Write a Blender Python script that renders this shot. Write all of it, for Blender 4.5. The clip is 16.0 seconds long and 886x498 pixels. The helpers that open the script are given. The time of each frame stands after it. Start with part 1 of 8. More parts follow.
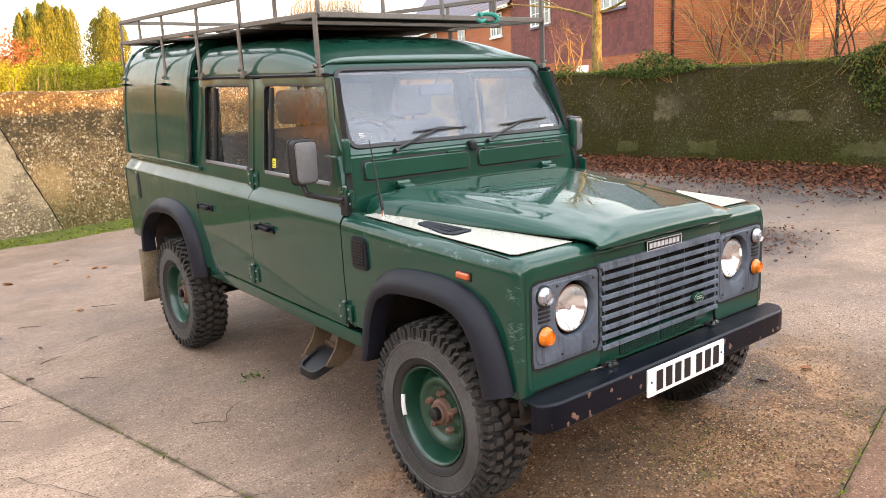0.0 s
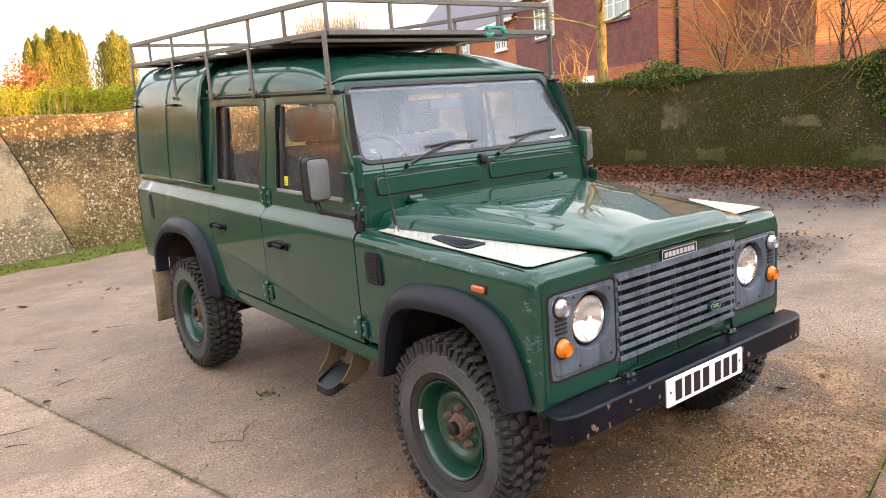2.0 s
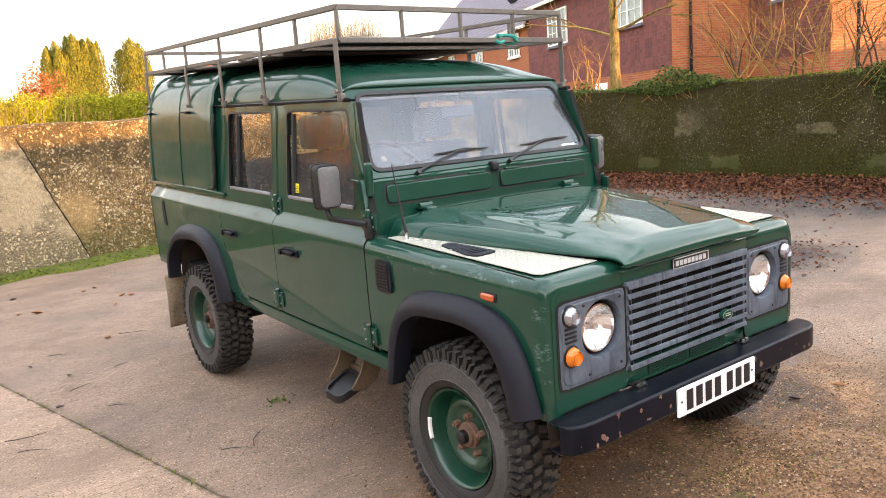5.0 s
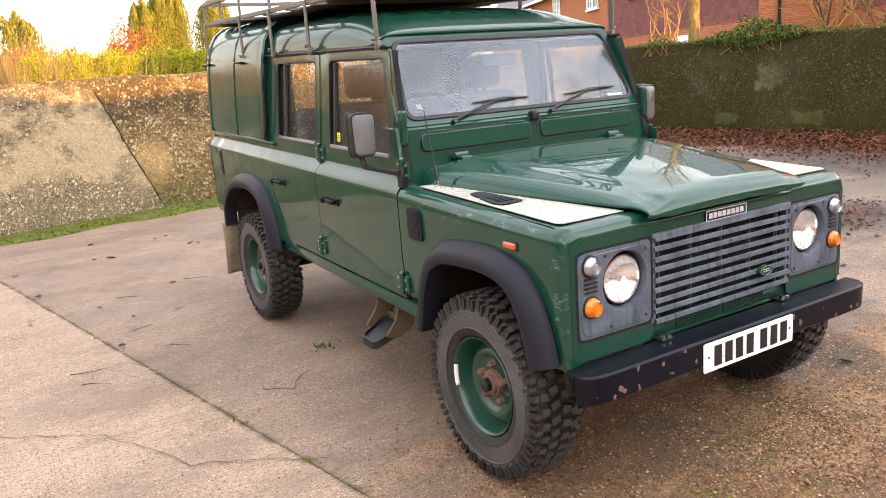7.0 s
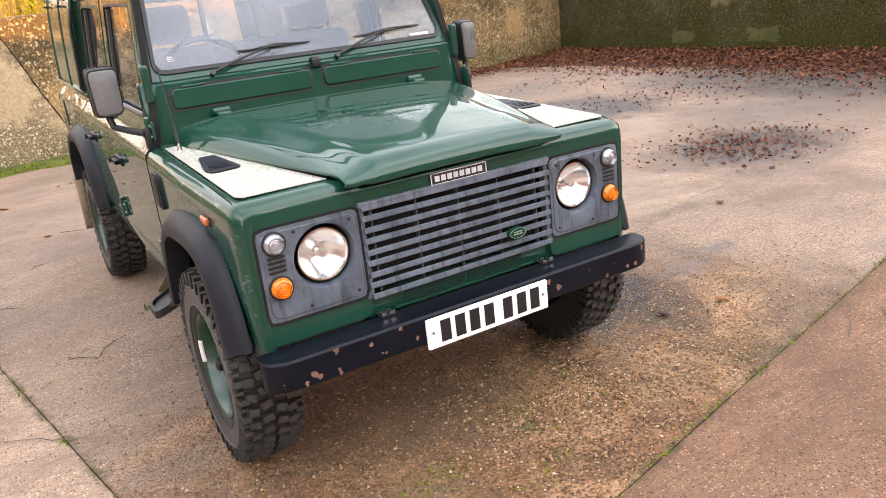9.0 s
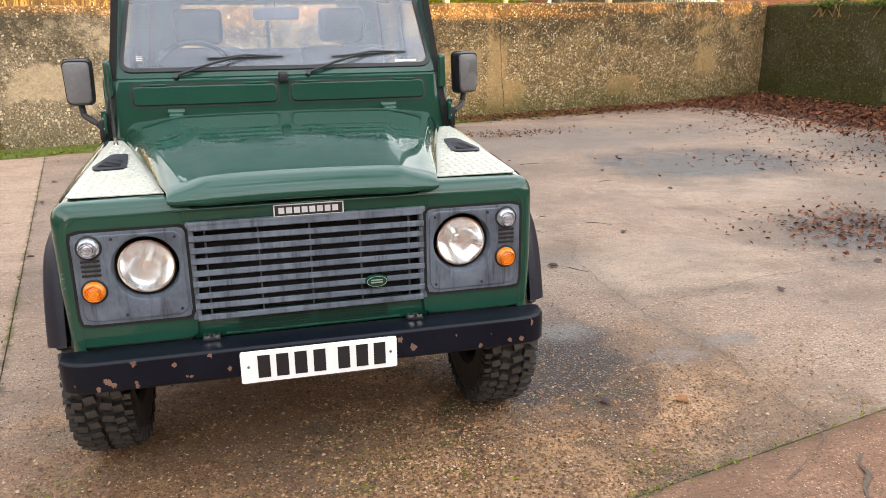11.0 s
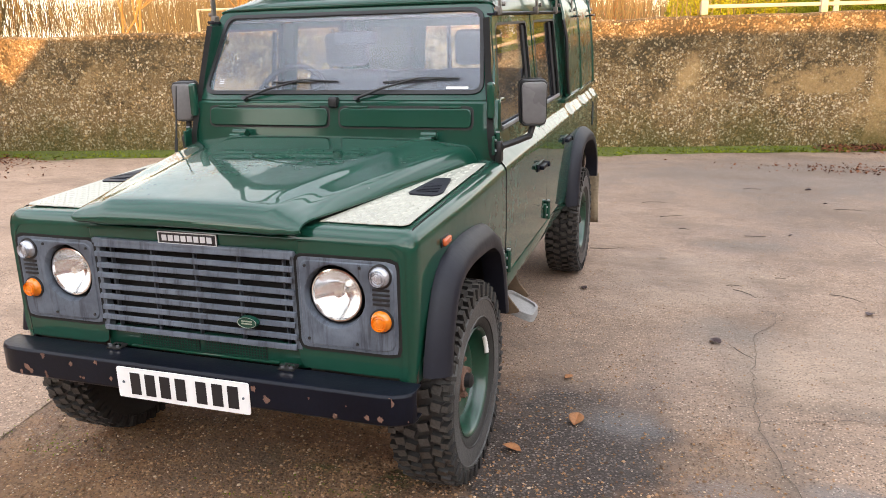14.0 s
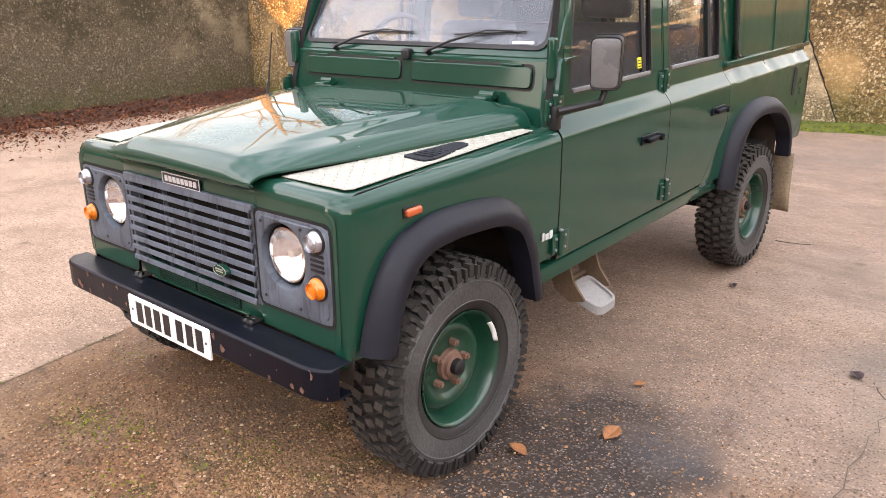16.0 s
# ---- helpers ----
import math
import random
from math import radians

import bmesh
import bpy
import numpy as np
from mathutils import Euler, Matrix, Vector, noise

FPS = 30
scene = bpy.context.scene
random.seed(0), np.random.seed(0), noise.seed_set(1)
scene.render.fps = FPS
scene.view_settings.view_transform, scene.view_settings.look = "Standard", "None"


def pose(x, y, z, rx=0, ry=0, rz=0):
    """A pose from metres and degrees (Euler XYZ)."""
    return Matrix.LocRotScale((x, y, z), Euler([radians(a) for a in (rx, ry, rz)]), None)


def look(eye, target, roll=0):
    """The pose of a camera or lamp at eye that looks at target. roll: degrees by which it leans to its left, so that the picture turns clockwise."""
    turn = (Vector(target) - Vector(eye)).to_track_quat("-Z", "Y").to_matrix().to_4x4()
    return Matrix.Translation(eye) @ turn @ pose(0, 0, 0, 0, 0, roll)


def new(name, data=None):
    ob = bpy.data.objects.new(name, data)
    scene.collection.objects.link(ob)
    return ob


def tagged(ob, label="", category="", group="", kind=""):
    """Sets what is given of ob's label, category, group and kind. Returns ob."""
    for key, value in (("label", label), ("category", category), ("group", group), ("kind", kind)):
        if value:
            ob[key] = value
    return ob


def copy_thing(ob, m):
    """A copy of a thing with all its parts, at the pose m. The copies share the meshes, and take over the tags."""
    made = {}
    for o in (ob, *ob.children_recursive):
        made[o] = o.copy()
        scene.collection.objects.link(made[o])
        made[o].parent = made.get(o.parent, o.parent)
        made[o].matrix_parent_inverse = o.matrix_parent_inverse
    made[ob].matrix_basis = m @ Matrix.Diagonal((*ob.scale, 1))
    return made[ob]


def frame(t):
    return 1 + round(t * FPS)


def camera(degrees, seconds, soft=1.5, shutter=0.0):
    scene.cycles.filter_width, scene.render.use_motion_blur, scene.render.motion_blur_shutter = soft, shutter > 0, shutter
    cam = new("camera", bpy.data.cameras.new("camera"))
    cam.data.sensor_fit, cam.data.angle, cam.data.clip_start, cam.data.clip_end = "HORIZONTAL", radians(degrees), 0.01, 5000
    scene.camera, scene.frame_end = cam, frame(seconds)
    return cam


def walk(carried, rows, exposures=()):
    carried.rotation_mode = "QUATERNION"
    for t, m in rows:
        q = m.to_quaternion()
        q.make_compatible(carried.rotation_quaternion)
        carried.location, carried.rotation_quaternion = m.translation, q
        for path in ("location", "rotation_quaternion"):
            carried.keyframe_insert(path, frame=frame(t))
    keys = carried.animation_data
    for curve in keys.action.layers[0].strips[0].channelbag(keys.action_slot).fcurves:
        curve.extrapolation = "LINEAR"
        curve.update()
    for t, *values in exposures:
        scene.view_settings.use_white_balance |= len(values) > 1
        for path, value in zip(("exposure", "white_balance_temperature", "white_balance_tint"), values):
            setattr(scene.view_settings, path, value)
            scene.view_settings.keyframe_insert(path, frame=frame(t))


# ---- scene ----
cam = camera(60.6, 16.0, 0.5)
PATH = [
    (0, (-2.513, -2.247, 1.627), (-1.301, -0.708, 1.225), -2.9),
    (0.5, (-2.519, -2.237, 1.636), (-1.291, -0.707, 1.244), -3.8),
    (1, (-2.518, -2.227, 1.64), (-1.271, -0.71, 1.26), -4.4),
    (1.5, (-2.518, -2.229, 1.635), (-1.287, -0.696, 1.265), -4.2),
    (2, (-2.528, -2.234, 1.63), (-1.329, -0.676, 1.264), -4.3),
    (2.5, (-2.526, -2.233, 1.628), (-1.347, -0.659, 1.268), -4.4),
    (3, (-2.527, -2.231, 1.63), (-1.345, -0.654, 1.286), -4.2),
    (3.5, (-2.521, -2.232, 1.632), (-1.337, -0.654, 1.305), -4.2),
    (4, (-2.52, -2.234, 1.633), (-1.339, -0.655, 1.304), -4.3),
    (6.5, (-2.46, -2.273, 1.601), (-1.346, -0.663, 1.192), -4.3),
    (7, (-2.367, -2.348, 1.584), (-1.372, -0.67, 1.142), -4.4),
    (7.5, (-2.199, -2.401, 1.584), (-1.106, -0.806, 1.072), -4.7),
    (8, (-1.905, -2.378, 1.581), (-0.669, -0.948, 0.928), -5.2),
    (8.5, (-1.673, -2.461, 1.588), (-0.481, -1.013, 0.893), -6.7),
    (8.7, (-1.541, -2.544, 1.589), (-0.441, -1.016, 0.915), -6.9),
    (10.8, (-0.308, -2.972, 1.597), (0.167, -1.112, 1.037), -2.5),
    (11, (-0.169, -2.959, 1.578), (0.3, -1.098, 1.015), -0.7),
    (11.5, (0.158, -2.931, 1.579), (0.615, -1.056, 1.054), 1.0),
    (12, (0.523, -2.956, 1.593), (0.654, -1.002, 1.187), -1.7),
    (12.5, (0.794, -2.912, 1.595), (0.662, -0.961, 1.176), -0.8),
    (13, (1.025, -2.749, 1.606), (0.82, -0.817, 1.129), 1.8),
    (13.5, (1.304, -2.632, 1.602), (0.882, -0.742, 1.105), -0.3),
    (14, (1.578, -2.521, 1.608), (0.965, -0.69, 1.088), -1.2),
    (14.5, (1.78, -2.29, 1.581), (1.096, -0.528, 0.928), -0.8),
    (15, (1.959, -2.122, 1.606), (1.068, -0.459, 0.942), -1.4),
    (15.5, (2.2, -1.996, 1.594), (1.052, -0.466, 1.01), -0.8),
    (16, (2.314, -1.821, 1.577), (1.08, -0.373, 0.958), -0.4),
]
walk(cam, [(t, look(eye, target, roll)) for t, eye, target, roll in PATH], [(0, 1.87, 8150, 16), (4.2, 1.80, 8150, 16), (8.5, 1.96, 8400, 20), (10.9, 1.72, 8250, 15), (11.4, 1.86, 8250, 14), (12.5, 1.43, 8000, 14), (13.5, 1.58, 8050, 16), (14.2, 1.66, 8150, 17), (16, 1.93, 8450, 23)])

# ---- world, sun, exposure ----
SUN_DIR = Vector((0.46, -0.87, 0.175)).normalized()          # towards the sun
world = bpy.data.worlds.new("world")
scene.world = world
world.use_nodes = True
wn, wl = world.node_tree.nodes, world.node_tree.links
wn.clear()
sky = wn.new("ShaderNodeTexSky")
sky.sky_type, sky.sun_disc = "NISHITA", False
sky.sun_elevation = math.asin(SUN_DIR.z)
sky.sun_rotation = math.atan2(SUN_DIR.x, SUN_DIR.y)
sky.air_density, sky.dust_density, sky.ozone_density = 1.0, 0.35, 1.2
w_co = wn.new("ShaderNodeTexCoord")
w_map = wn.new("ShaderNodeMapping")
w_map.inputs["Scale"].default_value = (1.0, 1.0, 3.2)
w_noise = wn.new("ShaderNodeTexNoise")
w_noise.inputs["Scale"].default_value, w_noise.inputs["Detail"].default_value = 2.1, 7
w_noise.inputs["Roughness"].default_value = 0.55
w_ramp = wn.new("ShaderNodeValToRGB")
w_ramp.color_ramp.elements[0].position, w_ramp.color_ramp.elements[1].position = 0.24, 0.68
w_mix = wn.new("ShaderNodeMix")
w_mix.data_type = "RGBA"
w_bg = wn.new("ShaderNodeBackground")
w_bg.inputs["Strength"].default_value = 0.15
w_out = wn.new("ShaderNodeOutputWorld")
wl.new(w_co.outputs["Generated"], w_map.inputs["Vector"])
wl.new(w_map.outputs["Vector"], w_noise.inputs["Vector"])
wl.new(w_noise.outputs["Fac"], w_ramp.inputs["Fac"])
w_sep = wn.new("ShaderNodeSeparateXYZ")
w_high = wn.new("ShaderNodeMapRange")                        # the cloud thins out overhead
w_high.inputs[1].default_value, w_high.inputs[2].default_value, w_high.inputs[3].default_value, w_high.inputs[4].default_value = 0.30, 0.95, 1.0, 0.85
w_fac = wn.new("ShaderNodeMath")
w_fac.operation = "MULTIPLY"
wl.new(w_co.outputs["Generated"], w_sep.inputs[0])
wl.new(w_sep.outputs[2], w_high.inputs[0])
wl.new(w_ramp.outputs["Color"], w_fac.inputs[0])
wl.new(w_high.outputs[0], w_fac.inputs[1])
wl.new(w_fac.outputs[0], w_mix.inputs[0])
wl.new(sky.outputs["Color"], w_mix.inputs[6])
w_dot = wn.new("ShaderNodeVectorMath")                       # the veil is brighter towards the sun
w_dot.operation = "DOT_PRODUCT"
w_dot.inputs[1].default_value = SUN_DIR
w_side = wn.new("ShaderNodeMapRange")
w_side.inputs[1].default_value, w_side.inputs[2].default_value, w_side.inputs[3].default_value, w_side.inputs[4].default_value = -0.9, 0.9, 0.72, 1.65
w_lit = wn.new("ShaderNodeVectorMath")
w_lit.operation = "SCALE"
w_rise = wn.new("ShaderNodeMapRange")                        # whiter low down, bluer overhead
w_rise.inputs[1].default_value, w_rise.inputs[2].default_value = 0.12, 0.62
w_tint = wn.new("ShaderNodeMix")
w_tint.data_type = "RGBA"
w_tint.inputs[6].default_value, w_tint.inputs[7].default_value = (7.4, 7.6, 7.9, 1), (6.2, 7.5, 9.4, 1)
wl.new(w_sep.outputs[2], w_rise.inputs[0])
wl.new(w_rise.outputs[0], w_tint.inputs[0])
wl.new(w_tint.outputs[2], w_lit.inputs[0])
wl.new(w_co.outputs["Generated"], w_dot.inputs[0])
wl.new(w_dot.outputs["Value"], w_side.inputs[0])
wl.new(w_side.outputs[0], w_lit.inputs["Scale"])
wl.new(w_lit.outputs[0], w_mix.inputs[7])
wl.new(w_mix.outputs[2], w_bg.inputs["Color"])
wl.new(w_bg.outputs["Background"], w_out.inputs["Surface"])
sun = new("sun", bpy.data.lights.new("sun", "SUN"))
sun.data.energy, sun.data.angle, sun.data.color = 3.9, radians(0.3), (1.0, 0.60, 0.27)
sun.matrix_world = look(SUN_DIR * 60, (0, 0, 0))


# ---- materials ----
class Nodes:
    """A small builder for one Principled material."""

    def __init__(self, name):
        self.m = bpy.data.materials.new(name)
        self.m.use_nodes = True
        self.t = self.m.node_tree
        self.b = self.t.nodes["Principled BSDF"]
        self.co = self.t.nodes.new("ShaderNodeTexCoord").outputs["Object"]

    def link(self, a, b):
        self.t.links.new(a, b)

    def noise(self, scale, detail=4, rough=0.6, vec=None, out="Fac"):
        n = self.t.nodes.new("ShaderNodeTexNoise")
        n.inputs["Scale"].default_value, n.inputs["Detail"].default_value, n.inputs["Roughness"].default_value = scale, detail, rough
        self.link(vec or self.co, n.inputs["Vector"])
        return n.outputs[out]

    def voronoi(self, scale, out="Distance", vec=None, feature="F1"):
        n = self.t.nodes.new("ShaderNodeTexVoronoi")
        n.feature = feature
        n.inputs["Scale"].default_value = scale
        self.link(vec or self.co, n.inputs["Vector"])
        return n.outputs[out]

    def ramp(self, fac, stops):
        n = self.t.nodes.new("ShaderNodeValToRGB")
        while len(n.color_ramp.elements) < len(stops):
            n.color_ramp.elements.new(0.5)
        for e, (p, c) in zip(n.color_ramp.elements, stops):
            e.position = p
            e.color = (*c, 1) if isinstance(c, tuple) else (c, c, c, 1)
        self.link(fac, n.inputs["Fac"])
        return n.outputs["Color"]

    def mix(self, fac, a, b, blend="MIX"):
        n = self.t.nodes.new("ShaderNodeMix")
        n.data_type, n.blend_type = "RGBA", blend
        for sock, v in ((n.inputs[0], fac), (n.inputs[6], a), (n.inputs[7], b)):
            if isinstance(v, tuple):
                sock.default_value = (*v, 1)
            elif isinstance(v, (int, float)):
                sock.default_value = v
            else:
                self.link(v, sock)
        return n.outputs[2]

    def math(self, op, a, b=0.0, clamp=False):
        n = self.t.nodes.new("ShaderNodeMath")
        n.operation, n.use_clamp = op, clamp
        for sock, v in ((n.inputs[0], a), (n.inputs[1], b)):
            if isinstance(v, (int, float)):
                sock.default_value = v
            else:
                self.link(v, sock)
        return n.outputs[0]

    def axis(self, i, vec=None):
        n = self.t.nodes.new("ShaderNodeSeparateXYZ")
        self.link(vec or self.co, n.inputs[0])
        return n.outputs[i]

    def mapped(self, scale=(1, 1, 1), rot=(0, 0, 0)):
        n = self.t.nodes.new("ShaderNodeMapping")
        n.inputs["Scale"].default_value = scale
        n.inputs["Rotation"].default_value = rot
        self.link(self.co, n.inputs["Vector"])
        return n.outputs["Vector"]

    def random(self):
        return self.t.nodes.new("ShaderNodeObjectInfo").outputs["Random"]

    def island(self):
        return self.t.nodes.new("ShaderNodeNewGeometry").outputs["Random Per Island"]

    def bump(self, height, strength=0.4, dist=0.01, normal=None):
        n = self.t.nodes.new("ShaderNodeBump")
        n.inputs["Strength"].default_value, n.inputs["Distance"].default_value = strength, dist
        self.link(height, n.inputs["Height"])
        if normal:
            self.link(normal, n.inputs["Normal"])
        self.link(n.outputs["Normal"], self.b.inputs["Normal"])
        return n.outputs["Normal"]

    def set(self, color=None, rough=None, **kw):
        for key, v in (("Base Color", color), ("Roughness", rough), *((k.replace("_", " "), x) for k, x in kw.items())):
            if v is None:
                continue
            if isinstance(v, tuple):
                self.b.inputs[key].default_value = (*v, 1)
            elif isinstance(v, (int, float)):
                self.b.inputs[key].default_value = v
            else:
                self.link(v, self.b.inputs[key])
        return self


def simple(name, color, rough=0.5, var=0.25, scale=14.0, bump=0.15, **kw):
    """A plain surface with two scales of wear."""
    n = Nodes(name)
    lo, hi = tuple(c * (1 - var) for c in color), tuple(min(1, c * (1 + var)) for c in color)
    big, fine = n.noise(scale * 0.18, 5), n.noise(scale * 4, 3)
    col = n.ramp(n.math("ADD", n.math("MULTIPLY", big, 0.6), n.math("MULTIPLY", fine, 0.4)), [(0.3, lo), (0.7, hi)])
    n.set(col, n.ramp(big, [(0.3, max(0.02, rough - 0.08)), (0.7, min(1, rough + 0.1))]), **kw)
    if bump:
        n.bump(fine, bump, 0.004)
    return n.m


def paint_material(name="green_paint", coat=(0.008, 0.07), fade=0.0, gloss=0.9):
    """Dark green coach paint under a clear coat; fade: how chalky the old sheets have become."""
    n = Nodes(name)
    big, mid = n.noise(1.6, 5), n.noise(9, 6, 0.7)
    base = n.ramp(big, [(0.25, (0.0014, 0.041, 0.0255)), (0.75, (0.0028, 0.054, 0.0345))])
    chips = n.ramp(n.noise(30, 4, 0.8), [(0.745, 0.0), (0.76, 1.0)])
    dust_veil = n.ramp(mid, [(0.45, fade * 0.5), (0.85, 0.09 + fade)])
    col = n.mix(chips, n.mix(dust_veil, base, (0.050, 0.090, 0.078)), (0.30, 0.34, 0.31))
    x, y, z = n.axis(0), n.axis(1), n.axis(2)

    def band(v, lo, hi, soft=0.02):
        up = n.math("MULTIPLY", n.math("SUBTRACT", v, lo), 1 / soft, True)
        down = n.math("MULTIPLY", n.math("SUBTRACT", hi, v), 1 / soft, True)
        return n.math("MULTIPLY", up, down)
    # rubbed places on the driver's wing shoulder, its front corner, and low before the rear wheel
    rub = n.math("MULTIPLY", n.math("MULTIPLY", band(z, 1.015, 1.085), band(y, -0.46, 0.55, 0.08)), band(x, -0.84, -0.765, 0.01))
    rub = n.math("MAXIMUM", rub, n.math("MULTIPLY", n.math("MULTIPLY", band(z, 0.66, 1.03, 0.05), band(y, -0.475, -0.40, 0.02)), band(x, -0.82, -0.77, 0.01)))
    rub = n.math("MAXIMUM", rub, n.math("MULTIPLY", band(z, 0.60, 0.70, 0.03), band(y, 1.95, 2.25, 0.05)))
    marks = n.ramp(n.noise(11, 8, 0.82, n.mapped((1, 1.0, 2.2))), [(0.54, 0.0), (0.63, 1.0)])
    col = n.mix(n.math("MULTIPLY", n.math("MULTIPLY", rub, marks), 0.5), col, (0.17, 0.27, 0.27))
    # scratches through to pale primer, here and there along the sides
    scratch = n.ramp(n.noise(34, 5, 0.8, n.mapped((1, 0.35, 1.6), (0.2, 0, 0))), [(0.735, 0.0), (0.75, 0.7)])
    col = n.mix(scratch, col, (0.26, 0.31, 0.28))
    n.set(col, n.ramp(mid, [(0.3, 0.30), (0.75, 0.45)]), Coat_Weight=gloss, Coat_IOR=1.52, Coat_Roughness=n.ramp(n.noise(4, 5, 0.7), [(0.40, coat[0]), (0.85, coat[1])]), Specular_IOR_Level=0.06)
    n.bump(n.math("ADD", n.noise(1.6, 2), n.math("MULTIPLY", n.noise(7, 2), 0.12)), 0.05, 0.02)
    return n.m


def ground_material(name, tone, worn=False):
    """Weathered brushed concrete with exposed grit; worn: with its gravel patch, damp places, puddles and pale bays."""
    n = Nodes(name)
    x, y = n.axis(0), n.axis(1)
    big, mid, fine = n.noise(0.32, 6), n.noise(2.6, 7, 0.68), n.noise(60, 4, 0.75)
    blotch = n.noise(1.1, 7, 0.72)
    col = n.ramp(n.math("ADD", n.math("MULTIPLY", big, 0.45), n.math("MULTIPLY", blotch, 0.55)), [(0.38, tuple(c * 0.66 for c in tone)), (0.5, tone), (0.62, tuple(min(1, c * 1.22) for c in tone))])
    col = n.mix(n.ramp(mid, [(0.50, 0.0), (0.70, 0.55)]), col, tuple(c * 0.52 for c in tone))

    def spot(cx, cy, rx, ry, edge=0.8, rag=1.1):
        dx, dy = n.math("MULTIPLY", n.math("SUBTRACT", x, cx), 1 / rx), n.math("MULTIPLY", n.math("SUBTRACT", y, cy), 1 / ry)
        d = n.math("POWER", n.math("ADD", n.math("MULTIPLY", dx, dx), n.math("MULTIPLY", dy, dy)), 0.5)
        return n.ramp(n.math("ADD", d, n.math("MULTIPLY", n.math("SUBTRACT", mid, 0.5), rag)), [(edge, 1.0), (1.15, 0.0)])

    def most(*masks):
        out = masks[0]
        for m in masks[1:]:
            out = n.math("MAXIMUM", out, m)
        return out
    stones, stone_d = n.voronoi(75, "Color"), n.voronoi(75, "Distance")
    round_stone = n.ramp(stone_d, [(0.34, 1.0), (0.52, 0.0)])
    grain = n.ramp(n.axis(0, stones), [(0.0, tuple(c * 0.18 for c in tone)), (0.35, tuple(c * 0.72 for c in tone)), (0.75, tuple(min(1, c * 1.35) for c in tone)), (0.96, tuple(min(1, c * 2.0) for c in tone))])
    amount = n.ramp(fine, [(0.36, 0.25), (0.62, 0.95)])
    col = n.mix(n.math("MULTIPLY", amount, round_stone), col, grain)
    height = n.math("ADD", n.math("MULTIPLY", mid, 0.5), n.math("MULTIPLY", fine, 0.6))
    brush = n.noise(24, 3, 0.6, n.mapped((0.10, 1.6, 1), (0, 0, -0.2)))
    height = n.math("ADD", height, n.math("MULTIPLY", brush, 0.35))
    combed = n.noise(70, 3, 0.6, n.mapped((0.05, 1.4, 1), (0, 0, -0.2)))
    col = n.mix(n.math("MULTIPLY", n.ramp(combed, [(0.52, 0.0), (0.64, 0.55)]), n.ramp(blotch, [(0.45, 0.15), (0.6, 1.0)])), col, tuple(c * 0.42 for c in tone))
    pits = n.ramp(n.noise(150, 2, 0.5), [(0.62, 0.0), (0.68, 0.8)])
    col = n.mix(pits, col, tuple(c * 0.28 for c in tone))
    rough = n.ramp(mid, [(0.3, 0.70), (0.7, 0.92)])
    if worn:
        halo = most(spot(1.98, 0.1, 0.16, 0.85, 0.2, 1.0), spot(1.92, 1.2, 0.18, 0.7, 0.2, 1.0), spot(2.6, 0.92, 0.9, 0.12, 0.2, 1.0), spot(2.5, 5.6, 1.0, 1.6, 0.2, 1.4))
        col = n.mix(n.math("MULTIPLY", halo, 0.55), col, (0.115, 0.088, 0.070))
        pale = most(spot(2.6, 1.5, 1.3, 0.7, 0.5), spot(4.4, 3.6, 1.3, 0.8, 0.5), spot(1.6, 2.8, 0.8, 0.9, 0.5))
        col = n.mix(n.math("MULTIPLY", pale, 0.40), col, (0.42, 0.310, 0.232))
        murk = n.ramp(n.noise(0.85, 7, 0.68, n.mapped((1, 1, 1), (0, 0, 0.9))), [(0.46, 0.0), (0.62, 0.45)])
        col = n.mix(murk, col, (0.135, 0.100, 0.088))
        patch = spot(0.40, -0.45, 2.1, 1.45, 0.55)
        loose = n.mix(n.ramp(n.noise(1.7, 5, 0.7), [(0.42, 0.0), (0.6, 1.0)]), (0.270, 0.118, 0.050), (0.470, 0.262, 0.138))
        loose = n.mix(n.ramp(n.noise(2.3, 6, 0.7), [(0.46, 0.0), (0.60, 0.8)]), loose, (0.110, 0.058, 0.034))
        loose = n.mix(n.ramp(n.noise(2.4, 6, 0.65), [(0.57, 0.0), (0.66, 0.8)]), loose, (0.075, 0.080, 0.016))
        pebbles = n.ramp(n.axis(1, stones), [(0.0, (0.028, 0.018, 0.012)), (0.4, (0.190, 0.092, 0.042)), (0.82, (0.37, 0.205, 0.105)), (0.98, (0.52, 0.38, 0.26))])
        loose = n.mix(n.math("MULTIPLY", round_stone, n.ramp(n.noise(5, 5, 0.7), [(0.32, 0.25), (0.6, 0.95)])), loose, pebbles)
        col = n.mix(n.math("MULTIPLY", patch, 0.92), col, loose)
        height = n.math("ADD", height, n.math("MULTIPLY", round_stone, n.math("ADD", n.math("MULTIPLY", patch, 1.3), 0.10)))
        red = most(spot(0.05, 0.08, 0.55, 0.16, 0.3, 1.2), spot(0.45, 0.05, 0.4, 0.14, 0.3, 1.2), spot(-0.5, 0.25, 0.5, 0.3, 0.3, 1.2))
        col = n.mix(n.math("MULTIPLY", red, 0.75), col, n.ramp(n.noise(40, 4, 0.7), [(0.4, (0.150, 0.066, 0.034)), (0.62, (0.300, 0.140, 0.080))]))
        tuft = most(spot(0.26, -0.47, 0.13, 0.06, 0.3, 1.6), spot(0.26, -0.14, 0.10, 0.05, 0.3, 1.6), spot(0.10, -0.60, 0.12, 0.05, 0.3, 1.6), spot(0.5, -0.38, 0.08, 0.05, 0.3, 1.6))
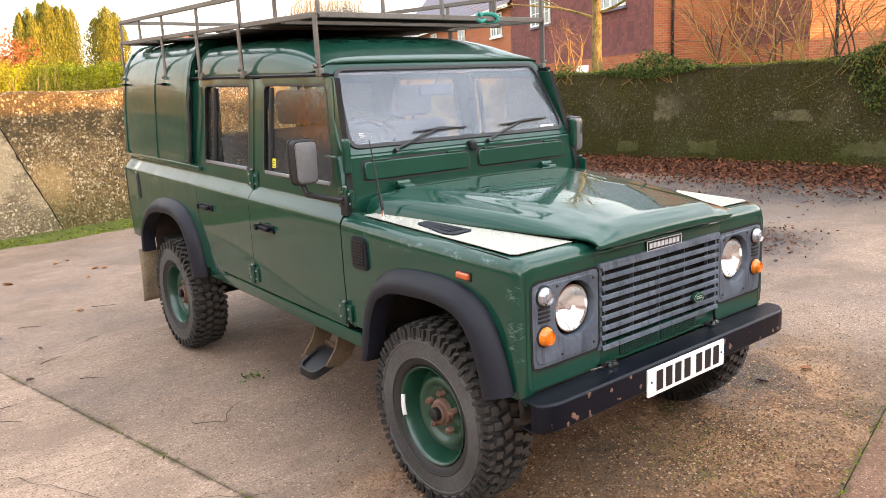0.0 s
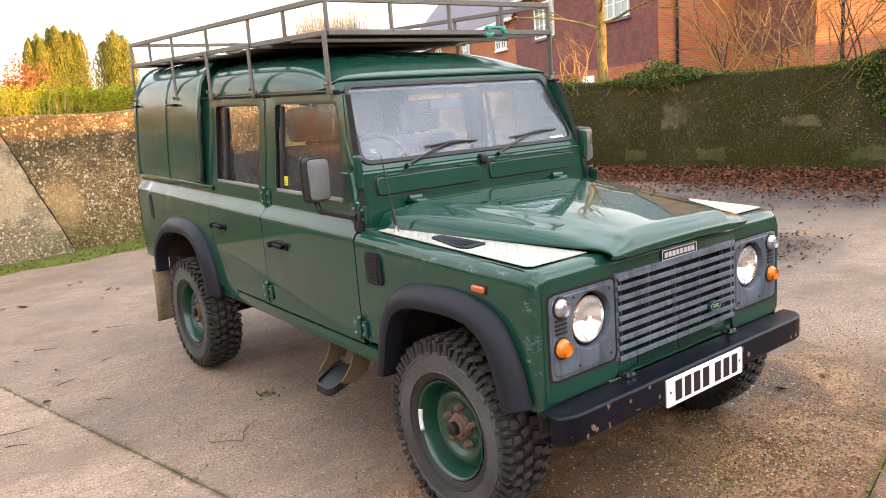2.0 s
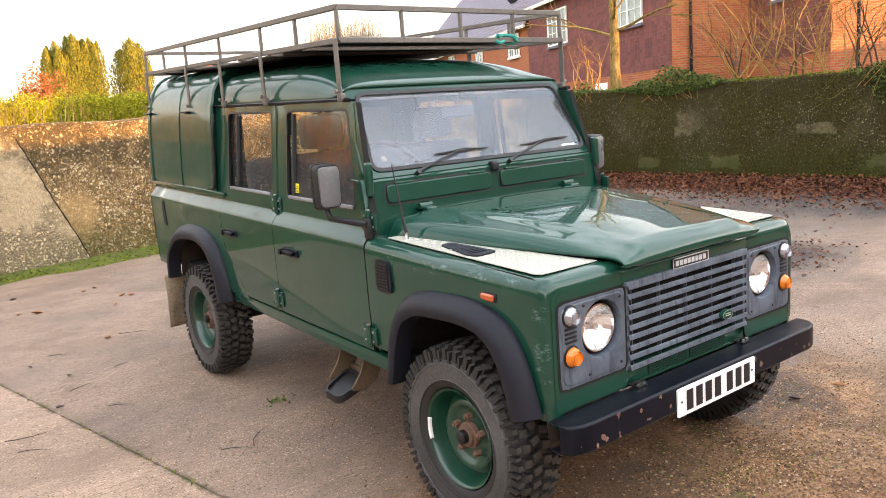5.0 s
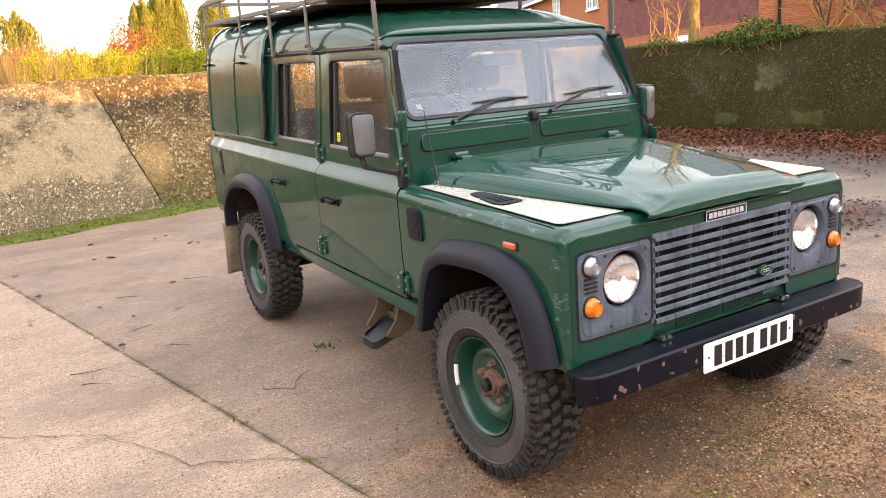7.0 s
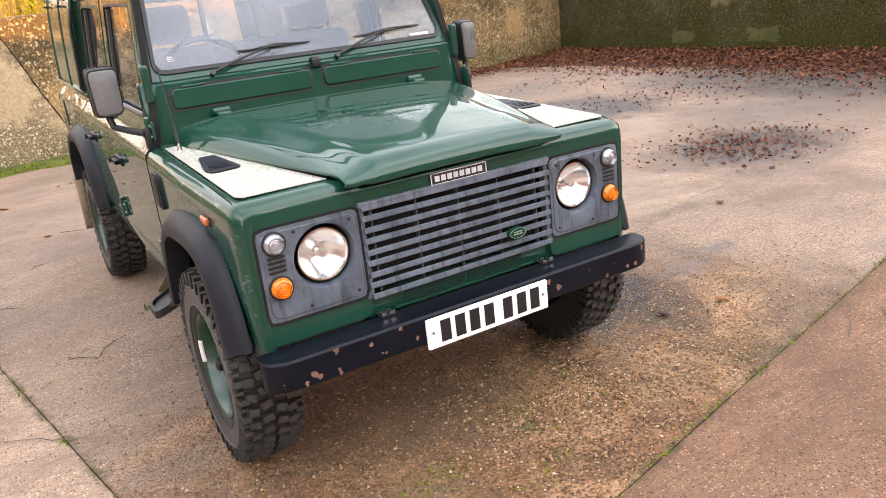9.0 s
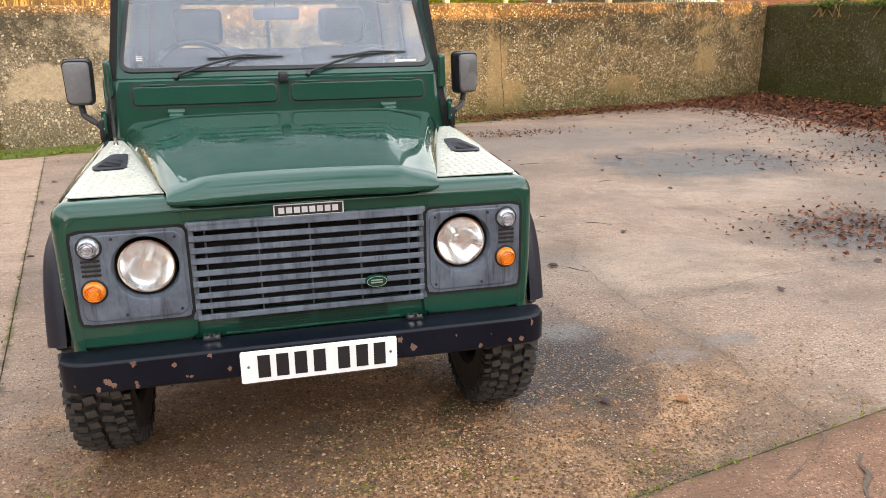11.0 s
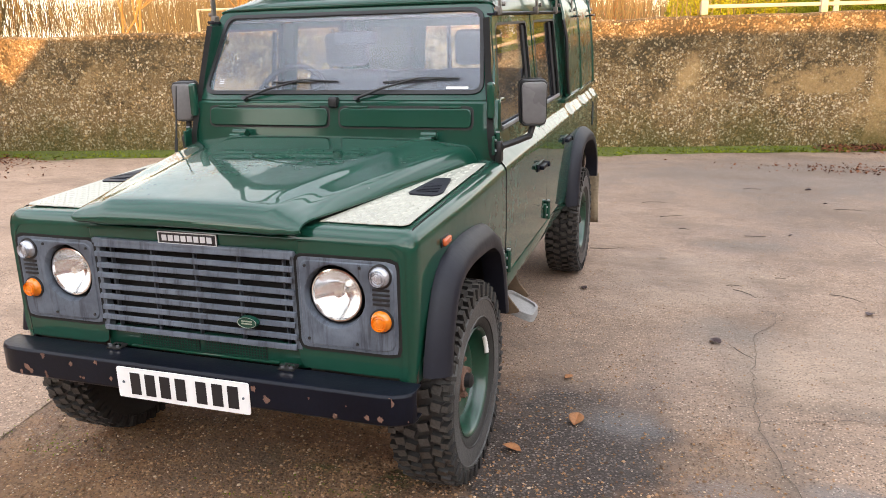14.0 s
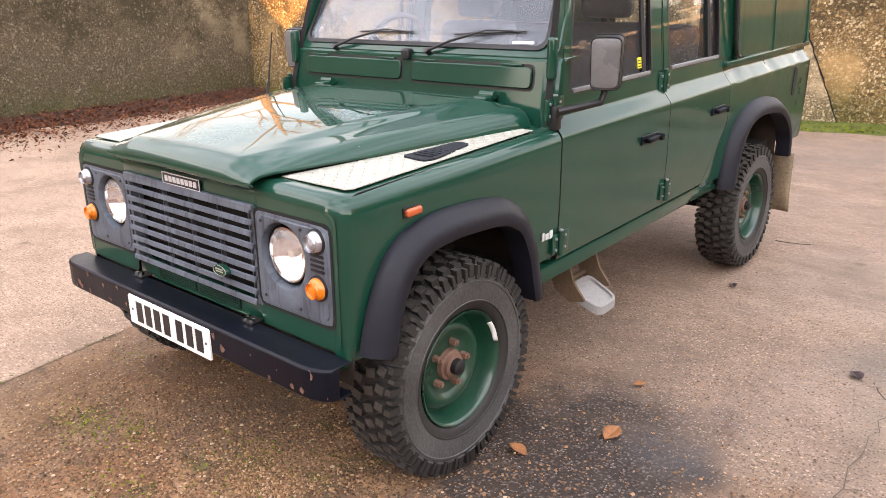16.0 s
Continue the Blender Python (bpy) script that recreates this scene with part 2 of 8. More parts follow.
        col = n.mix(n.math("MULTIPLY", tuft, 0.8), col, n.ramp(n.noise(60, 4, 0.7), [(0.4, (0.040, 0.048, 0.010)), (0.62, (0.150, 0.165, 0.030))]))
        soil = most(spot(-0.75, -0.70, 0.75, 0.55, 0.3, 1.6), spot(-0.2, -0.2, 0.9, 0.5, 0.3, 1.4))
        col = n.mix(n.math("MULTIPLY", soil, 0.6), col, n.ramp(n.noise(9, 5, 0.7), [(0.4, (0.095, 0.052, 0.026)), (0.60, (0.215, 0.118, 0.056)), (0.72, (0.110, 0.100, 0.028))]))
        grey = most(spot(3.6, 7.4, 4.4, 1.9, 0.4, 1.3), spot(6.2, 2.6, 1.6, 1.2, 0.3, 1.5), spot(2.0, 3.8, 0.5, 0.25, 0.3, 1.5), spot(1.85, 1.8, 0.35, 0.4, 0.2, 1.5), spot(8.6, 4.2, 2.4, 3.6, 0.5, 1.0))
        col = n.mix(n.math("MULTIPLY", grey, 0.68), col, (0.140, 0.116, 0.100))
        damp = most(spot(1.10, 0.28, 0.62, 0.76, 0.6, 1.3), spot(5.0, 4.9, 1.7, 1.3, 0.5, 1.5), spot(4.5, 1.8, 1.3, 0.9, 0.4, 1.6), spot(8.2, 3.4, 1.9, 3.2, 0.4, 1.2))
        col = n.mix(n.math("MULTIPLY", damp, 0.94), col, n.mix(round_stone, (0.024, 0.019, 0.018), n.ramp(n.axis(0, stones), [(0.2, (0.060, 0.046, 0.042)), (0.9, (0.190, 0.150, 0.135))])))
        rough = n.mix(damp, rough, (0.62, 0.62, 0.62))
        pool = most(spot(4.9, 4.85, 1.25, 0.9, 0.6, 1.6), spot(4.3, 1.6, 0.55, 0.40, 0.4, 1.9), spot(1.36, 0.55, 0.26, 0.20, 0.4, 1.3), spot(1.80, 0.12, 0.24, 0.15, 0.4, 1.6), spot(2.15, 0.22, 0.22, 0.11, 0.4, 1.8))
        col = n.mix(n.math("MULTIPLY", pool, 0.55), col, (0.060, 0.054, 0.056))
        rough = n.mix(n.math("MULTIPLY", pool, 0.7), rough, (0.22, 0.22, 0.22))
        height = n.math("MULTIPLY", height, n.math("SUBTRACT", 1, n.math("MULTIPLY", pool, 0.80)))
    specks_c, specks_d = n.voronoi(120, "Color"), n.voronoi(120, "Distance")
    white = n.math("MULTIPLY", n.ramp(n.axis(1, specks_c), [(0.915, 0.0), (0.925, 1.0)]), n.ramp(specks_d, [(0.25, 1.0), (0.45, 0.0)]))
    col = n.mix(n.math("MULTIPLY", white, 0.7), col, (0.54, 0.46, 0.37))
    dark = n.math("MULTIPLY", n.ramp(n.axis(2, specks_c), [(0.87, 0.0), (0.89, 1.0)]), n.ramp(specks_d, [(0.3, 1.0), (0.5, 0.0)]))
    col = n.mix(n.math("MULTIPLY", dark, 0.85), col, tuple(c * 0.22 for c in tone))
    stain = n.ramp(n.noise(0.7, 7, 0.66, n.mapped((1.0, 1.8, 1), (0, 0, 0.4))), [(0.50, 0.0), (0.62, 0.55)])
    col = n.mix(stain, col, tuple(c * 0.5 for c in tone))
    drips = n.ramp(n.voronoi(1.9), [(0.03, 0.55), (0.09, 0.0)])
    col = n.mix(n.math("MULTIPLY", drips, n.ramp(n.axis(0, n.voronoi(1.9, "Color")), [(0.6, 0.0), (0.65, 1.0)])), col, tuple(c * 0.25 for c in tone))
    for a, b, c in ((0.9821, 0.1901, 1.245), (-0.2155, 0.9765, 1.10)):
        off = n.math("ABSOLUTE", n.math("ADD", n.math("ADD", n.math("MULTIPLY", x, a), n.math("MULTIPLY", y, b)), c))
        dirt = n.ramp(n.math("ADD", off, n.math("MULTIPLY", n.math("SUBTRACT", n.noise(7, 6, 0.7), 0.45), 0.16)), [(0.0, 0.85), (0.030, 0.0)])
        col = n.mix(dirt, col, n.ramp(n.noise(1.3, 4), [(0.5, (0.085, 0.058, 0.034)), (0.66, (0.070, 0.078, 0.020))]))
    n.set(col, rough, Specular_IOR_Level=0.35)
    n.bump(height, 1.0, 0.010)
    return n.m


def pebble_material(name, tone, moss=0.2, light=0.5, along=0, patches=(), cells=27, pale=(0.88, 0.72, 0.48)):
    """Old shuttered concrete full of flint pebbles, with render patches, dark crust and moss.
    patches: places (along the wall, height, half width, half height) made good with plain mortar."""
    n = Nodes(name)
    big, mid = n.noise(0.55, 6, 0.65), n.noise(3.2, 7, 0.72)
    bent = n.mix(0.055, n.co, n.noise(26, 3, 0.6, None, "Color"), "ADD")
    cell, dist = n.voronoi(cells, "Color", bent), n.voronoi(cells, "Distance", bent)
    cell2, dist2 = n.voronoi(cells * 2.2, "Color", bent), n.voronoi(cells * 2.2, "Distance", bent)
    mortar = n.ramp(n.noise(55, 5, 0.75), [(0.36, tuple(c * 0.16 for c in tone)), (0.64, tuple(c * 0.95 for c in tone))])
    tan = tuple(min(1, c * 1.55) for c in tone)
    stops = [(0.0, tuple(c * 0.22 for c in tone)), (0.28, tuple(c * 0.75 for c in tone)), (0.5, tan), (0.68, tuple(c * 0.8 for c in pale)), (0.9, pale)]
    peb, grit = n.ramp(n.axis(0, cell), stops), n.ramp(n.axis(0, cell2), stops)
    cut = 1.0 - light * 0.85
    stone = n.math("MULTIPLY", n.ramp(n.axis(2, cell), [(cut, 0.0), (cut + 0.03, 1.0)]), n.ramp(n.math("SUBTRACT", dist, n.math("MULTIPLY", n.axis(1, cell), 0.38)), [(0.17, 1.0), (0.27, 0.0)]))
    small = n.math("MULTIPLY", n.ramp(n.axis(1, cell2), [(cut, 0.0), (cut + 0.03, 1.0)]), n.ramp(n.math("SUBTRACT", dist2, n.math("MULTIPLY", n.axis(2, cell2), 0.34)), [(0.18, 1.0), (0.30, 0.0)]))
    height_z = n.axis(2)
    patchy = n.ramp(n.math("ADD", mid, n.math("MULTIPLY", n.math("SUBTRACT", 0.85, height_z), 0.13)), [(0.36, 0.35), (0.52, 1.0)])
    col = n.mix(n.math("MULTIPLY", small, patchy), mortar, grit)
    col = n.mix(n.math("MULTIPLY", stone, patchy), col, peb)
    smooth = n.ramp(big, [(0.58, 0.0), (0.66, 0.7)])
    col = n.mix(smooth, col, n.ramp(n.noise(14, 6, 0.7), [(0.3, tuple(c * 0.85 for c in tone)), (0.7, tuple(min(1, c * 1.4) for c in tone))]))
    made_good = None
    for pu, pz, ru, rz in patches:
        du, dz = n.math("MULTIPLY", n.math("SUBTRACT", n.axis(along), pu), 1 / ru), n.math("MULTIPLY", n.math("SUBTRACT", n.axis(2), pz), 1 / rz)
        d = n.math("ADD", n.math("MAXIMUM", n.math("ABSOLUTE", du), n.math("ABSOLUTE", dz)), n.math("MULTIPLY", n.math("SUBTRACT", mid, 0.5), 2.4))
        one = n.ramp(d, [(0.7, 0.78), (1.15, 0.0)])
        made_good = one if made_good is None else n.math("MAXIMUM", made_good, one)
    if made_good is not None:
        col = n.mix(made_good, col, n.ramp(n.noise(22, 5, 0.7), [(0.3, tuple(c * 0.95 for c in tone)), (0.7, tuple(min(1, c * (1.55 if moss < 0.4 else 2.3)) for c in tone))]))
    crust = n.ramp(n.math("ADD", n.noise(1.6, 8, 0.78, n.mapped((1, 1, 1.3))), n.math("MULTIPLY", n.math("SUBTRACT", height_z, 0.95), 0.13)), [(0.51, 0.0), (0.63, 0.75)])
    col = n.mix(n.math("MULTIPLY", crust, n.math("SUBTRACT", 1, n.math("MULTIPLY", stone, 0.80))), col, (0.050, 0.042, 0.024))
    z = n.axis(2)
    # soil and moss on the wall top; its orange is partly painted-in sunlight
    cap = n.ramp(n.math("ADD", z, n.math("MULTIPLY", n.math("SUBTRACT", n.noise(2.6, 6, 0.7), 0.5), 0.55)), [(1.62, 0.0), (1.80, 0.62)])
    col = n.mix(cap, col, n.ramp(n.noise(18, 5, 0.75), [(0.36, (0.070, 0.036, 0.014)), (0.64, (0.270, 0.145, 0.052))] if moss < 0.4 else [(0.36, (0.050, 0.052, 0.008)), (0.64, (0.215, 0.205, 0.026))]))
    low = n.ramp(n.math("ADD", n.math("MULTIPLY", z, 0.5), n.math("MULTIPLY", n.math("SUBTRACT", n.noise(1.5, 6, 0.7), 0.5), 0.9)), [(0.0, 1.0), (0.17 + 0.5 * moss, 0.0)])
    col = n.mix(n.math("MULTIPLY", low, min(1, moss * 2.2)), col, (0.055, 0.075, 0.012))
    if moss > 0.4:
        film = n.ramp(n.noise(0.9, 6, 0.7), [(0.34, 0.25), (0.56, 0.95)])
        if made_good is not None:
            film = n.math("MULTIPLY", film, n.math("SUBTRACT", 1, n.math("MULTIPLY", made_good, 1.1, True)))
        col = n.mix(n.math("MULTIPLY", film, n.math("SUBTRACT", 1, n.math("MULTIPLY", stone, 0.55))), col, n.ramp(n.noise(30, 4, 0.7), [(0.35, (0.014, 0.013, 0.004)), (0.65, (0.082, 0.070, 0.016))]))
    n.set(col, 0.93, Specular_IOR_Level=0.15)
    relief = n.math("ADD", n.math("MULTIPLY", stone, 0.8), n.math("ADD", n.math("MULTIPLY", small, 0.35), n.noise(26, 5, 0.7)))
    n.bump(n.math("ADD", n.math("MULTIPLY", relief, n.math("SUBTRACT", 1, smooth)), mid), 1.0, 0.030)
    return n.m


def glass_material(name, tint, gloss_rough=0.0, haze=0.0, face_on=0.045):
    """A thin pane: tinted clear view with a mirror film that grows at grazing angles, and a dusty bluish veil that
    paints in sky haze.
    """
    m = bpy.data.materials.new(name)
    m.use_nodes = True
    t = m.node_tree
    t.nodes.clear()
    out = t.nodes.new("ShaderNodeOutputMaterial")
    clear = t.nodes.new("ShaderNodeBsdfTransparent")
    clear.inputs["Color"].default_value = (*tint, 1)
    gloss = t.nodes.new("ShaderNodeBsdfGlossy")
    gloss.inputs["Roughness"].default_value = gloss_rough
    facing = t.nodes.new("ShaderNodeLayerWeight")
    facing.inputs["Blend"].default_value = 0.5
    power = t.nodes.new("ShaderNodeMath")
    power.operation = "POWER"
    power.inputs[1].default_value = 5.0
    film = t.nodes.new("ShaderNodeMath")
    film.operation = "MULTIPLY_ADD"
    film.inputs[1].default_value, film.inputs[2].default_value = 1 - face_on, face_on
    mix = t.nodes.new("ShaderNodeMixShader")
    t.links.new(facing.outputs["Facing"], power.inputs[0])
    t.links.new(power.outputs[0], film.inputs[0])
    t.links.new(film.outputs[0], mix.inputs[0])
    t.links.new(clear.outputs[0], mix.inputs[1])
    t.links.new(gloss.outputs[0], mix.inputs[2])
    last = mix.outputs[0]
    if haze:
        # besides dust, this bluish layer paints part of the reflected sky's haze
        dust_veil = t.nodes.new("ShaderNodeBsdfDiffuse")
        dust_veil.inputs["Color"].default_value = (0.60, 0.68, 0.86, 1)
        noise_n = t.nodes.new("ShaderNodeTexNoise")
        noise_n.inputs["Scale"].default_value = 6
        ramp = t.nodes.new("ShaderNodeValToRGB")
        ramp.color_ramp.elements[0].position, ramp.color_ramp.elements[0].color = 0.3, (haze * 0.85,) * 3 + (1,)
        ramp.color_ramp.elements[1].position, ramp.color_ramp.elements[1].color = 0.7, (haze * 1.1,) * 3 + (1,)
        mix2 = t.nodes.new("ShaderNodeMixShader")
        t.links.new(noise_n.outputs[0], ramp.inputs[0])
        t.links.new(ramp.outputs[0], mix2.inputs[0])
        t.links.new(last, mix2.inputs[1])
        glow = t.nodes.new("ShaderNodeBsdfTranslucent")
        glow.inputs["Color"].default_value = (0.60, 0.66, 0.80, 1)
        both = t.nodes.new("ShaderNodeMixShader")
        both.inputs[0].default_value = 0.15
        t.links.new(dust_veil.outputs[0], both.inputs[1])
        t.links.new(glow.outputs[0], both.inputs[2])
        t.links.new(both.outputs[0], mix2.inputs[2])
        last = mix2.outputs[0]
    t.links.new(last, out.inputs["Surface"])
    return m


def brick_material():
    n = Nodes("brick")
    r = n.random()
    col = n.ramp(n.noise(3, 4), [(0.3, (0.23, 0.075, 0.042)), (0.7, (0.38, 0.15, 0.085))])
    n.set(n.mix(0.35, col, n.ramp(r, [(0, (0.20, 0.07, 0.05)), (1, (0.45, 0.18, 0.10))])), 0.85)
    n.bump(n.noise(60), 0.3, 0.004)
    return n.m


def foliage_material(name, dark, bright):
    n = Nodes(name)
    n.set(n.ramp(n.island(), [(0.0, dark), (0.55, tuple((a + b) / 2 for a, b in zip(dark, bright))), (1.0, bright)]), 0.8, Specular_IOR_Level=0.2)
    return n.m


def tile_material(name, dark, bright):
    """Clay tiles, each of its own shade, also from course to course."""
    n = Nodes(name)
    shade = n.math("FRACT", n.math("ADD", n.island(), n.math("MULTIPLY", n.random(), 7.13)))
    n.set(n.mix(0.6, n.ramp(n.noise(1.1, 5), [(0.3, dark), (0.7, bright)]), n.ramp(shade, [(0.0, dark), (1.0, bright)])), 0.8)
    n.bump(n.noise(40, 3), 0.3, 0.005)
    return n.m


def bark_material():
    """Ochre bark with dark upright fissures, greenish algae and pale lichen spots."""
    n = Nodes("bark")
    plates = n.noise(9, 6, 0.75, n.mapped((1, 1, 0.35)))
    col = n.ramp(plates, [(0.34, (0.060, 0.036, 0.014)), (0.48, (0.230, 0.145, 0.050)), (0.66, (0.400, 0.270, 0.100))])
    col = n.mix(n.ramp(n.noise(2.2, 6, 0.7), [(0.48, 0.0), (0.62, 0.7)]), col, (0.080, 0.068, 0.018))
    col = n.mix(n.ramp(n.noise(17, 4, 0.7), [(0.62, 0.0), (0.68, 0.6)]), col, (0.42, 0.36, 0.22))
    n.set(col, 0.9, Specular_IOR_Level=0.2)
    n.bump(plates, 0.9, 0.02)
    return n.m


M_PAINT = paint_material()
M_PAINT_TOP = paint_material("satin_green_paint", (0.06, 0.17), 0.02, 0.75)
M_BLACK = simple("black_steel", (0.0036, 0.0050, 0.0100), 0.36, 0.4, 20, 0.1, Specular_IOR_Level=0.2)
M_RUST = simple("rust", (0.16, 0.085, 0.06), 0.85, 0.5, 60)
M_FLARE = simple("dark_plastic", (0.009, 0.010, 0.016), 0.5, 0.25, 10, 0.25, Specular_IOR_Level=0.28)
def streaked_plastic():
    n = Nodes("grey_plastic")
    big, fine = n.noise(7, 6, 0.7), n.noise(60, 3)
    runs = n.noise(9, 5, 0.7, n.mapped((5.0, 1, 0.55)))
    col = n.ramp(big, [(0.32, (0.048, 0.062, 0.082)), (0.68, (0.125, 0.150, 0.182))])
    col = n.mix(n.ramp(runs, [(0.50, 0.0), (0.66, 0.8)]), col, (0.026, 0.030, 0.040))
    n.set(col, n.ramp(big, [(0.3, 0.38), (0.7, 0.6)]))
    n.bump(fine, 0.25, 0.003)
    return n.m


M_GREY = streaked_plastic()
M_RUBBER = simple("black_rubber", (0.007, 0.007, 0.008), 0.5, 0.3, 12)
M_TYRE = simple("tyre_rubber", (0.016, 0.015, 0.014), 0.6, 0.5, 16, 0.4)
M_TREAD = simple("worn_tread_face", (0.048, 0.042, 0.037), 0.7, 0.6, 26, 0.5)
M_SIDEWALL = simple("dusty_sidewall", (0.060, 0.059, 0.058), 0.52, 0.75, 22, 0.5)
# near-black for undersides and joints, also for shade painted into gaps
M_DARK = simple("underside_and_gap_shade", (0.006, 0.0055, 0.005), 0.95, 0.4, 10)
M_STEEL = simple("galvanised_bar", (0.15, 0.135, 0.12), 0.5, 0.4, 22, 0.3, Metallic=0.45)
M_ALU = simple("aluminium_plate", (0.43, 0.42, 0.36), 0.5, 0.14, 14, 0.2, Metallic=0.3)
M_CHROME = simple("chrome", (0.75, 0.75, 0.76), 0.12, 0.1, 10, 0.0, Metallic=1.0)
M_REFLECT = simple("lamp_reflector", (0.90, 0.89, 0.85), 0.19, 0.03, 30, 0.0, Metallic=0.9)
M_LENS = glass_material("lamp_glass", (0.98, 0.98, 0.98), 0.02, 0.05)
M_AMBER = simple("amber_lens", (0.78, 0.20, 0.015), 0.18, 0.15, 30, 0.1, Coat_Weight=0.6)
M_RED_LENS = simple("orange_lens", (0.52, 0.10, 0.03), 0.2, 0.15, 30, 0.1, Coat_Weight=0.6)
M_CLEAR_LENS = simple("clear_lens", (0.40, 0.41, 0.44), 0.10, 0.2, 60, 0.2, Coat_Weight=1.0, Metallic=0.6)
M_WHITE = simple("white_plate", (0.80, 0.80, 0.78), 0.35, 0.04, 8, 0.0)
M_INK = simple("black_ink", (0.012, 0.012, 0.014), 0.4, 0.1, 8, 0.0)
M_SILVER = simple("silver_print", (0.55, 0.55, 0.55), 0.35, 0.1, 8, 0.0)
M_YELLOW = simple("yellow_paper", (0.80, 0.72, 0.05), 0.5, 0.1, 8, 0.0)
M_SEAT = simple("grey_seat_cloth", (0.085, 0.092, 0.112), 0.85, 0.25, 20, 0.3)
M_GLASS_FRONT = glass_material("windscreen_glass", (0.93, 0.95, 0.97), 0.0, 0.042, 0.065)
M_GLASS_SIDE = glass_material("side_glass", (0.88, 0.90, 0.88), 0.0, 0.012, 0.06)
M_MIRROR_BACK = simple("mirror_shell", (0.125, 0.122, 0.122), 0.28, 0.25, 12, 0.25)
M_MUD = simple("muddy_rubber", (0.115, 0.074, 0.044), 0.9, 0.4, 16, 0.4)
M_BOARD = simple("stained_plywood", (0.035, 0.032, 0.030), 0.8, 0.4, 10, 0.3)
M_TEAL = simple("green_rope", (0.01, 0.30, 0.24), 0.7, 0.3, 40)
M_SLAB_A = ground_material("slab_pink", (0.385, 0.258, 0.184))
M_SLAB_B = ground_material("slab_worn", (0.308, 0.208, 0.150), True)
M_SLAB_C = ground_material("slab_front", (0.205, 0.106, 0.064))
M_EARTH = simple("earth", (0.10, 0.085, 0.05), 0.95, 0.4, 3, 0.6)
M_WALL_R = pebble_material("pebble_wall", (0.440, 0.275, 0.125), 0.28, 1.0, 0, ((4.15, 1.0, 0.22, 0.95), (4.40, 0.38, 0.35, 0.34), (3.2, 1.0, 0.7, 0.22), (6.9, 0.45, 0.4, 0.2), (8.85, 1.55, 0.45, 0.22), (-5.4, 0.9, 0.4, 0.25), (9.0, 0.9, 0.3, 0.3)))
M_WALL_P = pebble_material("mossy_wall", (0.120, 0.102, 0.058), 0.55, 0.45, 1, ((6.15, 0.36, 0.34, 0.14), (7.9, 0.36, 0.3, 0.12), (6.9, 1.15, 0.35, 0.3), (3.1, 0.4, 0.5, 0.14), (1.2, 0.5, 0.9, 0.2), (4.4, 0.95, 0.4, 0.1)), 44, (0.44, 0.39, 0.28))
M_WALL_M = pebble_material("grey_wall", (0.235, 0.182, 0.118), 0.20, 0.55, 0, (), 30, (0.32, 0.27, 0.20))
M_BRICK = brick_material()
M_TILE = tile_material("hung_tile", (0.105, 0.030, 0.032), (0.245, 0.070, 0.060))
M_SLATE = simple("slate", (0.13, 0.11, 0.15), 0.6, 0.3, 10, 0.2)
M_WPAINT = simple("white_paint", (0.78, 0.77, 0.74), 0.5, 0.06, 10, 0.05)
# window panes with the pale sky reflection put into their colour
M_PANE = simple("sky_pale_pane", (0.25, 0.29, 0.30), 0.05, 0.4, 3, 0.0)
M_BARK = bark_material()
M_TWIG = simple("twig", (0.34, 0.175, 0.052), 0.85, 0.35, 16, 0.2)
M_BROWN_TWIG = simple("brown_twig", (0.105, 0.058, 0.026), 0.85, 0.35, 16, 0.2)
M_MOSS = foliage_material("moss", (0.056, 0.078, 0.006), (0.215, 0.250, 0.016))
M_LEAF = foliage_material("fallen_leaf", (0.034, 0.011, 0.007), (0.250, 0.088, 0.040))
M_IVY = foliage_material("ivy", (0.012, 0.032, 0.008), (0.15, 0.19, 0.045))
M_CONIFER = foliage_material("conifer", (0.060, 0.072, 0.012), (0.26, 0.225, 0.035))
M_HEDGE = foliage_material("golden_hedge", (0.115, 0.150, 0.012), (0.50, 0.45, 0.030))
M_REDBUSH = foliage_material("red_bush", (0.20, 0.07, 0.025), (0.42, 0.15, 0.06))
M_BUFF = foliage_material("bare_thicket", (0.085, 0.060, 0.030), (0.22, 0.155, 0.070))
M_OLD_WHITE = simple("weathered_white_paint", (0.42, 0.345, 0.25), 0.7, 0.25, 12, 0.2)
# pale grey holds the light reflected by the wet step pad
M_STEP = simple("step_sheen", (0.26, 0.25, 0.24), 0.8, 0.3, 20, 0.4)
M_EMBLEM = simple("dull_emblem_print", (0.20, 0.24, 0.19), 0.4, 0.2, 30, 0.0)
M_FLAP = simple("dusty_flap", (0.250, 0.190, 0.125), 0.9, 0.55, 18, 0.6)
M_ARCH = simple("muddy_arch", (0.030, 0.020, 0.014), 0.95, 0.6, 14, 0.6)
M_RIM = simple("rim_paint", (0.0018, 0.042, 0.023), 0.30, 0.35, 14, 0.12, Coat_Weight=0.5, Coat_Roughness=0.15)


# ---- mesh helpers ----
def link_mesh(name, bm, mat, parent=None, label="", smooth=True):
    bmesh.ops.recalc_face_normals(bm, faces=bm.faces[:])
    me = bpy.data.meshes.new(name)
    bm.to_mesh(me)
    bm.free()
    for m in mat if isinstance(mat, (list, tuple)) else (mat,):
        me.materials.append(m)
    if smooth:
        me.polygons.foreach_set("use_smooth", [True] * len(me.polygons))
        me.set_sharp_from_angle(angle=radians(38))
    ob = new(name, me)
    if parent:
        ob.parent = parent
    if label:
        ob["label"] = label
    return ob


RAKE = 0.035                                              # the body stands nose-down on its springs


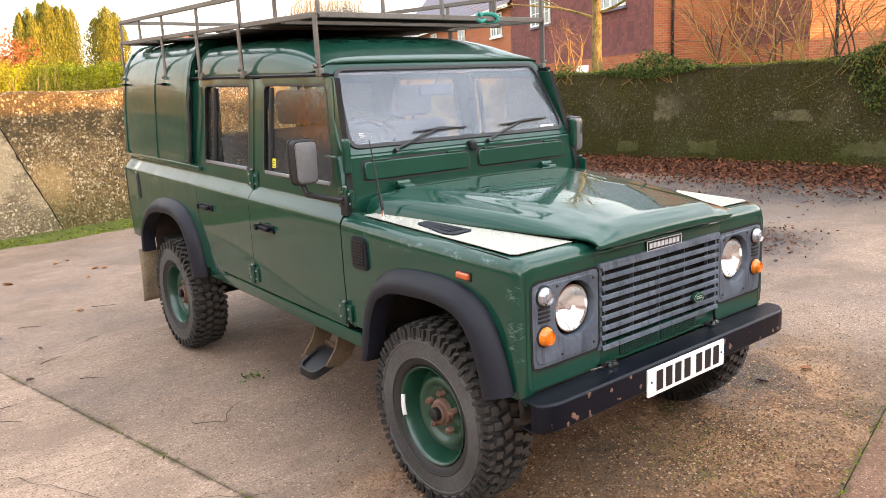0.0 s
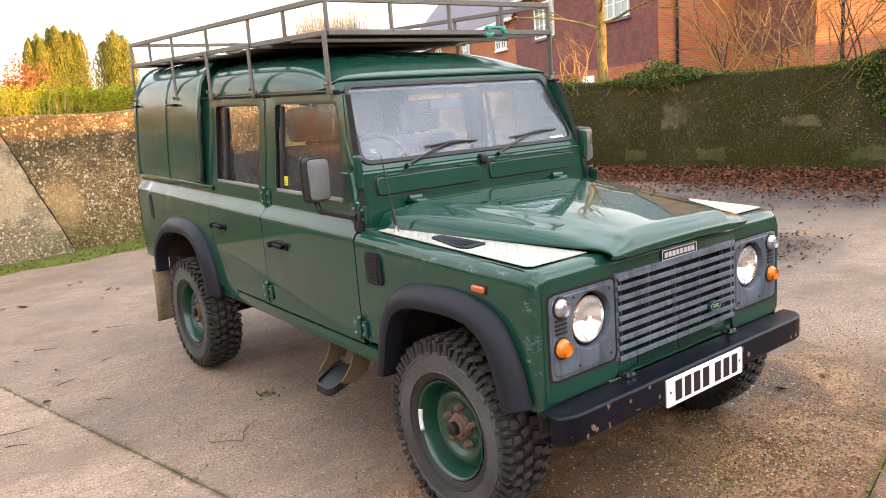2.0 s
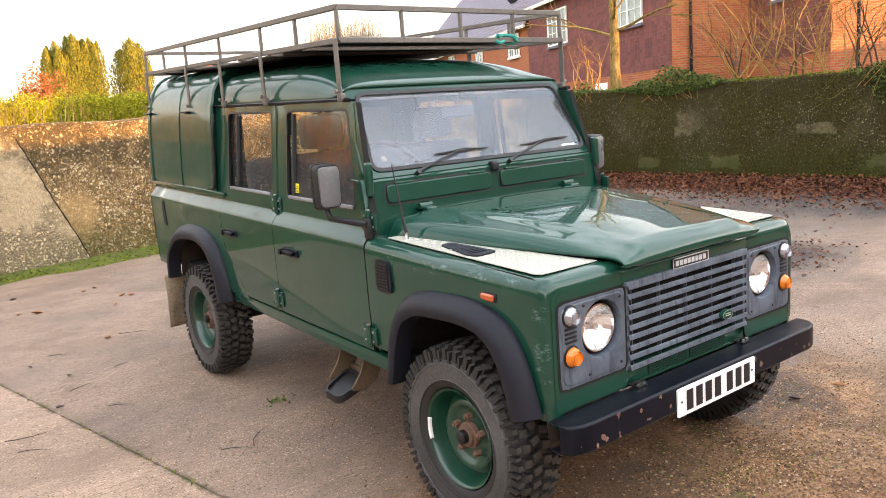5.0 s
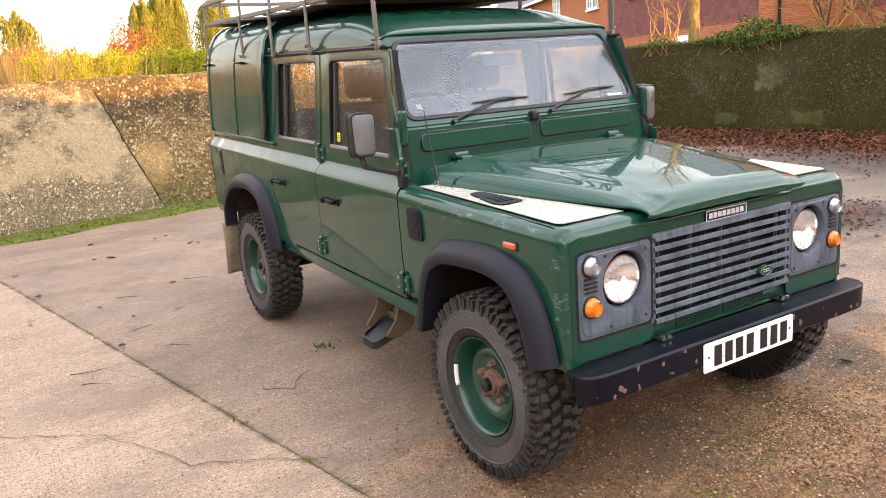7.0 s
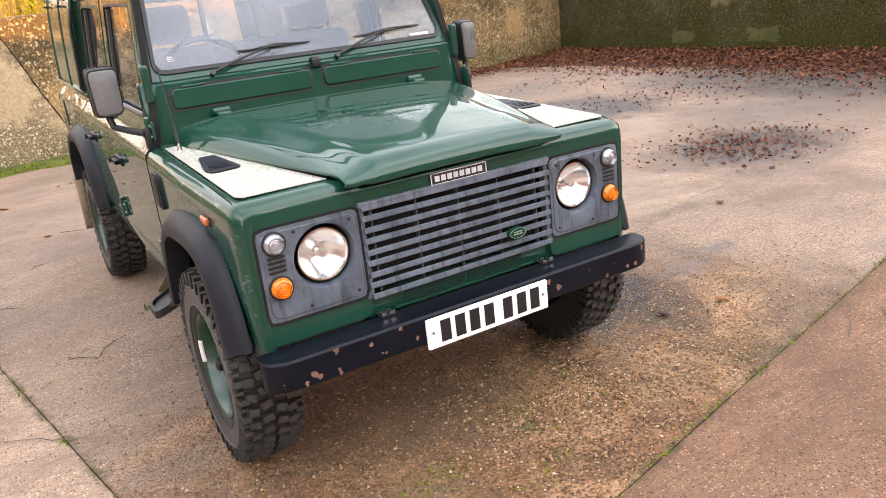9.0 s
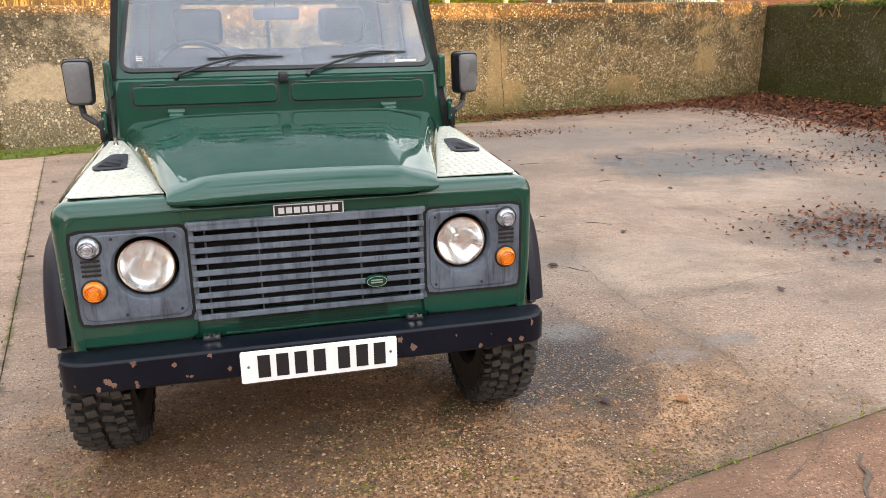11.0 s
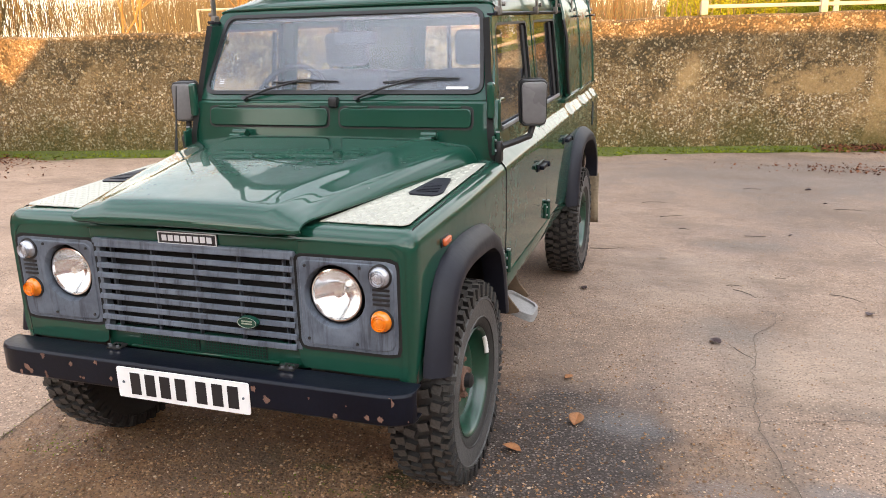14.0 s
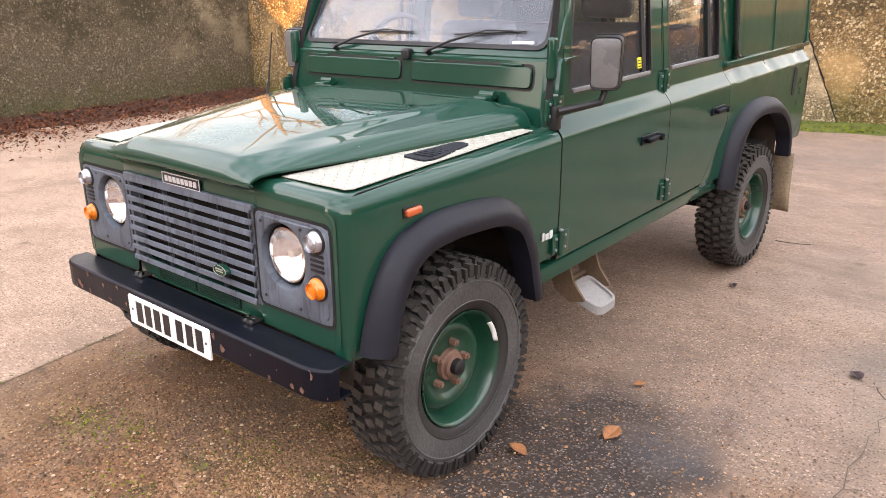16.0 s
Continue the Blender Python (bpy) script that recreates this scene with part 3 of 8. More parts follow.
def part(name, bm, mat, parent, label="", raked=True, smooth=True):
    if raked:
        for v in bm.verts:
            v.co.z += RAKE * v.co.y
    return link_mesh(name, bm, mat, parent, label, smooth)


def thing(name, label, category, at=(0, 0, 0), group=""):
    ob = new(name)
    ob.location = at
    ob.empty_display_size = 0.1
    return tagged(ob, label, category, group)


def box(bm, lo, hi, bevel=0.0, seg=2, m=None, mat=0):
    c = [(a + b) / 2 for a, b in zip(lo, hi)]
    s = [abs(b - a) for a, b in zip(lo, hi)]
    mw = (m or Matrix()) @ Matrix.Translation(c) @ Matrix.Diagonal((*s, 1))
    r = bmesh.ops.create_cube(bm, size=1, matrix=mw)
    vs = r["verts"]
    fs = {f for v in vs for f in v.link_faces}
    if bevel:
        es = list({e for v in vs for e in v.link_edges})
        out = bmesh.ops.bevel(bm, geom=es, offset=bevel, segments=seg, affect="EDGES", profile=0.5)
        fs = set(out["faces"]) | {f for f in fs if f.is_valid}
    for f in fs:
        if f.is_valid:
            f.material_index = mat
    return bm


def tube(bm, pts, r, n=8, cap=True, mat=0):
    """A round bar along points; r one radius or one for each point."""
    pts = [Vector(p) for p in pts]
    rs = r if isinstance(r, (list, tuple)) else [r] * len(pts)
    rings = []
    side = None
    for i, p in enumerate(pts):
        d = (pts[min(i + 1, len(pts) - 1)] - pts[max(i - 1, 0)]).normalized()
        if side is None:
            side = d.orthogonal().normalized()
        side = (side - d * side.dot(d))
        side = side.normalized() if side.length > 1e-6 else d.orthogonal().normalized()
        up = d.cross(side)
        rings.append([bm.verts.new(p + (side * math.cos(a) + up * math.sin(a)) * rs[i]) for a in (2 * math.pi * k / n for k in range(n))])
    for a, b in zip(rings, rings[1:]):
        for k in range(n):
            bm.faces.new((a[k], a[(k + 1) % n], b[(k + 1) % n], b[k])).material_index = mat
    if cap and n > 2:
        bm.faces.new(rings[0][::-1]).material_index = mat
        bm.faces.new(rings[-1]).material_index = mat
    return bm


def grid(bm, rows, closed=False, skip=None):
    """Faces between rows of points."""
    vs = [[bm.verts.new(p) for p in row] for row in rows]
    for i in range(len(vs) - 1):
        n = len(vs[i])
        for k in range(n if closed else n - 1):
            q = (vs[i][k], vs[i][(k + 1) % n], vs[i + 1][(k + 1) % n], vs[i + 1][k])
            if skip and skip(sum((v.co for v in q), Vector()) / 4):
                continue
            bm.faces.new(q)
    return vs


def lathe(bm, prof, n=48, axis="x", mat=0):
    """Turn a profile of (along, radius) round the x or y axis."""
    rows = []
    for a, r in prof:
        ring = []
        for k in range(n):
            t = 2 * math.pi * k / n
            c, s = r * math.cos(t), r * math.sin(t)
            ring.append((a, c, s) if axis == "x" else (c, a, s))
        rows.append(ring)
    first = len(bm.faces)
    grid(bm, rows, closed=True)
    bm.faces.ensure_lookup_table()
    for f in bm.faces[first:]:
        f.material_index = mat
    return bm


def solid(ob, t, offset=1):
    m = ob.modifiers.new("thickness", "SOLIDIFY")
    m.thickness, m.offset = t, offset
    return ob


def bevelled(ob, w=0.006, seg=2):
    m = ob.modifiers.new("edges", "BEVEL")
    m.width, m.segments, m.limit_method = w, seg, "ANGLE"
    return ob


def rounded(pts, r, seg=4):
    """A closed outline (2D) with rounded corners."""
    out = []
    n = len(pts)
    for i in range(n):
        p, a, b = Vector(pts[i]), Vector(pts[i - 1]), Vector(pts[(i + 1) % n])
        u, w = (a - p), (b - p)
        k = min(r, u.length * 0.45, w.length * 0.45)
        u, w = p + u.normalized() * k, p + w.normalized() * k
        for s in range(seg + 1):
            f = s / seg
            out.append((u * (1 - f) ** 2 + p * 2 * f * (1 - f) + w * f ** 2).to_tuple())
    return out


def prism(bm, outline, to3, depth, mat=0):
    """Extrude a 2D outline: to3(u, v, d) gives the place, d from 0 to depth."""
    a = [bm.verts.new(to3(u, v, 0)) for u, v in outline]
    b = [bm.verts.new(to3(u, v, depth)) for u, v in outline]
    n = len(outline)
    fs = [bm.faces.new(a), bm.faces.new(b[::-1])]
    for k in range(n):
        fs.append(bm.faces.new((a[k], b[k], b[(k + 1) % n], a[(k + 1) % n])))
    for f in fs:
        f.material_index = mat
    return bm


def ringplate(bm, outer, inner, to3, depth):
    """A flat frame between two outlines of the same count."""
    n = len(outer)
    rows = [[to3(u, v, d) for u, v in o] for o, d in ((outer, 0), (outer, depth), (inner, depth), (inner, 0), (outer, 0))]
    grid(bm, rows[:4], closed=True)
    va = [bm.verts.new(p) for p in rows[0]]
    vb = [bm.verts.new(p) for p in rows[3]]
    for k in range(n):
        bm.faces.new((va[k], vb[k], vb[(k + 1) % n], va[(k + 1) % n]))
    bmesh.ops.remove_doubles(bm, verts=bm.verts[:], dist=1e-5)
    return bm


# ---- the yard: slabs, walls, ground ----
U, V = Vector((0.9765, 0.2155, 0)), Vector((-0.2155, 0.9765, 0))      # along and away from the rear wall


def yard(u, v, z=0.0):
    return U * u + V * v + Vector((0, 0, z))


def wall_y(x):
    return 9.187 + 0.221 * x


ground = bmesh.new()
grid(ground, [[(x, y, -0.06) for x in (-900, -60, -20, 0, 20, 60, 900)] for y in (-900, -60, -20, 0, 20, 60, 900)])
tagged(link_mesh("ground", ground, M_EARTH), "brown bare earth below and round the concrete yard", "ground", kind="structure")


J = 0.0025                                                # half the width of an open joint


def joint_u(v):
    """The long joint runs a little askew to the walls."""
    return -1.245 + 0.026 * v


def slab(us, vs, mat, name, label, fine=0.55):
    bm = bmesh.new()
    nu, nv = max(2, int((us[1] - us[0]) / fine)), max(2, int((vs[1] - vs[0]) / fine))
    rows = []
    for j in range(nv + 1):
        row = []
        for i in range(nu + 1):
            v = vs[0] + (vs[1] - vs[0]) * j / nv
            u0, u1 = us[0] if us[0] < -5 else joint_u(v) + J, us[1] if us[1] > 5 else joint_u(v) - J
            u = u0 + (u1 - u0) * i / nu
            p = yard(u, v)
            edge = 0 < i < nu and 0 < j < nv
            wob = 0.012 * noise.noise(Vector((u * 1.9, v * 1.9, 3))) if not edge else 0
            p = yard(u + wob, v + wob, (0.0 if edge else -0.006) + 0.004 * noise.noise(Vector((u * 0.8, v * 0.8, 0))))
            row.append(p)
        rows.append(row)
    vsx = grid(bm, rows)
    rim = [vsx[0], vsx[-1], [r[0] for r in vsx], [r[-1] for r in vsx]]
    for line in rim:
        low = [bm.verts.new((v.co.x, v.co.y, -0.12)) for v in line]
        for k in range(len(line) - 1):
            bm.faces.new((line[k], line[k + 1], low[k + 1], low[k]))
    ob = link_mesh(name, bm, mat)
    return tagged(ob, label, "concrete slab", kind="structure")


slab((-14.5, -1.225), (-1.10 + J, 9.4), M_SLAB_A, "pavement", "pinkish weathered concrete yard slab with thin cracks")
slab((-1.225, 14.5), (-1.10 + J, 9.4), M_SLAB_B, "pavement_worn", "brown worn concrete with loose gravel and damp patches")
slab((-1.225, 14.5), (-13.5, -1.10 - J), M_SLAB_C, "pavement_front", "reddish brown concrete slab with broken edge")
slab((-14.5, -1.225), (-13.5, -1.10 - J), M_SLAB_A, "pavement_side", "pinkish weathered concrete yard slab")


def yard_wall(name, p0, p1, h0, h1, thick, mat, label, seed):
    """A concrete wall with a rough, uneven top, standing outward of the line p0-p1."""
    p0, p1 = Vector((*p0, 0)), Vector((*p1, 0))
    d = p1 - p0
    n = int(d.length / 0.18)
    out = Vector((-d.y, d.x, 0)).normalized()
    nz = 11
    rows = []
    for i in range(n + 1):
        f = i / n
        p = p0 + d * f
        h = h0 + (h1 - h0) * f + 0.035 * noise.noise(Vector((f * d.length * 0.9, seed, 0))) + 0.02 * noise.noise(Vector((f * d.length * 4, seed, 1)))
        row = []
        for k in range(nz + 1):
            z = -0.1 + (h - 0.03 + 0.1) * k / nz
            dent = 0.014 * noise.noise(Vector((f * d.length * 1.5, z * 1.5, seed))) + 0.008 * noise.noise(Vector((f * d.length * 6, z * 6, seed)))
            row.append(p + out * dent + Vector((0, 0, z)))
        row += [p + out * 0.035 + Vector((0, 0, h)), p + out * (thick - 0.03) + Vector((0, 0, h + 0.015)), p + out * thick + Vector((0, 0, h - 0.03)), p + out * thick + Vector((0, 0, -0.1))]
        rows.append(row)
    bm = bmesh.new()
    vs = grid(bm, rows)
    bm.faces.new(vs[0][::-1])
    bm.faces.new(vs[-1])
    ob = link_mesh(name, bm, mat)
    return tagged(ob, label, "wall", kind="structure")


CORNER_P, CORNER_M = (10.55, wall_y(10.55)), (-9.87, wall_y(-9.87))
END_P, END_M = (10.62, -9.0), (-7.9, -6.0)
yard_wall("wall_north", CORNER_M, CORNER_P, 1.84, 2.0, 0.32, M_WALL_R, "tall pebbly concrete retaining wall with mossy foot", 1)
yard_wall("wall_east", CORNER_P, END_P, 1.93, 1.70, 0.32, M_WALL_P, "dark mossy concrete wall with pale block patches", 2)
yard_wall("wall_west", END_M, CORNER_M, 1.72, 1.86, 0.32, M_WALL_M, "grey weathered concrete wall of rough blocks", 3)


# ---- the car ----
car = thing("off_road_car", "dark green double-cab off-road car with roof rack, worn paint", "car")

SIDE = [(0.50, 0.800), (0.60, 0.812), (0.80, 0.818), (1.05, 0.818), (1.066, 0.817), (1.076, 0.812), (1.116, 0.780), (1.126, 0.772),
        (1.134, 0.768), (1.20, 0.762), (1.45, 0.735), (1.70, 0.708)]
Z_GUT = 1.705


def side_x(z):
    for (z0, x0), (z1, x1) in zip(SIDE, SIDE[1:]):
        if z <= z1:
            return x0 + (x1 - x0) * (max(z, z0) - z0) / (z1 - z0)
    return SIDE[-1][1]


def span(a, b, step):
    n = max(1, round((b - a) / step))
    return [a + (b - a) * i / n for i in range(n + 1)]


def side_rows(s, ys, zs, dx=0.0):
    return [[(s * (side_x(z) + dx), y, z) for z in zs] for y in ys]


def z_levels(z0, z1, extra=(), step=0.06):
    zs = set(span(z0, z1, step)) | {z for z, _ in SIDE if z0 < z < z1} | {z for z in extra if z0 < z < z1}
    zs = sorted(zs)
    return [z for i, z in enumerate(zs) if i == 0 or z - zs[i - 1] > 0.002]


FRONT_ARCH = [(0.497, 0.50), (0.468, 0.62), (0.437, 0.73), (0.372, 0.848), (0.305, 0.898), (0.235, 0.930), (0.125, 0.950), (-0.03, 0.960), (-0.15, 0.953), (-0.239, 0.932), (-0.309, 0.887), (-0.362, 0.815), (-0.407, 0.709), (-0.436, 0.60)]
REAR_ARCH = [(3.395, 0.50), (3.370, 0.66), (3.293, 0.764), (3.19, 0.845), (3.084, 0.894), (2.95, 0.925), (2.823, 0.937), (2.68, 0.935), (2.57, 0.915), (2.475, 0.875), (2.408, 0.822), (2.360, 0.755), (2.330, 0.685), (2.302, 0.58), (2.290, 0.50)]


def in_arch(arch, y, z, grow=0.0):
    cy = (arch[0][0] + arch[-1][0]) / 2
    inside = False
    pts = [(cy + (a - cy) * (1 + grow), 0.385 + (b - 0.385) * (1 + grow)) for a, b in arch] + [(arch[-1][0], 0.0), (arch[0][0], 0.0)]
    j = len(pts) - 1
    for i in range(len(pts)):
        (yi, zi), (yj, zj) = pts[i], pts[j]
        if (zi > z) != (zj > z) and y < (yj - yi) * (z - zi) / (zj - zi) + yi:
            inside = not inside
        j = i
    return inside


def flare(s, arch, x0, parent, label):
    """The moulded wheel-arch eyebrow: a lip that stands out from the body along the arch."""
    pts = [Vector(p) for p in arch]
    smooth = []
    for i in range(len(pts) - 1):
        p0, p1, p2, p3 = pts[max(i - 1, 0)], pts[i], pts[i + 1], pts[min(i + 2, len(pts) - 1)]
        for k in range(5):
            t = k / 5
            smooth.append(0.5 * (2 * p1 + (p2 - p0) * t + (2 * p0 - 5 * p1 + 4 * p2 - p3) * t * t + (3 * p1 - p0 - 3 * p2 + p3) * t ** 3))
    smooth.append(pts[-1])
    c = Vector(((arch[0][0] + arch[-1][0]) / 2, 0.50))
    rows = []
    for p in smooth:
        r = (p - c).normalized()
        r = Vector((r.x, max(r.y, 0.0)))
        r = r.normalized() if r.length > 0.01 else Vector((1, 0))
        row = []
        for out, dx in ((0.0, -0.004), (0.0, 0.016), (-0.010, 0.030), (-0.034, 0.058), (-0.056, 0.068), (-0.080, 0.070), (-0.092, 0.064), (-0.095, 0.03), (-0.095, -0.02)):
            q = p + r * out
            row.append((s * (x0 + dx), q.x, q.y))
        rows.append(row)
    bm = bmesh.new()
    vs = grid(bm, rows)
    bm.faces.new(vs[0][::-1])
    bm.faces.new(vs[-1])
    return part("wheel_arch_trim", bm, M_FLARE, parent, label)


def inward(ob, s, t):
    """Thickness towards the inside of the body, whichever way the faces turned out."""
    out = sum(p.normal.x * p.area for p in ob.data.polygons) * s
    # green panel edges coloured dark, so the shade of the shut lines is painted in
    ob.data.materials.append(M_DARK)
    solid(ob, t, -1 if out > 0 else 1)
    ob.modifiers["thickness"].material_offset_rim = len(ob.data.materials) - 1
    m = ob.modifiers.new("crisp_edges", "EDGE_SPLIT")
    m.split_angle = radians(38)
    return ob


def rear_edge(z):
    """The rear edge of the rear door: upright above, slanting forward over the wheel arch below."""
    return 2.316 if z > 0.87 else 2.316 - (0.87 - z) * 0.954


# lower rear body sides behind the doors
for s in (-1, 1):
    bm = bmesh.new()
    zs = z_levels(0.56, 1.20, step=0.03)

    def shut_line(z):
        return rear_edge(z) + 0.004

    def gap(c):
        return in_arch(REAR_ARCH, c.y, c.z, -0.07)
    vs = grid(bm, [[(s * side_x(z), shut_line(z) + (3.72 - shut_line(z)) * f, z) for z in zs] for f in span(0, 1, 0.018)], skip=gap)
    bmesh.ops.delete(bm, geom=[v for v in bm.verts if not v.link_faces], context="VERTS")
    for v in bm.verts:                                        # knocked shoulder
        if 1.04 < v.co.z < 1.14 and v.co.y > 2.3:
            v.co.x -= s * 0.012 * max(0, noise.noise(Vector((v.co.y * 5.5, v.co.z * 9, s))))
    side = part("rear_body_side", bm, M_PAINT, car, "dented green rear body side")
    inward(side, s, 0.02)
    flare(s, REAR_ARCH, 0.815, side, "dark grey plastic wheel-arch trim")
    # filler or side pocket: a flat dark plate paints the shade of its recess
    bm = bmesh.new()
    prism(bm, rounded([(3.395, 0.87), (3.455, 0.87), (3.465, 1.03), (3.405, 1.06)], 0.025), lambda u, v, d, s=s: (s * (0.8195 + d), u, v), 0.002)
    part("filler_recess", bm, M_DARK, side, "flat dark plate for the shade of the filler recess")
    for yb in (2.6, 2.92, 3.25, 3.55):
        bm = bmesh.new()
        lathe(bm, [(0.0, 0.0001), (0.006, 0.009), (0.0, 0.013)], 10)
        bmesh.ops.transform(bm, matrix=Matrix.Translation((s * 0.766, yb, 1.165)) @ Matrix.Diagonal((s, 1, 1, 1)), verts=bm.verts[:])
        part("bolt", bm, M_BLACK, side)

# rear end of the body
bm = bmesh.new()
prof = [(x, z) for z, x in SIDE if 0.56 <= z <= 1.2]
prism(bm, [(-x, z) for x, z in prof] + [(x, z) for x, z in prof[::-1]], lambda u, v, d: (u, 3.70 + d, v), 0.02)
part("tailgate", bm, M_PAINT, car)

# inner sides behind the doors
for s in (-1, 1):
    bm = bmesh.new()
    box(bm, (s * 0.735, 0.66, 0.53), (s * 0.752, 2.40, 1.14), 0.004)
    part("inner_side", bm, M_DARK, car, "dark inner body side")

# sills
for s in (-1, 1):
    bm = bmesh.new()
    box(bm, (s * 0.74, 0.47, 0.505), (s * 0.808, 2.27, 0.572), 0.008)
    part("sill", bm, M_PAINT, car, "chipped green sill")


def strip_window(s, y0, y1, z0, z1, parent, slide=None):
    """Pane, rubber seal and its bright lower channel, leaning with the body side."""
    def at(u, v, d):
        return (s * (side_x(v) - 0.006 + d), u, v)
    y0b, y0t, y1b, y1t = y0[0], y0[1], y1[0], y1[1]
    outer = rounded([(y0b, z0), (y1b, z0), (y1t, z1), (y0t, z1)], 0.04)
    inner = rounded([(y0b + 0.011, z0 + 0.011), (y1b - 0.011, z0 + 0.011), (y1t - 0.011, z1 - 0.011), (y0t + 0.011, z1 - 0.011)], 0.035)
    bm = bmesh.new()
    prism(bm, inner, lambda u, v, d: at(u, v, d - 0.012), 0.004)
    pane = part("window_pane", bm, M_GLASS_SIDE, parent, "side window glass")
    pane.visible_shadow = False
    bm = bmesh.new()
    ringplate(bm, outer, inner, at, 0.010)
    part("window_seal", bm, M_RUBBER, parent, "black rubber seal")
    bm = bmesh.new()
    box(bm, (s * (side_x(z0) - 0.004), y0b + 0.03, z0 + 0.006), (s * (side_x(z0) + 0.008), y1b - 0.03, z0 + 0.024), 0.003)
    part("window_channel", bm, simple_channel, parent, "dull aluminium channel")
    if slide:
        bm = bmesh.new()
        tube(bm, [at(slide, z0 + 0.02, -0.002), at(slide, z1 - 0.02, -0.002)], 0.013, 6)
        part("window_bar", bm, M_RUBBER, parent)


simple_channel = simple("dull_aluminium", (0.30, 0.32, 0.34), 0.4, 0.2, 20, 0.1, Metallic=0.6)


def door(s, name, y0, y1, win, front):
    z0, z1 = 0.582, Z_GUT - 0.012
    wy0b, wy0t, wy1b, wy1t, wz0, wz1 = win
    d = thing(name, "", "")
    for k in ("label", "category"):
        if k in d:
            del d[k]
    bm = bmesh.new()
    ys = sorted(set(span(y0, y1, 0.05) + [wy0b + 0.03, wy1b - 0.03]))
    zs = z_levels(z0, z1, (wz0 + 0.03, wz1 - 0.03), 0.05)

    def edge0(z):
        """The front edge of the front door follows the windscreen pillar."""
        return y0 if not front or z < 1.20 else y0 + (z - 1.20) / 0.5 * 0.135

    def edge1(z):
        return y1 if front else rear_edge(z)
    rows = []
    for y in ys:
        f = (y - y0) / (y1 - y0)
        rows.append([(s * side_x(z), edge0(z) + (edge1(z) - edge0(z)) * f, z) for z in zs])

    def hole(c):
        t = (c.z - wz0) / (wz1 - wz0)
        a, b = wy0b + (wy0t - wy0b) * t, wy1b + (wy1t - wy1b) * t
        return wz0 < c.z < wz1 and a < c.y < b
    grid(bm, rows, skip=hole)
    bmesh.ops.delete(bm, geom=[v for v in bm.verts if not v.link_faces], context="VERTS")
    panel = part(name, bm, M_PAINT, car, "scuffed green front door" if front else "scuffed green rear door")
    bpy.data.objects.remove(d)
    inward(panel, s, 0.03)
    # window frame filling the stepped hole
    bm = bmesh.new()
    out = rounded([(wy0b - 0.05, wz0 - 0.05), (wy1b + 0.05, wz0 - 0.05), (wy1t + 0.05, wz1 + 0.04), (wy0t - 0.05, wz1 + 0.04)], 0.05)
    inn = rounded([(wy0b, wz0), (wy1b, wz0), (wy1t, wz1), (wy0t, wz1)], 0.04)
    ringplate(bm, out, inn, lambda u, v, e: (s * (side_x(v) - 0.010 + e), u, v), 0.013)
    part("window_frame", bm, M_PAINT, panel)
    strip_window(s, (wy0b, wy0t), (wy1b, wy1t), wz0, wz1, panel, wy1b - 0.13 if not front else wy1b - 0.07)
    # handle
    hy = y1 - 0.20 if front else y1 - 0.15
    hz = 0.94 if front else 0.955
    bm = bmesh.new()
    box(bm, (s * 0.815, hy - 0.085, hz - 0.02), (s * 0.826, hy + 0.085, hz + 0.02), 0.004)
    box(bm, (s * 0.826, hy - 0.06, hz - 0.012), (s * 0.852, hy + 0.075, hz + 0.010), 0.006)
    lathe_m = Matrix.Translation((s * 0.83, hy + 0.06, hz)) @ Matrix.Diagonal((s, 1, 1, 1))
    b2 = bmesh.new()
    lathe(b2, [(0, 0.016), (0.03, 0.015), (0.032, 0.0001)], 12)
    bmesh.ops.transform(b2, matrix=lathe_m, verts=b2.verts[:])
    me = bpy.data.meshes.new("t")
    b2.to_mesh(me)
    b2.free()
    bm.from_mesh(me)
    bpy.data.meshes.remove(me)
    part("door_handle", bm, M_BLACK, panel, "black metal door handle")
    # two hinges at the front edge
    for zz in (0.655, 1.17):
        xh = side_x(zz)
        bm = bmesh.new()
        box(bm, (s * (xh - 0.002), y0 + 0.006, zz - 0.045), (s * (xh + 0.012), y0 + 0.065, zz + 0.045), 0.004)
        box(bm, (s * (xh - 0.002), y0 - 0.05, zz - 0.04), (s * (xh + 0.010), y0 - 0.006, zz + 0.04), 0.004)
        tube(bm, [(s * (xh + 0.014), y0, zz - 0.05), (s * (xh + 0.014), y0, zz + 0.05)], 0.011, 8)
        tube(bm, [(s * (xh + 0.014), y0, zz + 0.048), (s * (xh + 0.014), y0, zz + 0.056)], 0.009, 8, mat=1)
        for dy, dz in ((0.036, 0.024), (0.036, -0.024), (-0.030, 0.022), (-0.030, -0.022)):
            tube(bm, [(s * (xh + 0.008), y0 + dy, zz + dz), (s * (xh + 0.0155), y0 + dy, zz + dz)], 0.006, 6, mat=1)
        part("hinge", bm, (M_PAINT, simple_channel), panel, "green hinge with bare metal edges")
    return panel


DOORS = {}
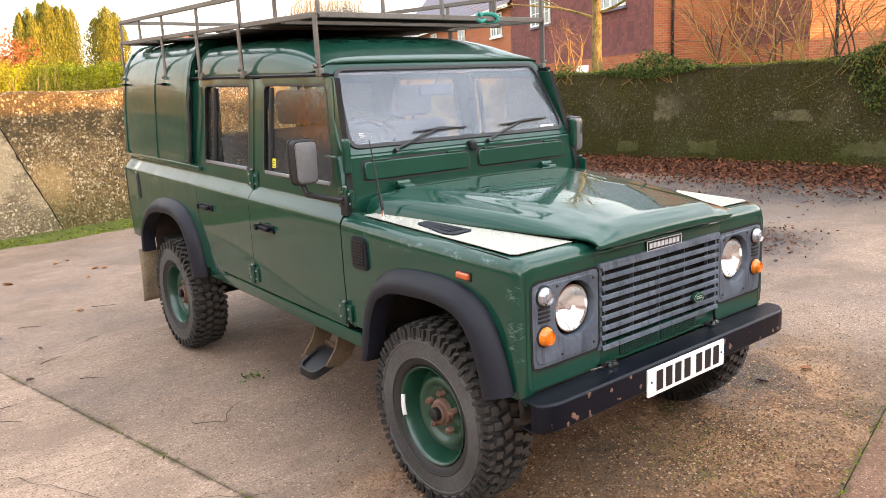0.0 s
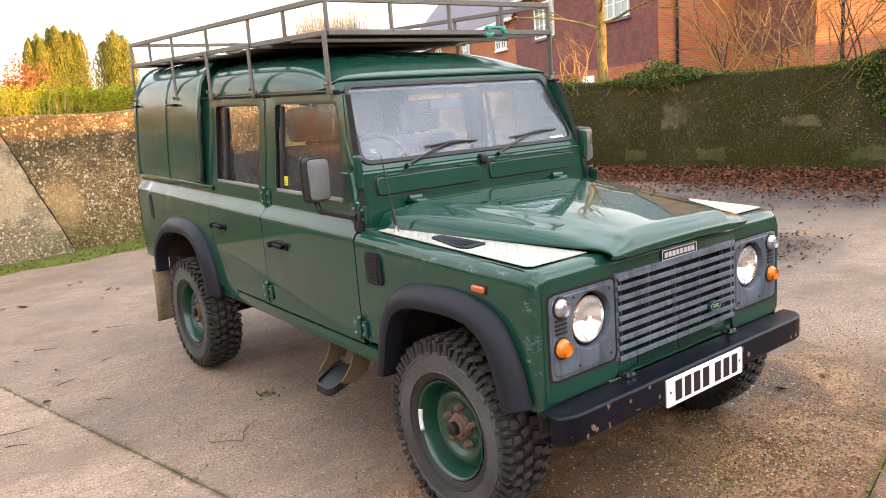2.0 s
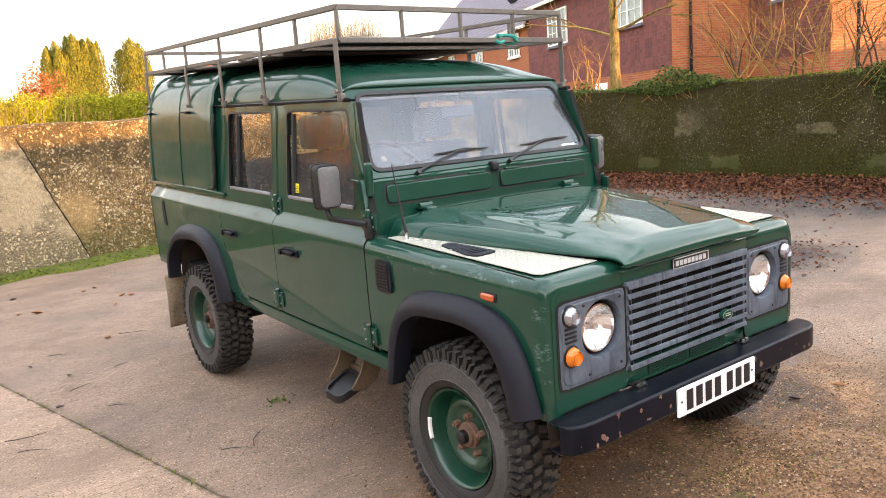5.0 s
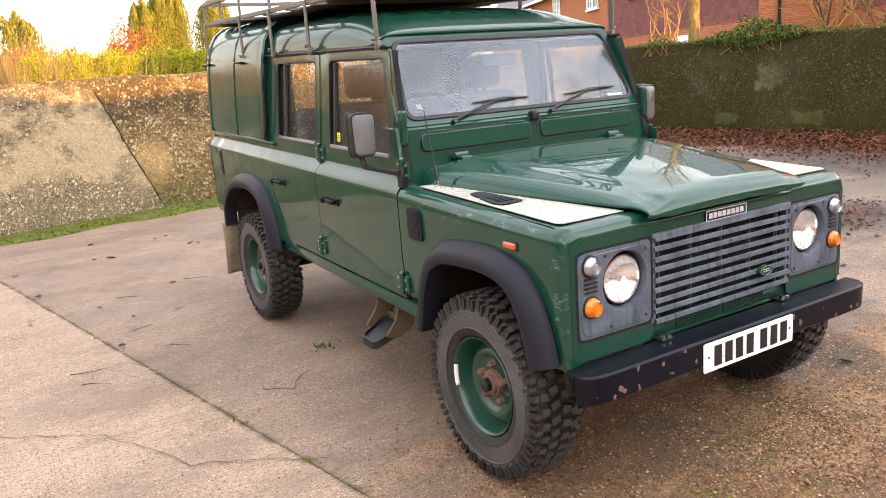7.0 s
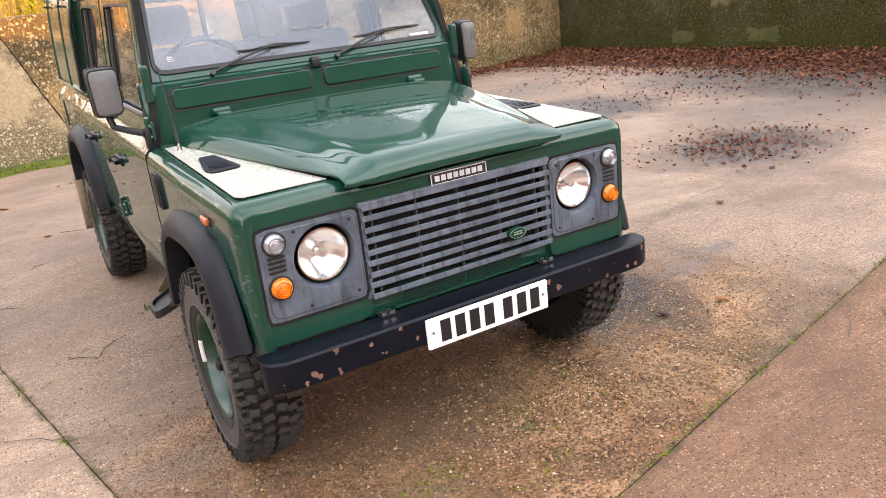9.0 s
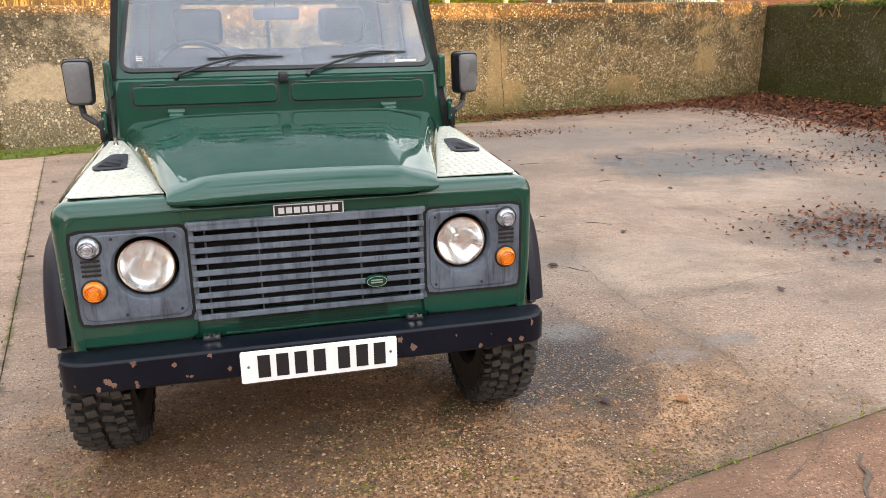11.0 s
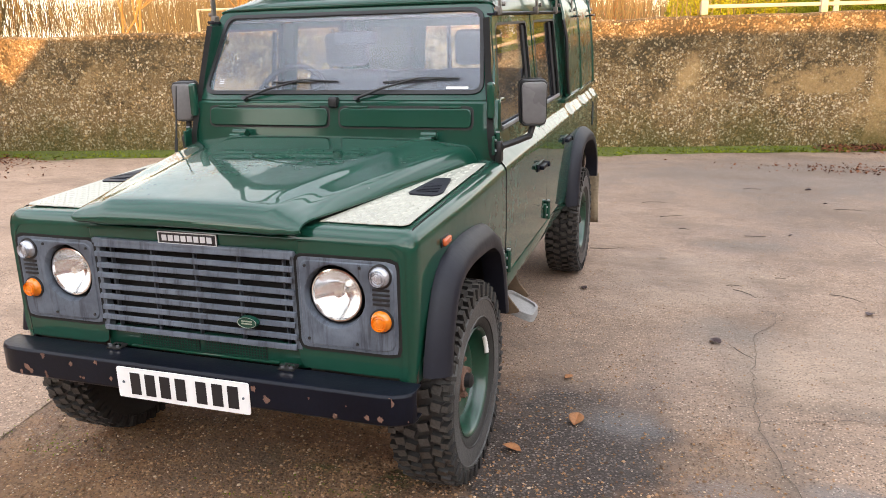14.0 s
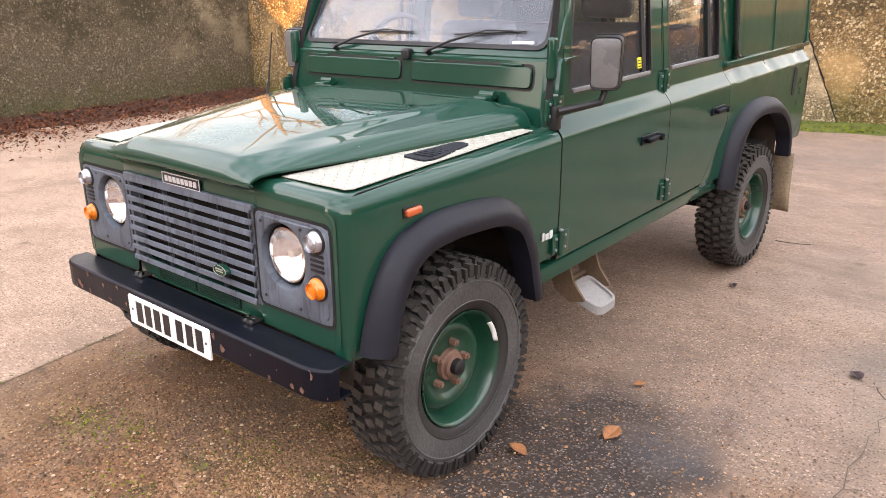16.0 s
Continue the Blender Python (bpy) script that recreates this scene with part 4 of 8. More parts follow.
for s in (-1, 1):
    DOORS[s, 0] = door(s, "front_door", 0.635, 1.575, (0.750, 0.835, 1.470, 1.470, 1.205, 1.668), True)
    DOORS[s, 1] = door(s, "rear_door", 1.580, 2.315, (1.640, 1.640, 2.262, 2.262, 1.205, 1.668), False)
    bm = bmesh.new()
    def at(u, v, d, s=s):
        return (s * (side_x(v) - 0.010 + d), u, v)
    prism(bm, [(1.352, 1.245), (1.398, 1.245), (1.398, 1.292), (1.352, 1.292)], at, 0.0015)
    for k in range(3):
        prism(bm, [(1.357, 1.252 + 0.012 * k), (1.393 - 0.008 * k, 1.252 + 0.012 * k), (1.393 - 0.008 * k, 1.256 + 0.012 * k), (1.357, 1.256 + 0.012 * k)], lambda u, v, d: at(u, v, d + 0.0016), 0.0012, 1)
    part("sticker", bm, (M_YELLOW, M_INK), DOORS[s, 0], "yellow paper sticker inside the window", smooth=False)

# cab corner panel between the rear door and the canopy
for s in (-1, 1):
    bm = bmesh.new()
    grid(bm, side_rows(s, span(2.320, 2.46, 0.06), z_levels(1.19, 1.70)))
    inward(part("cab_corner", bm, M_PAINT, car), s, 0.02)

# front wings
WING_TOP = 1.078


def wing_top(y):
    return WING_TOP + 0.022 * max(0, min(1, (y + 0.4) / 1.0))


def bonnet_edge(y):
    f = max(0, min(1, (y + 0.47) / 1.05))
    return 0.425 + 0.262 * f


def rect_ring(u0, u1, v0, v1, r, cx, cz, n=72):
    """Points of a rounded rectangle seen at even angles from (cx, cz)."""
    out = []
    for k in range(n):
        a = 2 * math.pi * k / n
        dx, dz = math.cos(a), math.sin(a)
        t = min(((u1 if dx > 0 else u0) - cx) / dx if abs(dx) > 1e-6 else 9, ((v1 if dz > 0 else v0) - cz) / dz if abs(dz) > 1e-6 else 9)
        u, v = cx + dx * t, cz + dz * t
        qx, qz = min(max(u, u0 + r), u1 - r), min(max(v, v0 + r), v1 - r)
        d = math.hypot(u - qx, v - qz)
        if d > r:
            u, v = qx + (u - qx) * r / d, qz + (v - qz) * r / d
        out.append((u, v))
    return out


for s in (-1, 1):
    bm = bmesh.new()
    rows = []
    ys = [-0.470, -0.467, -0.458, -0.445, -0.425, -0.40] + span(-0.37, 0.63, 0.025)
    for y in ys:
        k = max(0, (-0.425 - y) / 0.045)                      # rounding to the front face
        inset = 0.045 * (1 - math.sqrt(max(0, 1 - k * k)))
        xo, zt = 0.792 + 0.024 * max(0, min(1, (y + 0.47) / 0.6)) ** 0.6 - inset, wing_top(y) - inset
        r = 0.055
        pts = [(s * (xo - 0.012 + 0.012 * min(1, (z - 0.50) / 0.3)), y, z) for z in span(0.53, zt - r, 0.025)]
        for a in (15, 30, 45, 60, 75, 90):
            pts.append((s * (xo - r + r * math.cos(radians(a))), y, zt - r + r * math.sin(radians(a))))
        xi = bonnet_edge(y) - 0.05
        pts += [(s * (xo - r + (xi - xo + r) * f), y, zt + 0.004 * f) for f in (0.25, 0.5, 0.75, 1)]
        rows.append(pts)
    n_side = min(len(r) for r in rows)
    rows = [r[len(r) - n_side:] if len(r) > n_side else r for r in rows]

    def arch_gap(c):
        return in_arch(FRONT_ARCH, c.y, c.z, -0.07) and abs(c.x) > 0.7
    vs = grid(bm, rows, skip=arch_gap)
    bmesh.ops.delete(bm, geom=[v for v in bm.verts if not v.link_faces], context="VERTS")
    wing = part("front_wing", bm, M_PAINT, car, "green front wing with scuffed corner")
    inward(wing, s, 0.012)
    flare(s, FRONT_ARCH, 0.808, wing, "dark grey plastic wheel-arch trim")
    # front face of the wing
    bm = bmesh.new()
    rows = [[(s * u, -0.4685, v) for u, v in rect_ring(0.385, 0.768, 0.605, 1.036, 0.035, 0.527, 0.862)]]
    rows.append([(s * (0.527 + 0.112 * math.cos(2 * math.pi * k / 72)), -0.4685, 0.862 + 0.112 * math.sin(2 * math.pi * k / 72)) for k in range(72)])
    rows.append([(x, -0.42, z) for x, _, z in rows[1]])
    grid(bm, rows, closed=True)
    part("wing_front", bm, M_PAINT, wing)
    # tread plate on the wing top with its rows of raised dashes
    bm = bmesh.new()
    outline = [(bonnet_edge(-0.40) + 0.012, -0.40), (0.735, -0.40), (0.752, -0.38), (0.752, 0.53), (0.70, 0.53)]
    outline += [(bonnet_edge(y) + 0.012, y) for y in (0.3, 0.1, -0.1, -0.25)]
    def top(u, v, d, s=s):
        return (s * u, v, wing_top(v) + 0.0055 + d)
    prism(bm, outline, top, 0.003)
    plate = part("tread_plate", bm, M_ALU, wing, "bare aluminium tread plate")
    bm = bmesh.new()
    step = 0.030
    for i in range(12):
        for j in range(31):
            cx, cy = 0.46 + i * 0.026, -0.385 + j * step
            if not (bonnet_edge(cy) + 0.03 < cx < 0.738):
                continue
            a = radians(45 if (i + j) % 2 else -45)
            dx, dy = 0.0135 * math.cos(a), 0.0135 * math.sin(a)
            px, py = -dy * 0.30, dx * 0.30
            q = [(cx - dx, cy - dy), (cx + px, cy + py), (cx + dx, cy + dy), (cx - px, cy - py)]
            base = [bm.verts.new(top(u, v, 0.003)) for u, v in q]
            tip = bm.verts.new(top(cx, cy, 0.0078))
            for k in range(4):
                bm.faces.new((base[k], base[(k + 1) % 4], tip))
    tagged(part("tread_pattern", bm, M_ALU, plate, "raised dashes of the tread plate", smooth=False), kind="stuff")
    # heater or air intake grille let into the plate
    bm = bmesh.new()
    prism(bm, rounded([(0.612, -0.030), (0.722, -0.045), (0.737, 0.005), (0.700, 0.222), (0.640, 0.222)], 0.02), lambda u, v, d: top(u, v, 0.003 + d), 0.006)
    intake = part("air_intake", bm, M_FLARE, wing, "black plastic air intake")
    for k in range(9):
        bm = bmesh.new()
        yk = 0.0 + 0.024 * k
        box(bm, (s * (0.638 + 0.001 * k), yk, wing_top(0.1) + 0.0125), (s * (0.718 - 0.0035 * k), yk + 0.007, wing_top(0.1) + 0.0155))
        part("louvre", bm, M_FLARE, intake)
    # side repeater lamp
    bm = bmesh.new()
    box(bm, (s * 0.803, -0.236, 0.968), (s * 0.810, -0.156, 1.002), 0.003)
    rep = part("side_repeater", bm, M_RUBBER, wing, "orange side repeater lamp")
    bm = bmesh.new()
    box(bm, (s * 0.806, -0.230, 0.972), (s * 0.824, -0.162, 0.998), 0.008, 3)
    part("lens", bm, M_RED_LENS, rep, "orange lens")
    # closing panel behind the door line
    bm = bmesh.new()
    box(bm, (s * 0.72, 0.60, 0.58), (s * 0.795, 0.628, 1.085), 0.01)
    part("wing_rear", bm, M_PAINT, wing)
    # dark wheel housings
    for yc, arch in ((0.02, FRONT_ARCH), (2.83, REAR_ARCH)):
        bm = bmesh.new()
        rows = []
        for k in range(15):
            a = math.pi * k / 14
            rows.append([(s * 0.79, yc + 0.47 * math.cos(a), 0.50 + 0.47 * math.sin(a)), (s * 0.42, yc + 0.47 * math.cos(a), 0.50 + 0.47 * math.sin(a))])
        grid(bm, rows)
        prism(bm, [(r[1][1], r[1][2]) for r in rows], lambda u, v, d, s=s: (s * (0.42 - d), u, v), 0.01)
        part("wheel_housing", bm, M_ARCH, car, "black muddy wheel housing")
# side vent, on the driver's wing only
bm = bmesh.new()
prism(bm, rounded([(0.418, 0.885), (0.540, 0.885), (0.540, 1.025), (0.430, 1.025)], 0.03), lambda u, v, d: (-0.815 - d, u, v), 0.012)
vent = part("side_vent", bm, M_FLARE, car, "black louvred side vent")
for k in range(9):
    bm = bmesh.new()
    box(bm, (-0.827, 0.440, 0.898 + 0.0135 * k), (-0.832, 0.522, 0.905 + 0.0135 * k))
    part("louvre", bm, M_RUBBER, vent)
# small silver model badge on the passenger's wing: plain strokes
bm = bmesh.new()
for a, b, z0, z1 in ((0.515, 0.530, 0.690, 0.722), (0.538, 0.560, 0.690, 0.714), (0.566, 0.588, 0.688, 0.720)):
    box(bm, (0.8155, a, z0), (0.8195, b, z1), 0.001)
part("model_badge", bm, M_SILVER, car, "small silver model badge")

# bonnet: a raised middle panel between two converging creases, sloping outer strips, steep flanks and a rolled front lip
def curve_at(v, pts):
    for (a, p), (b, q) in zip(pts, pts[1:]):
        if v <= b:
            return p + (q - p) * max(0, min(1, (v - a) / (b - a)))
    return pts[-1][1]


bm = bmesh.new()
rows = []
for y in [-0.508, -0.506, -0.500, -0.488, -0.470, -0.450, -0.430, -0.41, -0.37] + span(-0.32, 0.52, 0.07) + [0.56, 0.585, 0.60]:
    e = bonnet_edge(y) + 0.012
    k = max(0, min(1, (-0.415 - y) / 0.093))
    roll = math.sqrt(max(0, 1 - k * k))
    mid_z = curve_at(y, ((-0.42, 1.142), (-0.2, 1.164), (0.0, 1.179), (0.3, 1.194), (0.6, 1.203)))
    out_z = curve_at(y, ((-0.42, 1.113), (-0.25, 1.132), (-0.05, 1.148), (0.15, 1.157), (0.35, 1.164), (0.6, 1.172)))
    low_z = 1.098 - 0.022 * (1 - roll)
    mid_z, out_z = 1.074 + (mid_z - 1.074) * roll, 1.071 + (out_z - 1.071) * roll
    tail = max(0, (y - 0.52) / 0.08) ** 2 * 0.012
    step = 0.013 * max(0, min(1, (y + 0.46) / 0.35)) * (1 - 0.6 * max(0, (y - 0.3) / 0.3))
    ci, co = 0.276 + 0.193 * (y + 0.43), e - 0.040
    inner = mid_z - 0.005 - step
    half = [(0, mid_z), (ci * 0.5, mid_z - 0.001), (ci - 0.022, mid_z - 0.004), (ci, mid_z - 0.005), (ci + 0.040, inner), (ci + 0.055, inner - 0.002),
            (ci + (co - ci) * 0.65, inner + (out_z - inner) * 0.60), (co - 0.012, out_z + 0.003), (co, out_z - 0.001)]
    half += [(e - 0.020, out_z - 0.30 * (out_z - low_z)), (e - 0.006, low_z + 0.30 * (out_z - low_z)), (e, low_z + 0.004), (e - 0.003, low_z - 0.004)]
    half = [(x, z - tail) for x, z in half]
    rows.append([(-x, y, z) for x, z in half[::-1]] + [(x, y, z) for x, z in half[1:]])
rows.insert(0, [(x, y + 0.014, z - 0.008) for x, y, z in rows[0]])
grid(bm, rows)
bonnet = part("bonnet", bm, M_PAINT, car, "glossy green bonnet")
solid(bonnet, 0.012, 0)
sub = bonnet.modifiers.new("smooth", "SUBSURF")
sub.levels = sub.render_levels = 1
for s in (-1, 1):
    bm = bmesh.new()
    box(bm, (s * 0.445, 0.560, 1.188), (s * 0.505, 0.66, 1.206), 0.008, 3)
    tube(bm, [(s * 0.440, 0.618, 1.206), (s * 0.510, 0.618, 1.206)], 0.016, 10)
    part("bonnet_hinge", bm, M_PAINT, bonnet)

for s in (-1, 1):
    # dark strip along the bonnet edge paints the shadow of its gap
    bm = bmesh.new()
    ys = span(-0.38, 0.58, 0.08)
    grid(bm, [[(s * (bonnet_edge(y) - 0.055), y, wing_top(y) + 0.010), (s * (bonnet_edge(y) + 0.010), y, wing_top(y) + 0.0095)] for y in ys])
    part("bonnet_seal", bm, M_DARK, car, "dark strip painting the shadow in the bonnet gap")
    bm = bmesh.new()
    tube(bm, [(s * 0.771, -0.452, 1.035), (s * 0.769, -0.43, 1.062), (s * 0.768, -0.38, wing_top(-0.38) - 0.004), (s * 0.768, 0.1, wing_top(0.1) - 0.0030), (s * 0.768, 0.62, wing_top(0.62) - 0.0025)], 0.0028, 6)
    part("wing_seam", bm, M_DARK, car)

# front panel: slam strip, grille, lower valance with mesh
bm = bmesh.new()
box(bm, (-0.415, -0.470, 0.995), (0.415, -0.40, 1.052), 0.012, 3)
slam = part("slam_panel", bm, M_PAINT, car)
bm = bmesh.new()
box(bm, (-0.115, -0.478, 1.000), (0.115, -0.472, 1.042), 0.002)
badge = part("nameplate", bm, M_INK, slam, "black nameplate with silver strokes")
bm = bmesh.new()
for x0, x1, z0, z1 in ((-0.115, 0.115, 1.0385, 1.042), (-0.115, 0.115, 1.000, 1.0035), (-0.115, -0.111, 1.0, 1.042), (0.111, 0.115, 1.0, 1.042)):
    box(bm, (x0, -0.4800, z0), (x1, -0.4785, z1))
part("nameplate_rim", bm, M_SILVER, badge)
for k in range(8):
    bm = bmesh.new()
    x = -0.099 + k * 0.0252
    box(bm, (x, -0.4800, 1.011), (x + 0.019, -0.4785, 1.031))
    part("stroke", bm, M_SILVER, badge)
# flat dark sheet: the shade behind the slats, put in as colour
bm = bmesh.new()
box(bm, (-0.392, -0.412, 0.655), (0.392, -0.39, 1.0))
part("radiator_shadow", bm, M_DARK, car, "dark sheet standing in for the shade behind the grille")
grille = None
for k in range(9):
    z = 0.985 - k * 0.0385
    bm = bmesh.new()
    prof = [(-0.479, z - 0.0120), (-0.484, z - 0.0085), (-0.482, z + 0.0055), (-0.476, z + 0.0085), (-0.473, z + 0.0065), (-0.475, z - 0.0075)]
    tilt = (0.004, -0.003, 0.002, -0.005, 0.003, -0.002, 0.005, -0.003, 0.002)[k]
    h = 0.384 + 0.004 * (k % 2)
    a = [bm.verts.new((-h, y, zz - h * tilt)) for y, zz in prof]
    b = [bm.verts.new((h, y, zz + h * tilt)) for y, zz in prof]
    bm.faces.new(a)
    bm.faces.new(b[::-1])
    for i in range(6):
        bm.faces.new((a[i], a[(i + 1) % 6], b[(i + 1) % 6], b[i]))
    ob = part("grille" if grille is None else "slat", bm, M_GREY, grille or car, "grey plastic slatted radiator grille" if grille is None else "", smooth=False)
    grille = grille or ob
for i, x in enumerate((-0.386, -0.34, -0.17, 0.0, 0.17, 0.34, 0.386)):
    bm = bmesh.new()
    w = 0.012 if abs(x) > 0.38 else 0.0028
    box(bm, (x - w, -0.470 if w > 0.01 else -0.456, 0.668), (x + w, -0.440, 0.995))
    part("grille_rib", bm, M_GREY, grille)
bm = bmesh.new()
box(bm, (-0.395, -0.482, 0.984), (0.395, -0.462, 1.003), 0.005)
part("grille_top_rail", bm, M_GREY, grille)
# oval emblem: plain green disc with a pale ring
bm = bmesh.new()
lathe(bm, [(-0.500, 0.0001), (-0.500, 0.036), (-0.490, 0.040), (-0.484, 0.040)], 32, "y")
lathe(bm, [(-0.5005, 0.033), (-0.5025, 0.0345), (-0.5005, 0.036)], 32, "y", 1)
for zz in (-0.006, 0.010):
    box(bm, (-0.020, -0.502, zz - 0.004), (0.020, -0.4995, zz + 0.004), mat=1)
bmesh.ops.transform(bm, matrix=Matrix.Translation((0.215, 0, 0.755)) @ Matrix.Diagonal((1, 1, 0.52, 1)), verts=bm.verts[:])
part("emblem", bm, (M_PAINT, M_EMBLEM), grille, "oval green emblem with a pale ring")
bm = bmesh.new()
box(bm, (-0.405, -0.455, 0.590), (0.405, -0.415, 0.672), 0.01, 2)
box(bm, (-0.300, -0.462, 0.598), (0.300, -0.450, 0.608), 0.004, 2)
valance = part("front_valance", bm, M_PAINT, car, "green valance with two mesh openings")
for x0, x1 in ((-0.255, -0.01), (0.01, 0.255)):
    # no hole is cut: a dark plate paints its shade behind the wires
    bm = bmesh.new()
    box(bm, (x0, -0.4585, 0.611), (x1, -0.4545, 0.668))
    mesh_open = part("mesh_opening", bm, M_DARK, valance, "dark plate for the shade behind the wire mesh")
    bm = bmesh.new()
    for k in range(22):
        x = x0 + (x1 - x0) * (k + 0.5) / 22
        box(bm, (x - 0.0017, -0.4605, 0.611), (x + 0.0017, -0.4588, 0.668))
    for k in range(6):
        z = 0.615 + k * 0.0098
        box(bm, (x0, -0.4605, z - 0.0015), (x1, -0.4588, z + 0.0015))
    part("wire_mesh", bm, M_PAINT_TOP, mesh_open, "green painted wire mesh", smooth=False)

# lamp panels, each with a round recess for the headlamp
for s in (-1, 1):
    hx, hz = 0.527, 0.862
    bm = bmesh.new()
    rows = []
    for (u0, u1, v0, v1, r), yy in (((0.395, 0.744, 0.680, 0.992, 0.02), -0.460), ((0.395, 0.744, 0.680, 0.992, 0.02), -0.468), ((0.399, 0.740, 0.684, 0.988, 0.02), -0.472),
                                    ((0.408, 0.731, 0.694, 0.979, 0.03), -0.472), ((0.411, 0.728, 0.697, 0.976, 0.03), -0.476)):
        rows.append([(s * u, yy, v) for u, v in rect_ring(u0, u1, v0, v1, r, hx, hz)])
    for rr, yy in ((0.110, -0.476), (0.106, -0.474), (0.100, -0.455), (0.098, -0.43)):
        rows.append([(s * (hx + rr * math.cos(2 * math.pi * k / 72)), yy, hz + rr * math.sin(2 * math.pi * k / 72)) for k in range(72)])
    grid(bm, rows, closed=True)
    panel = part("lamp_panel", bm, M_GREY, car, "grey plastic headlamp panel, weathered")
    bm = bmesh.new()
    ringplate(bm, rect_ring(0.389, 0.7505, 0.673, 0.9985, 0.026, hx, hz), rect_ring(0.402, 0.737, 0.687, 0.985, 0.02, hx, hz), lambda u, v, d: (s * u, -0.4690 - d, v), 0.0022)
    part("panel_gap", bm, M_DARK, panel, "dark seam round the panel")

    def lamp_part(profiles, name, mat, parent, label):
        bm = bmesh.new()
        for prof in profiles:
            lathe(bm, prof, 40, "y")
        bmesh.ops.transform(bm, matrix=Matrix.Translation((s * hx, 0, hz)) @ Matrix.Diagonal((0.955, 1, 0.955, 1)), verts=bm.verts[:])
        return part(name, bm, mat, parent, label)
    lamp = lamp_part([[(-0.455, 0.099), (-0.440, 0.096), (-0.385, 0.094), (-0.380, 0.0001)]], "headlamp", M_DARK, panel, "round headlamp with clear glass")
    lamp_part([[(-0.446, 0.094), (-0.458, 0.092), (-0.459, 0.087), (-0.450, 0.085)]], "rim", M_CHROME, lamp, "thin chrome rim")
    lamp_part([[(-0.395 - 0.057 * (r / 0.087) ** 2, max(r, 0.0001)) for r in (0, 0.012, 0.025, 0.04, 0.055, 0.068, 0.078, 0.087)], [(-0.446, 0.0001), (-0.445, 0.014), (-0.432, 0.016), (-0.400, 0.010)]], "reflector", M_REFLECT, lamp, "silvered reflector")
    lens = lamp_part([[(-0.480, 0.0001), (-0.479, 0.03), (-0.475, 0.06), (-0.467, 0.08), (-0.456, 0.0885)]], "lens", M_LENS, lamp, "clear domed glass")
    lens.visible_shadow = False
    for nm, zz, r, mat, lab in (("side_lamp", 0.942, 0.034, M_CLEAR_LENS, "small clear side lamp"), ("indicator", 0.798, 0.035, M_AMBER, "round amber indicator")):
        bm = bmesh.new()
        lathe(bm, [(-0.474, r + 0.006), (-0.480, r + 0.005), (-0.482, r - 0.002)], 28, "y")
        bmesh.ops.transform(bm, matrix=Matrix.Translation((s * 0.688, 0, zz)), verts=bm.verts[:])
        base = part(nm, bm, M_RUBBER, panel, lab)
        bm = bmesh.new()
        prof = [(-0.480, r)] + [(-0.480 - 0.026 * math.sin(a), r * math.cos(a) if a < 1.5 else 0.0001) for a in (0.2, 0.45, 0.7, 0.95, 1.2, 1.57)]
        lathe(bm, prof, 28, "y")
        for k in range(1, 4):
            lathe(bm, [(-0.499 - 0.001 * (3 - k) * 2, r * k / 4.6), (-0.5055, r * k / 4.6 + 0.002), (-0.499, r * k / 4.6 + 0.004)], 24, "y")
        bmesh.ops.transform(bm, matrix=Matrix.Translation((s * 0.688, 0, zz)), verts=bm.verts[:])
        part("lens", bm, mat, base)
    for k in range(4):
        bm = bmesh.new()
        box(bm, (s * 0.660, -0.4805, 0.848 + 0.0155 * k), (s * 0.718, -0.474, 0.856 + 0.0155 * k), 0.002)
        part("louvre", bm, M_RUBBER, panel)
    for sx, sz in ((0.43, 0.715), (0.43, 0.96), (0.62, 0.965), (0.60, 0.71)):
        bm = bmesh.new()
        lathe(bm, [(-0.475, 0.006), (-0.479, 0.005), (-0.479, 0.0001)], 8, "y")
        bmesh.ops.transform(bm, matrix=Matrix.Translation((s * sx, 0, sz)), verts=bm.verts[:])
        part("screw", bm, M_INK, panel)

# bumper: a deep box channel with curved-back ends
bm = bmesh.new()
rows = []
for x in [-0.812, -0.805, -0.787, -0.75, -0.71] + span(-0.62, 0.62, 0.155) + [0.71, 0.75, 0.787, 0.805, 0.812]:
    k = max(0, (abs(x) - 0.715) / 0.097)
    back = 0.058 * (1 - math.sqrt(max(0, 1 - min(1, k) ** 2)))
    yf = -0.582 + back
    rows.append([(x, -0.475, 0.498), (x, yf + 0.006, 0.498), (x, yf, 0.505), (x, yf, 0.592), (x, yf + 0.006, 0.598), (x, -0.475, 0.598)])
grid(bm, rows)
bumper = part("bumper", bm, M_BLACK, car, "black steel front bumper with chipped rusty spots")
solid(bumper, 0.006, 0)
bevelled(bumper, 0.003)
rng = random.Random(4)
for k in range(24):
    x = rng.choice((-1, 1)) * rng.uniform(0.27, 0.79)
    z, r = rng.choice((rng.uniform(0.508, 0.530), rng.uniform(0.525, 0.588))), rng.uniform(0.005, 0.017) * rng.uniform(0.6, 1.1)
    back = 0.058 * (1 - math.sqrt(max(0, 1 - min(1, max(0, (abs(x) - 0.70) / 0.097)) ** 2)))
    bm = bmesh.new()
    n = 13
    ring = [(r * rng.uniform(0.45, 1.2) * math.cos(2 * math.pi * i / n), r * rng.uniform(0.45, 1.3) * math.sin(2 * math.pi * i / n)) for i in range(n)]
    prism(bm, ring, lambda u, v, d: (x + u, -0.5856 + back - d, max(0.500, min(0.596, z + v))), 0.0008)
    part("rust_spot", bm, M_RUST, bumper, "flaked rusty spot", smooth=False)
# number plate: a white plate with plain dark bars
bm = bmesh.new()
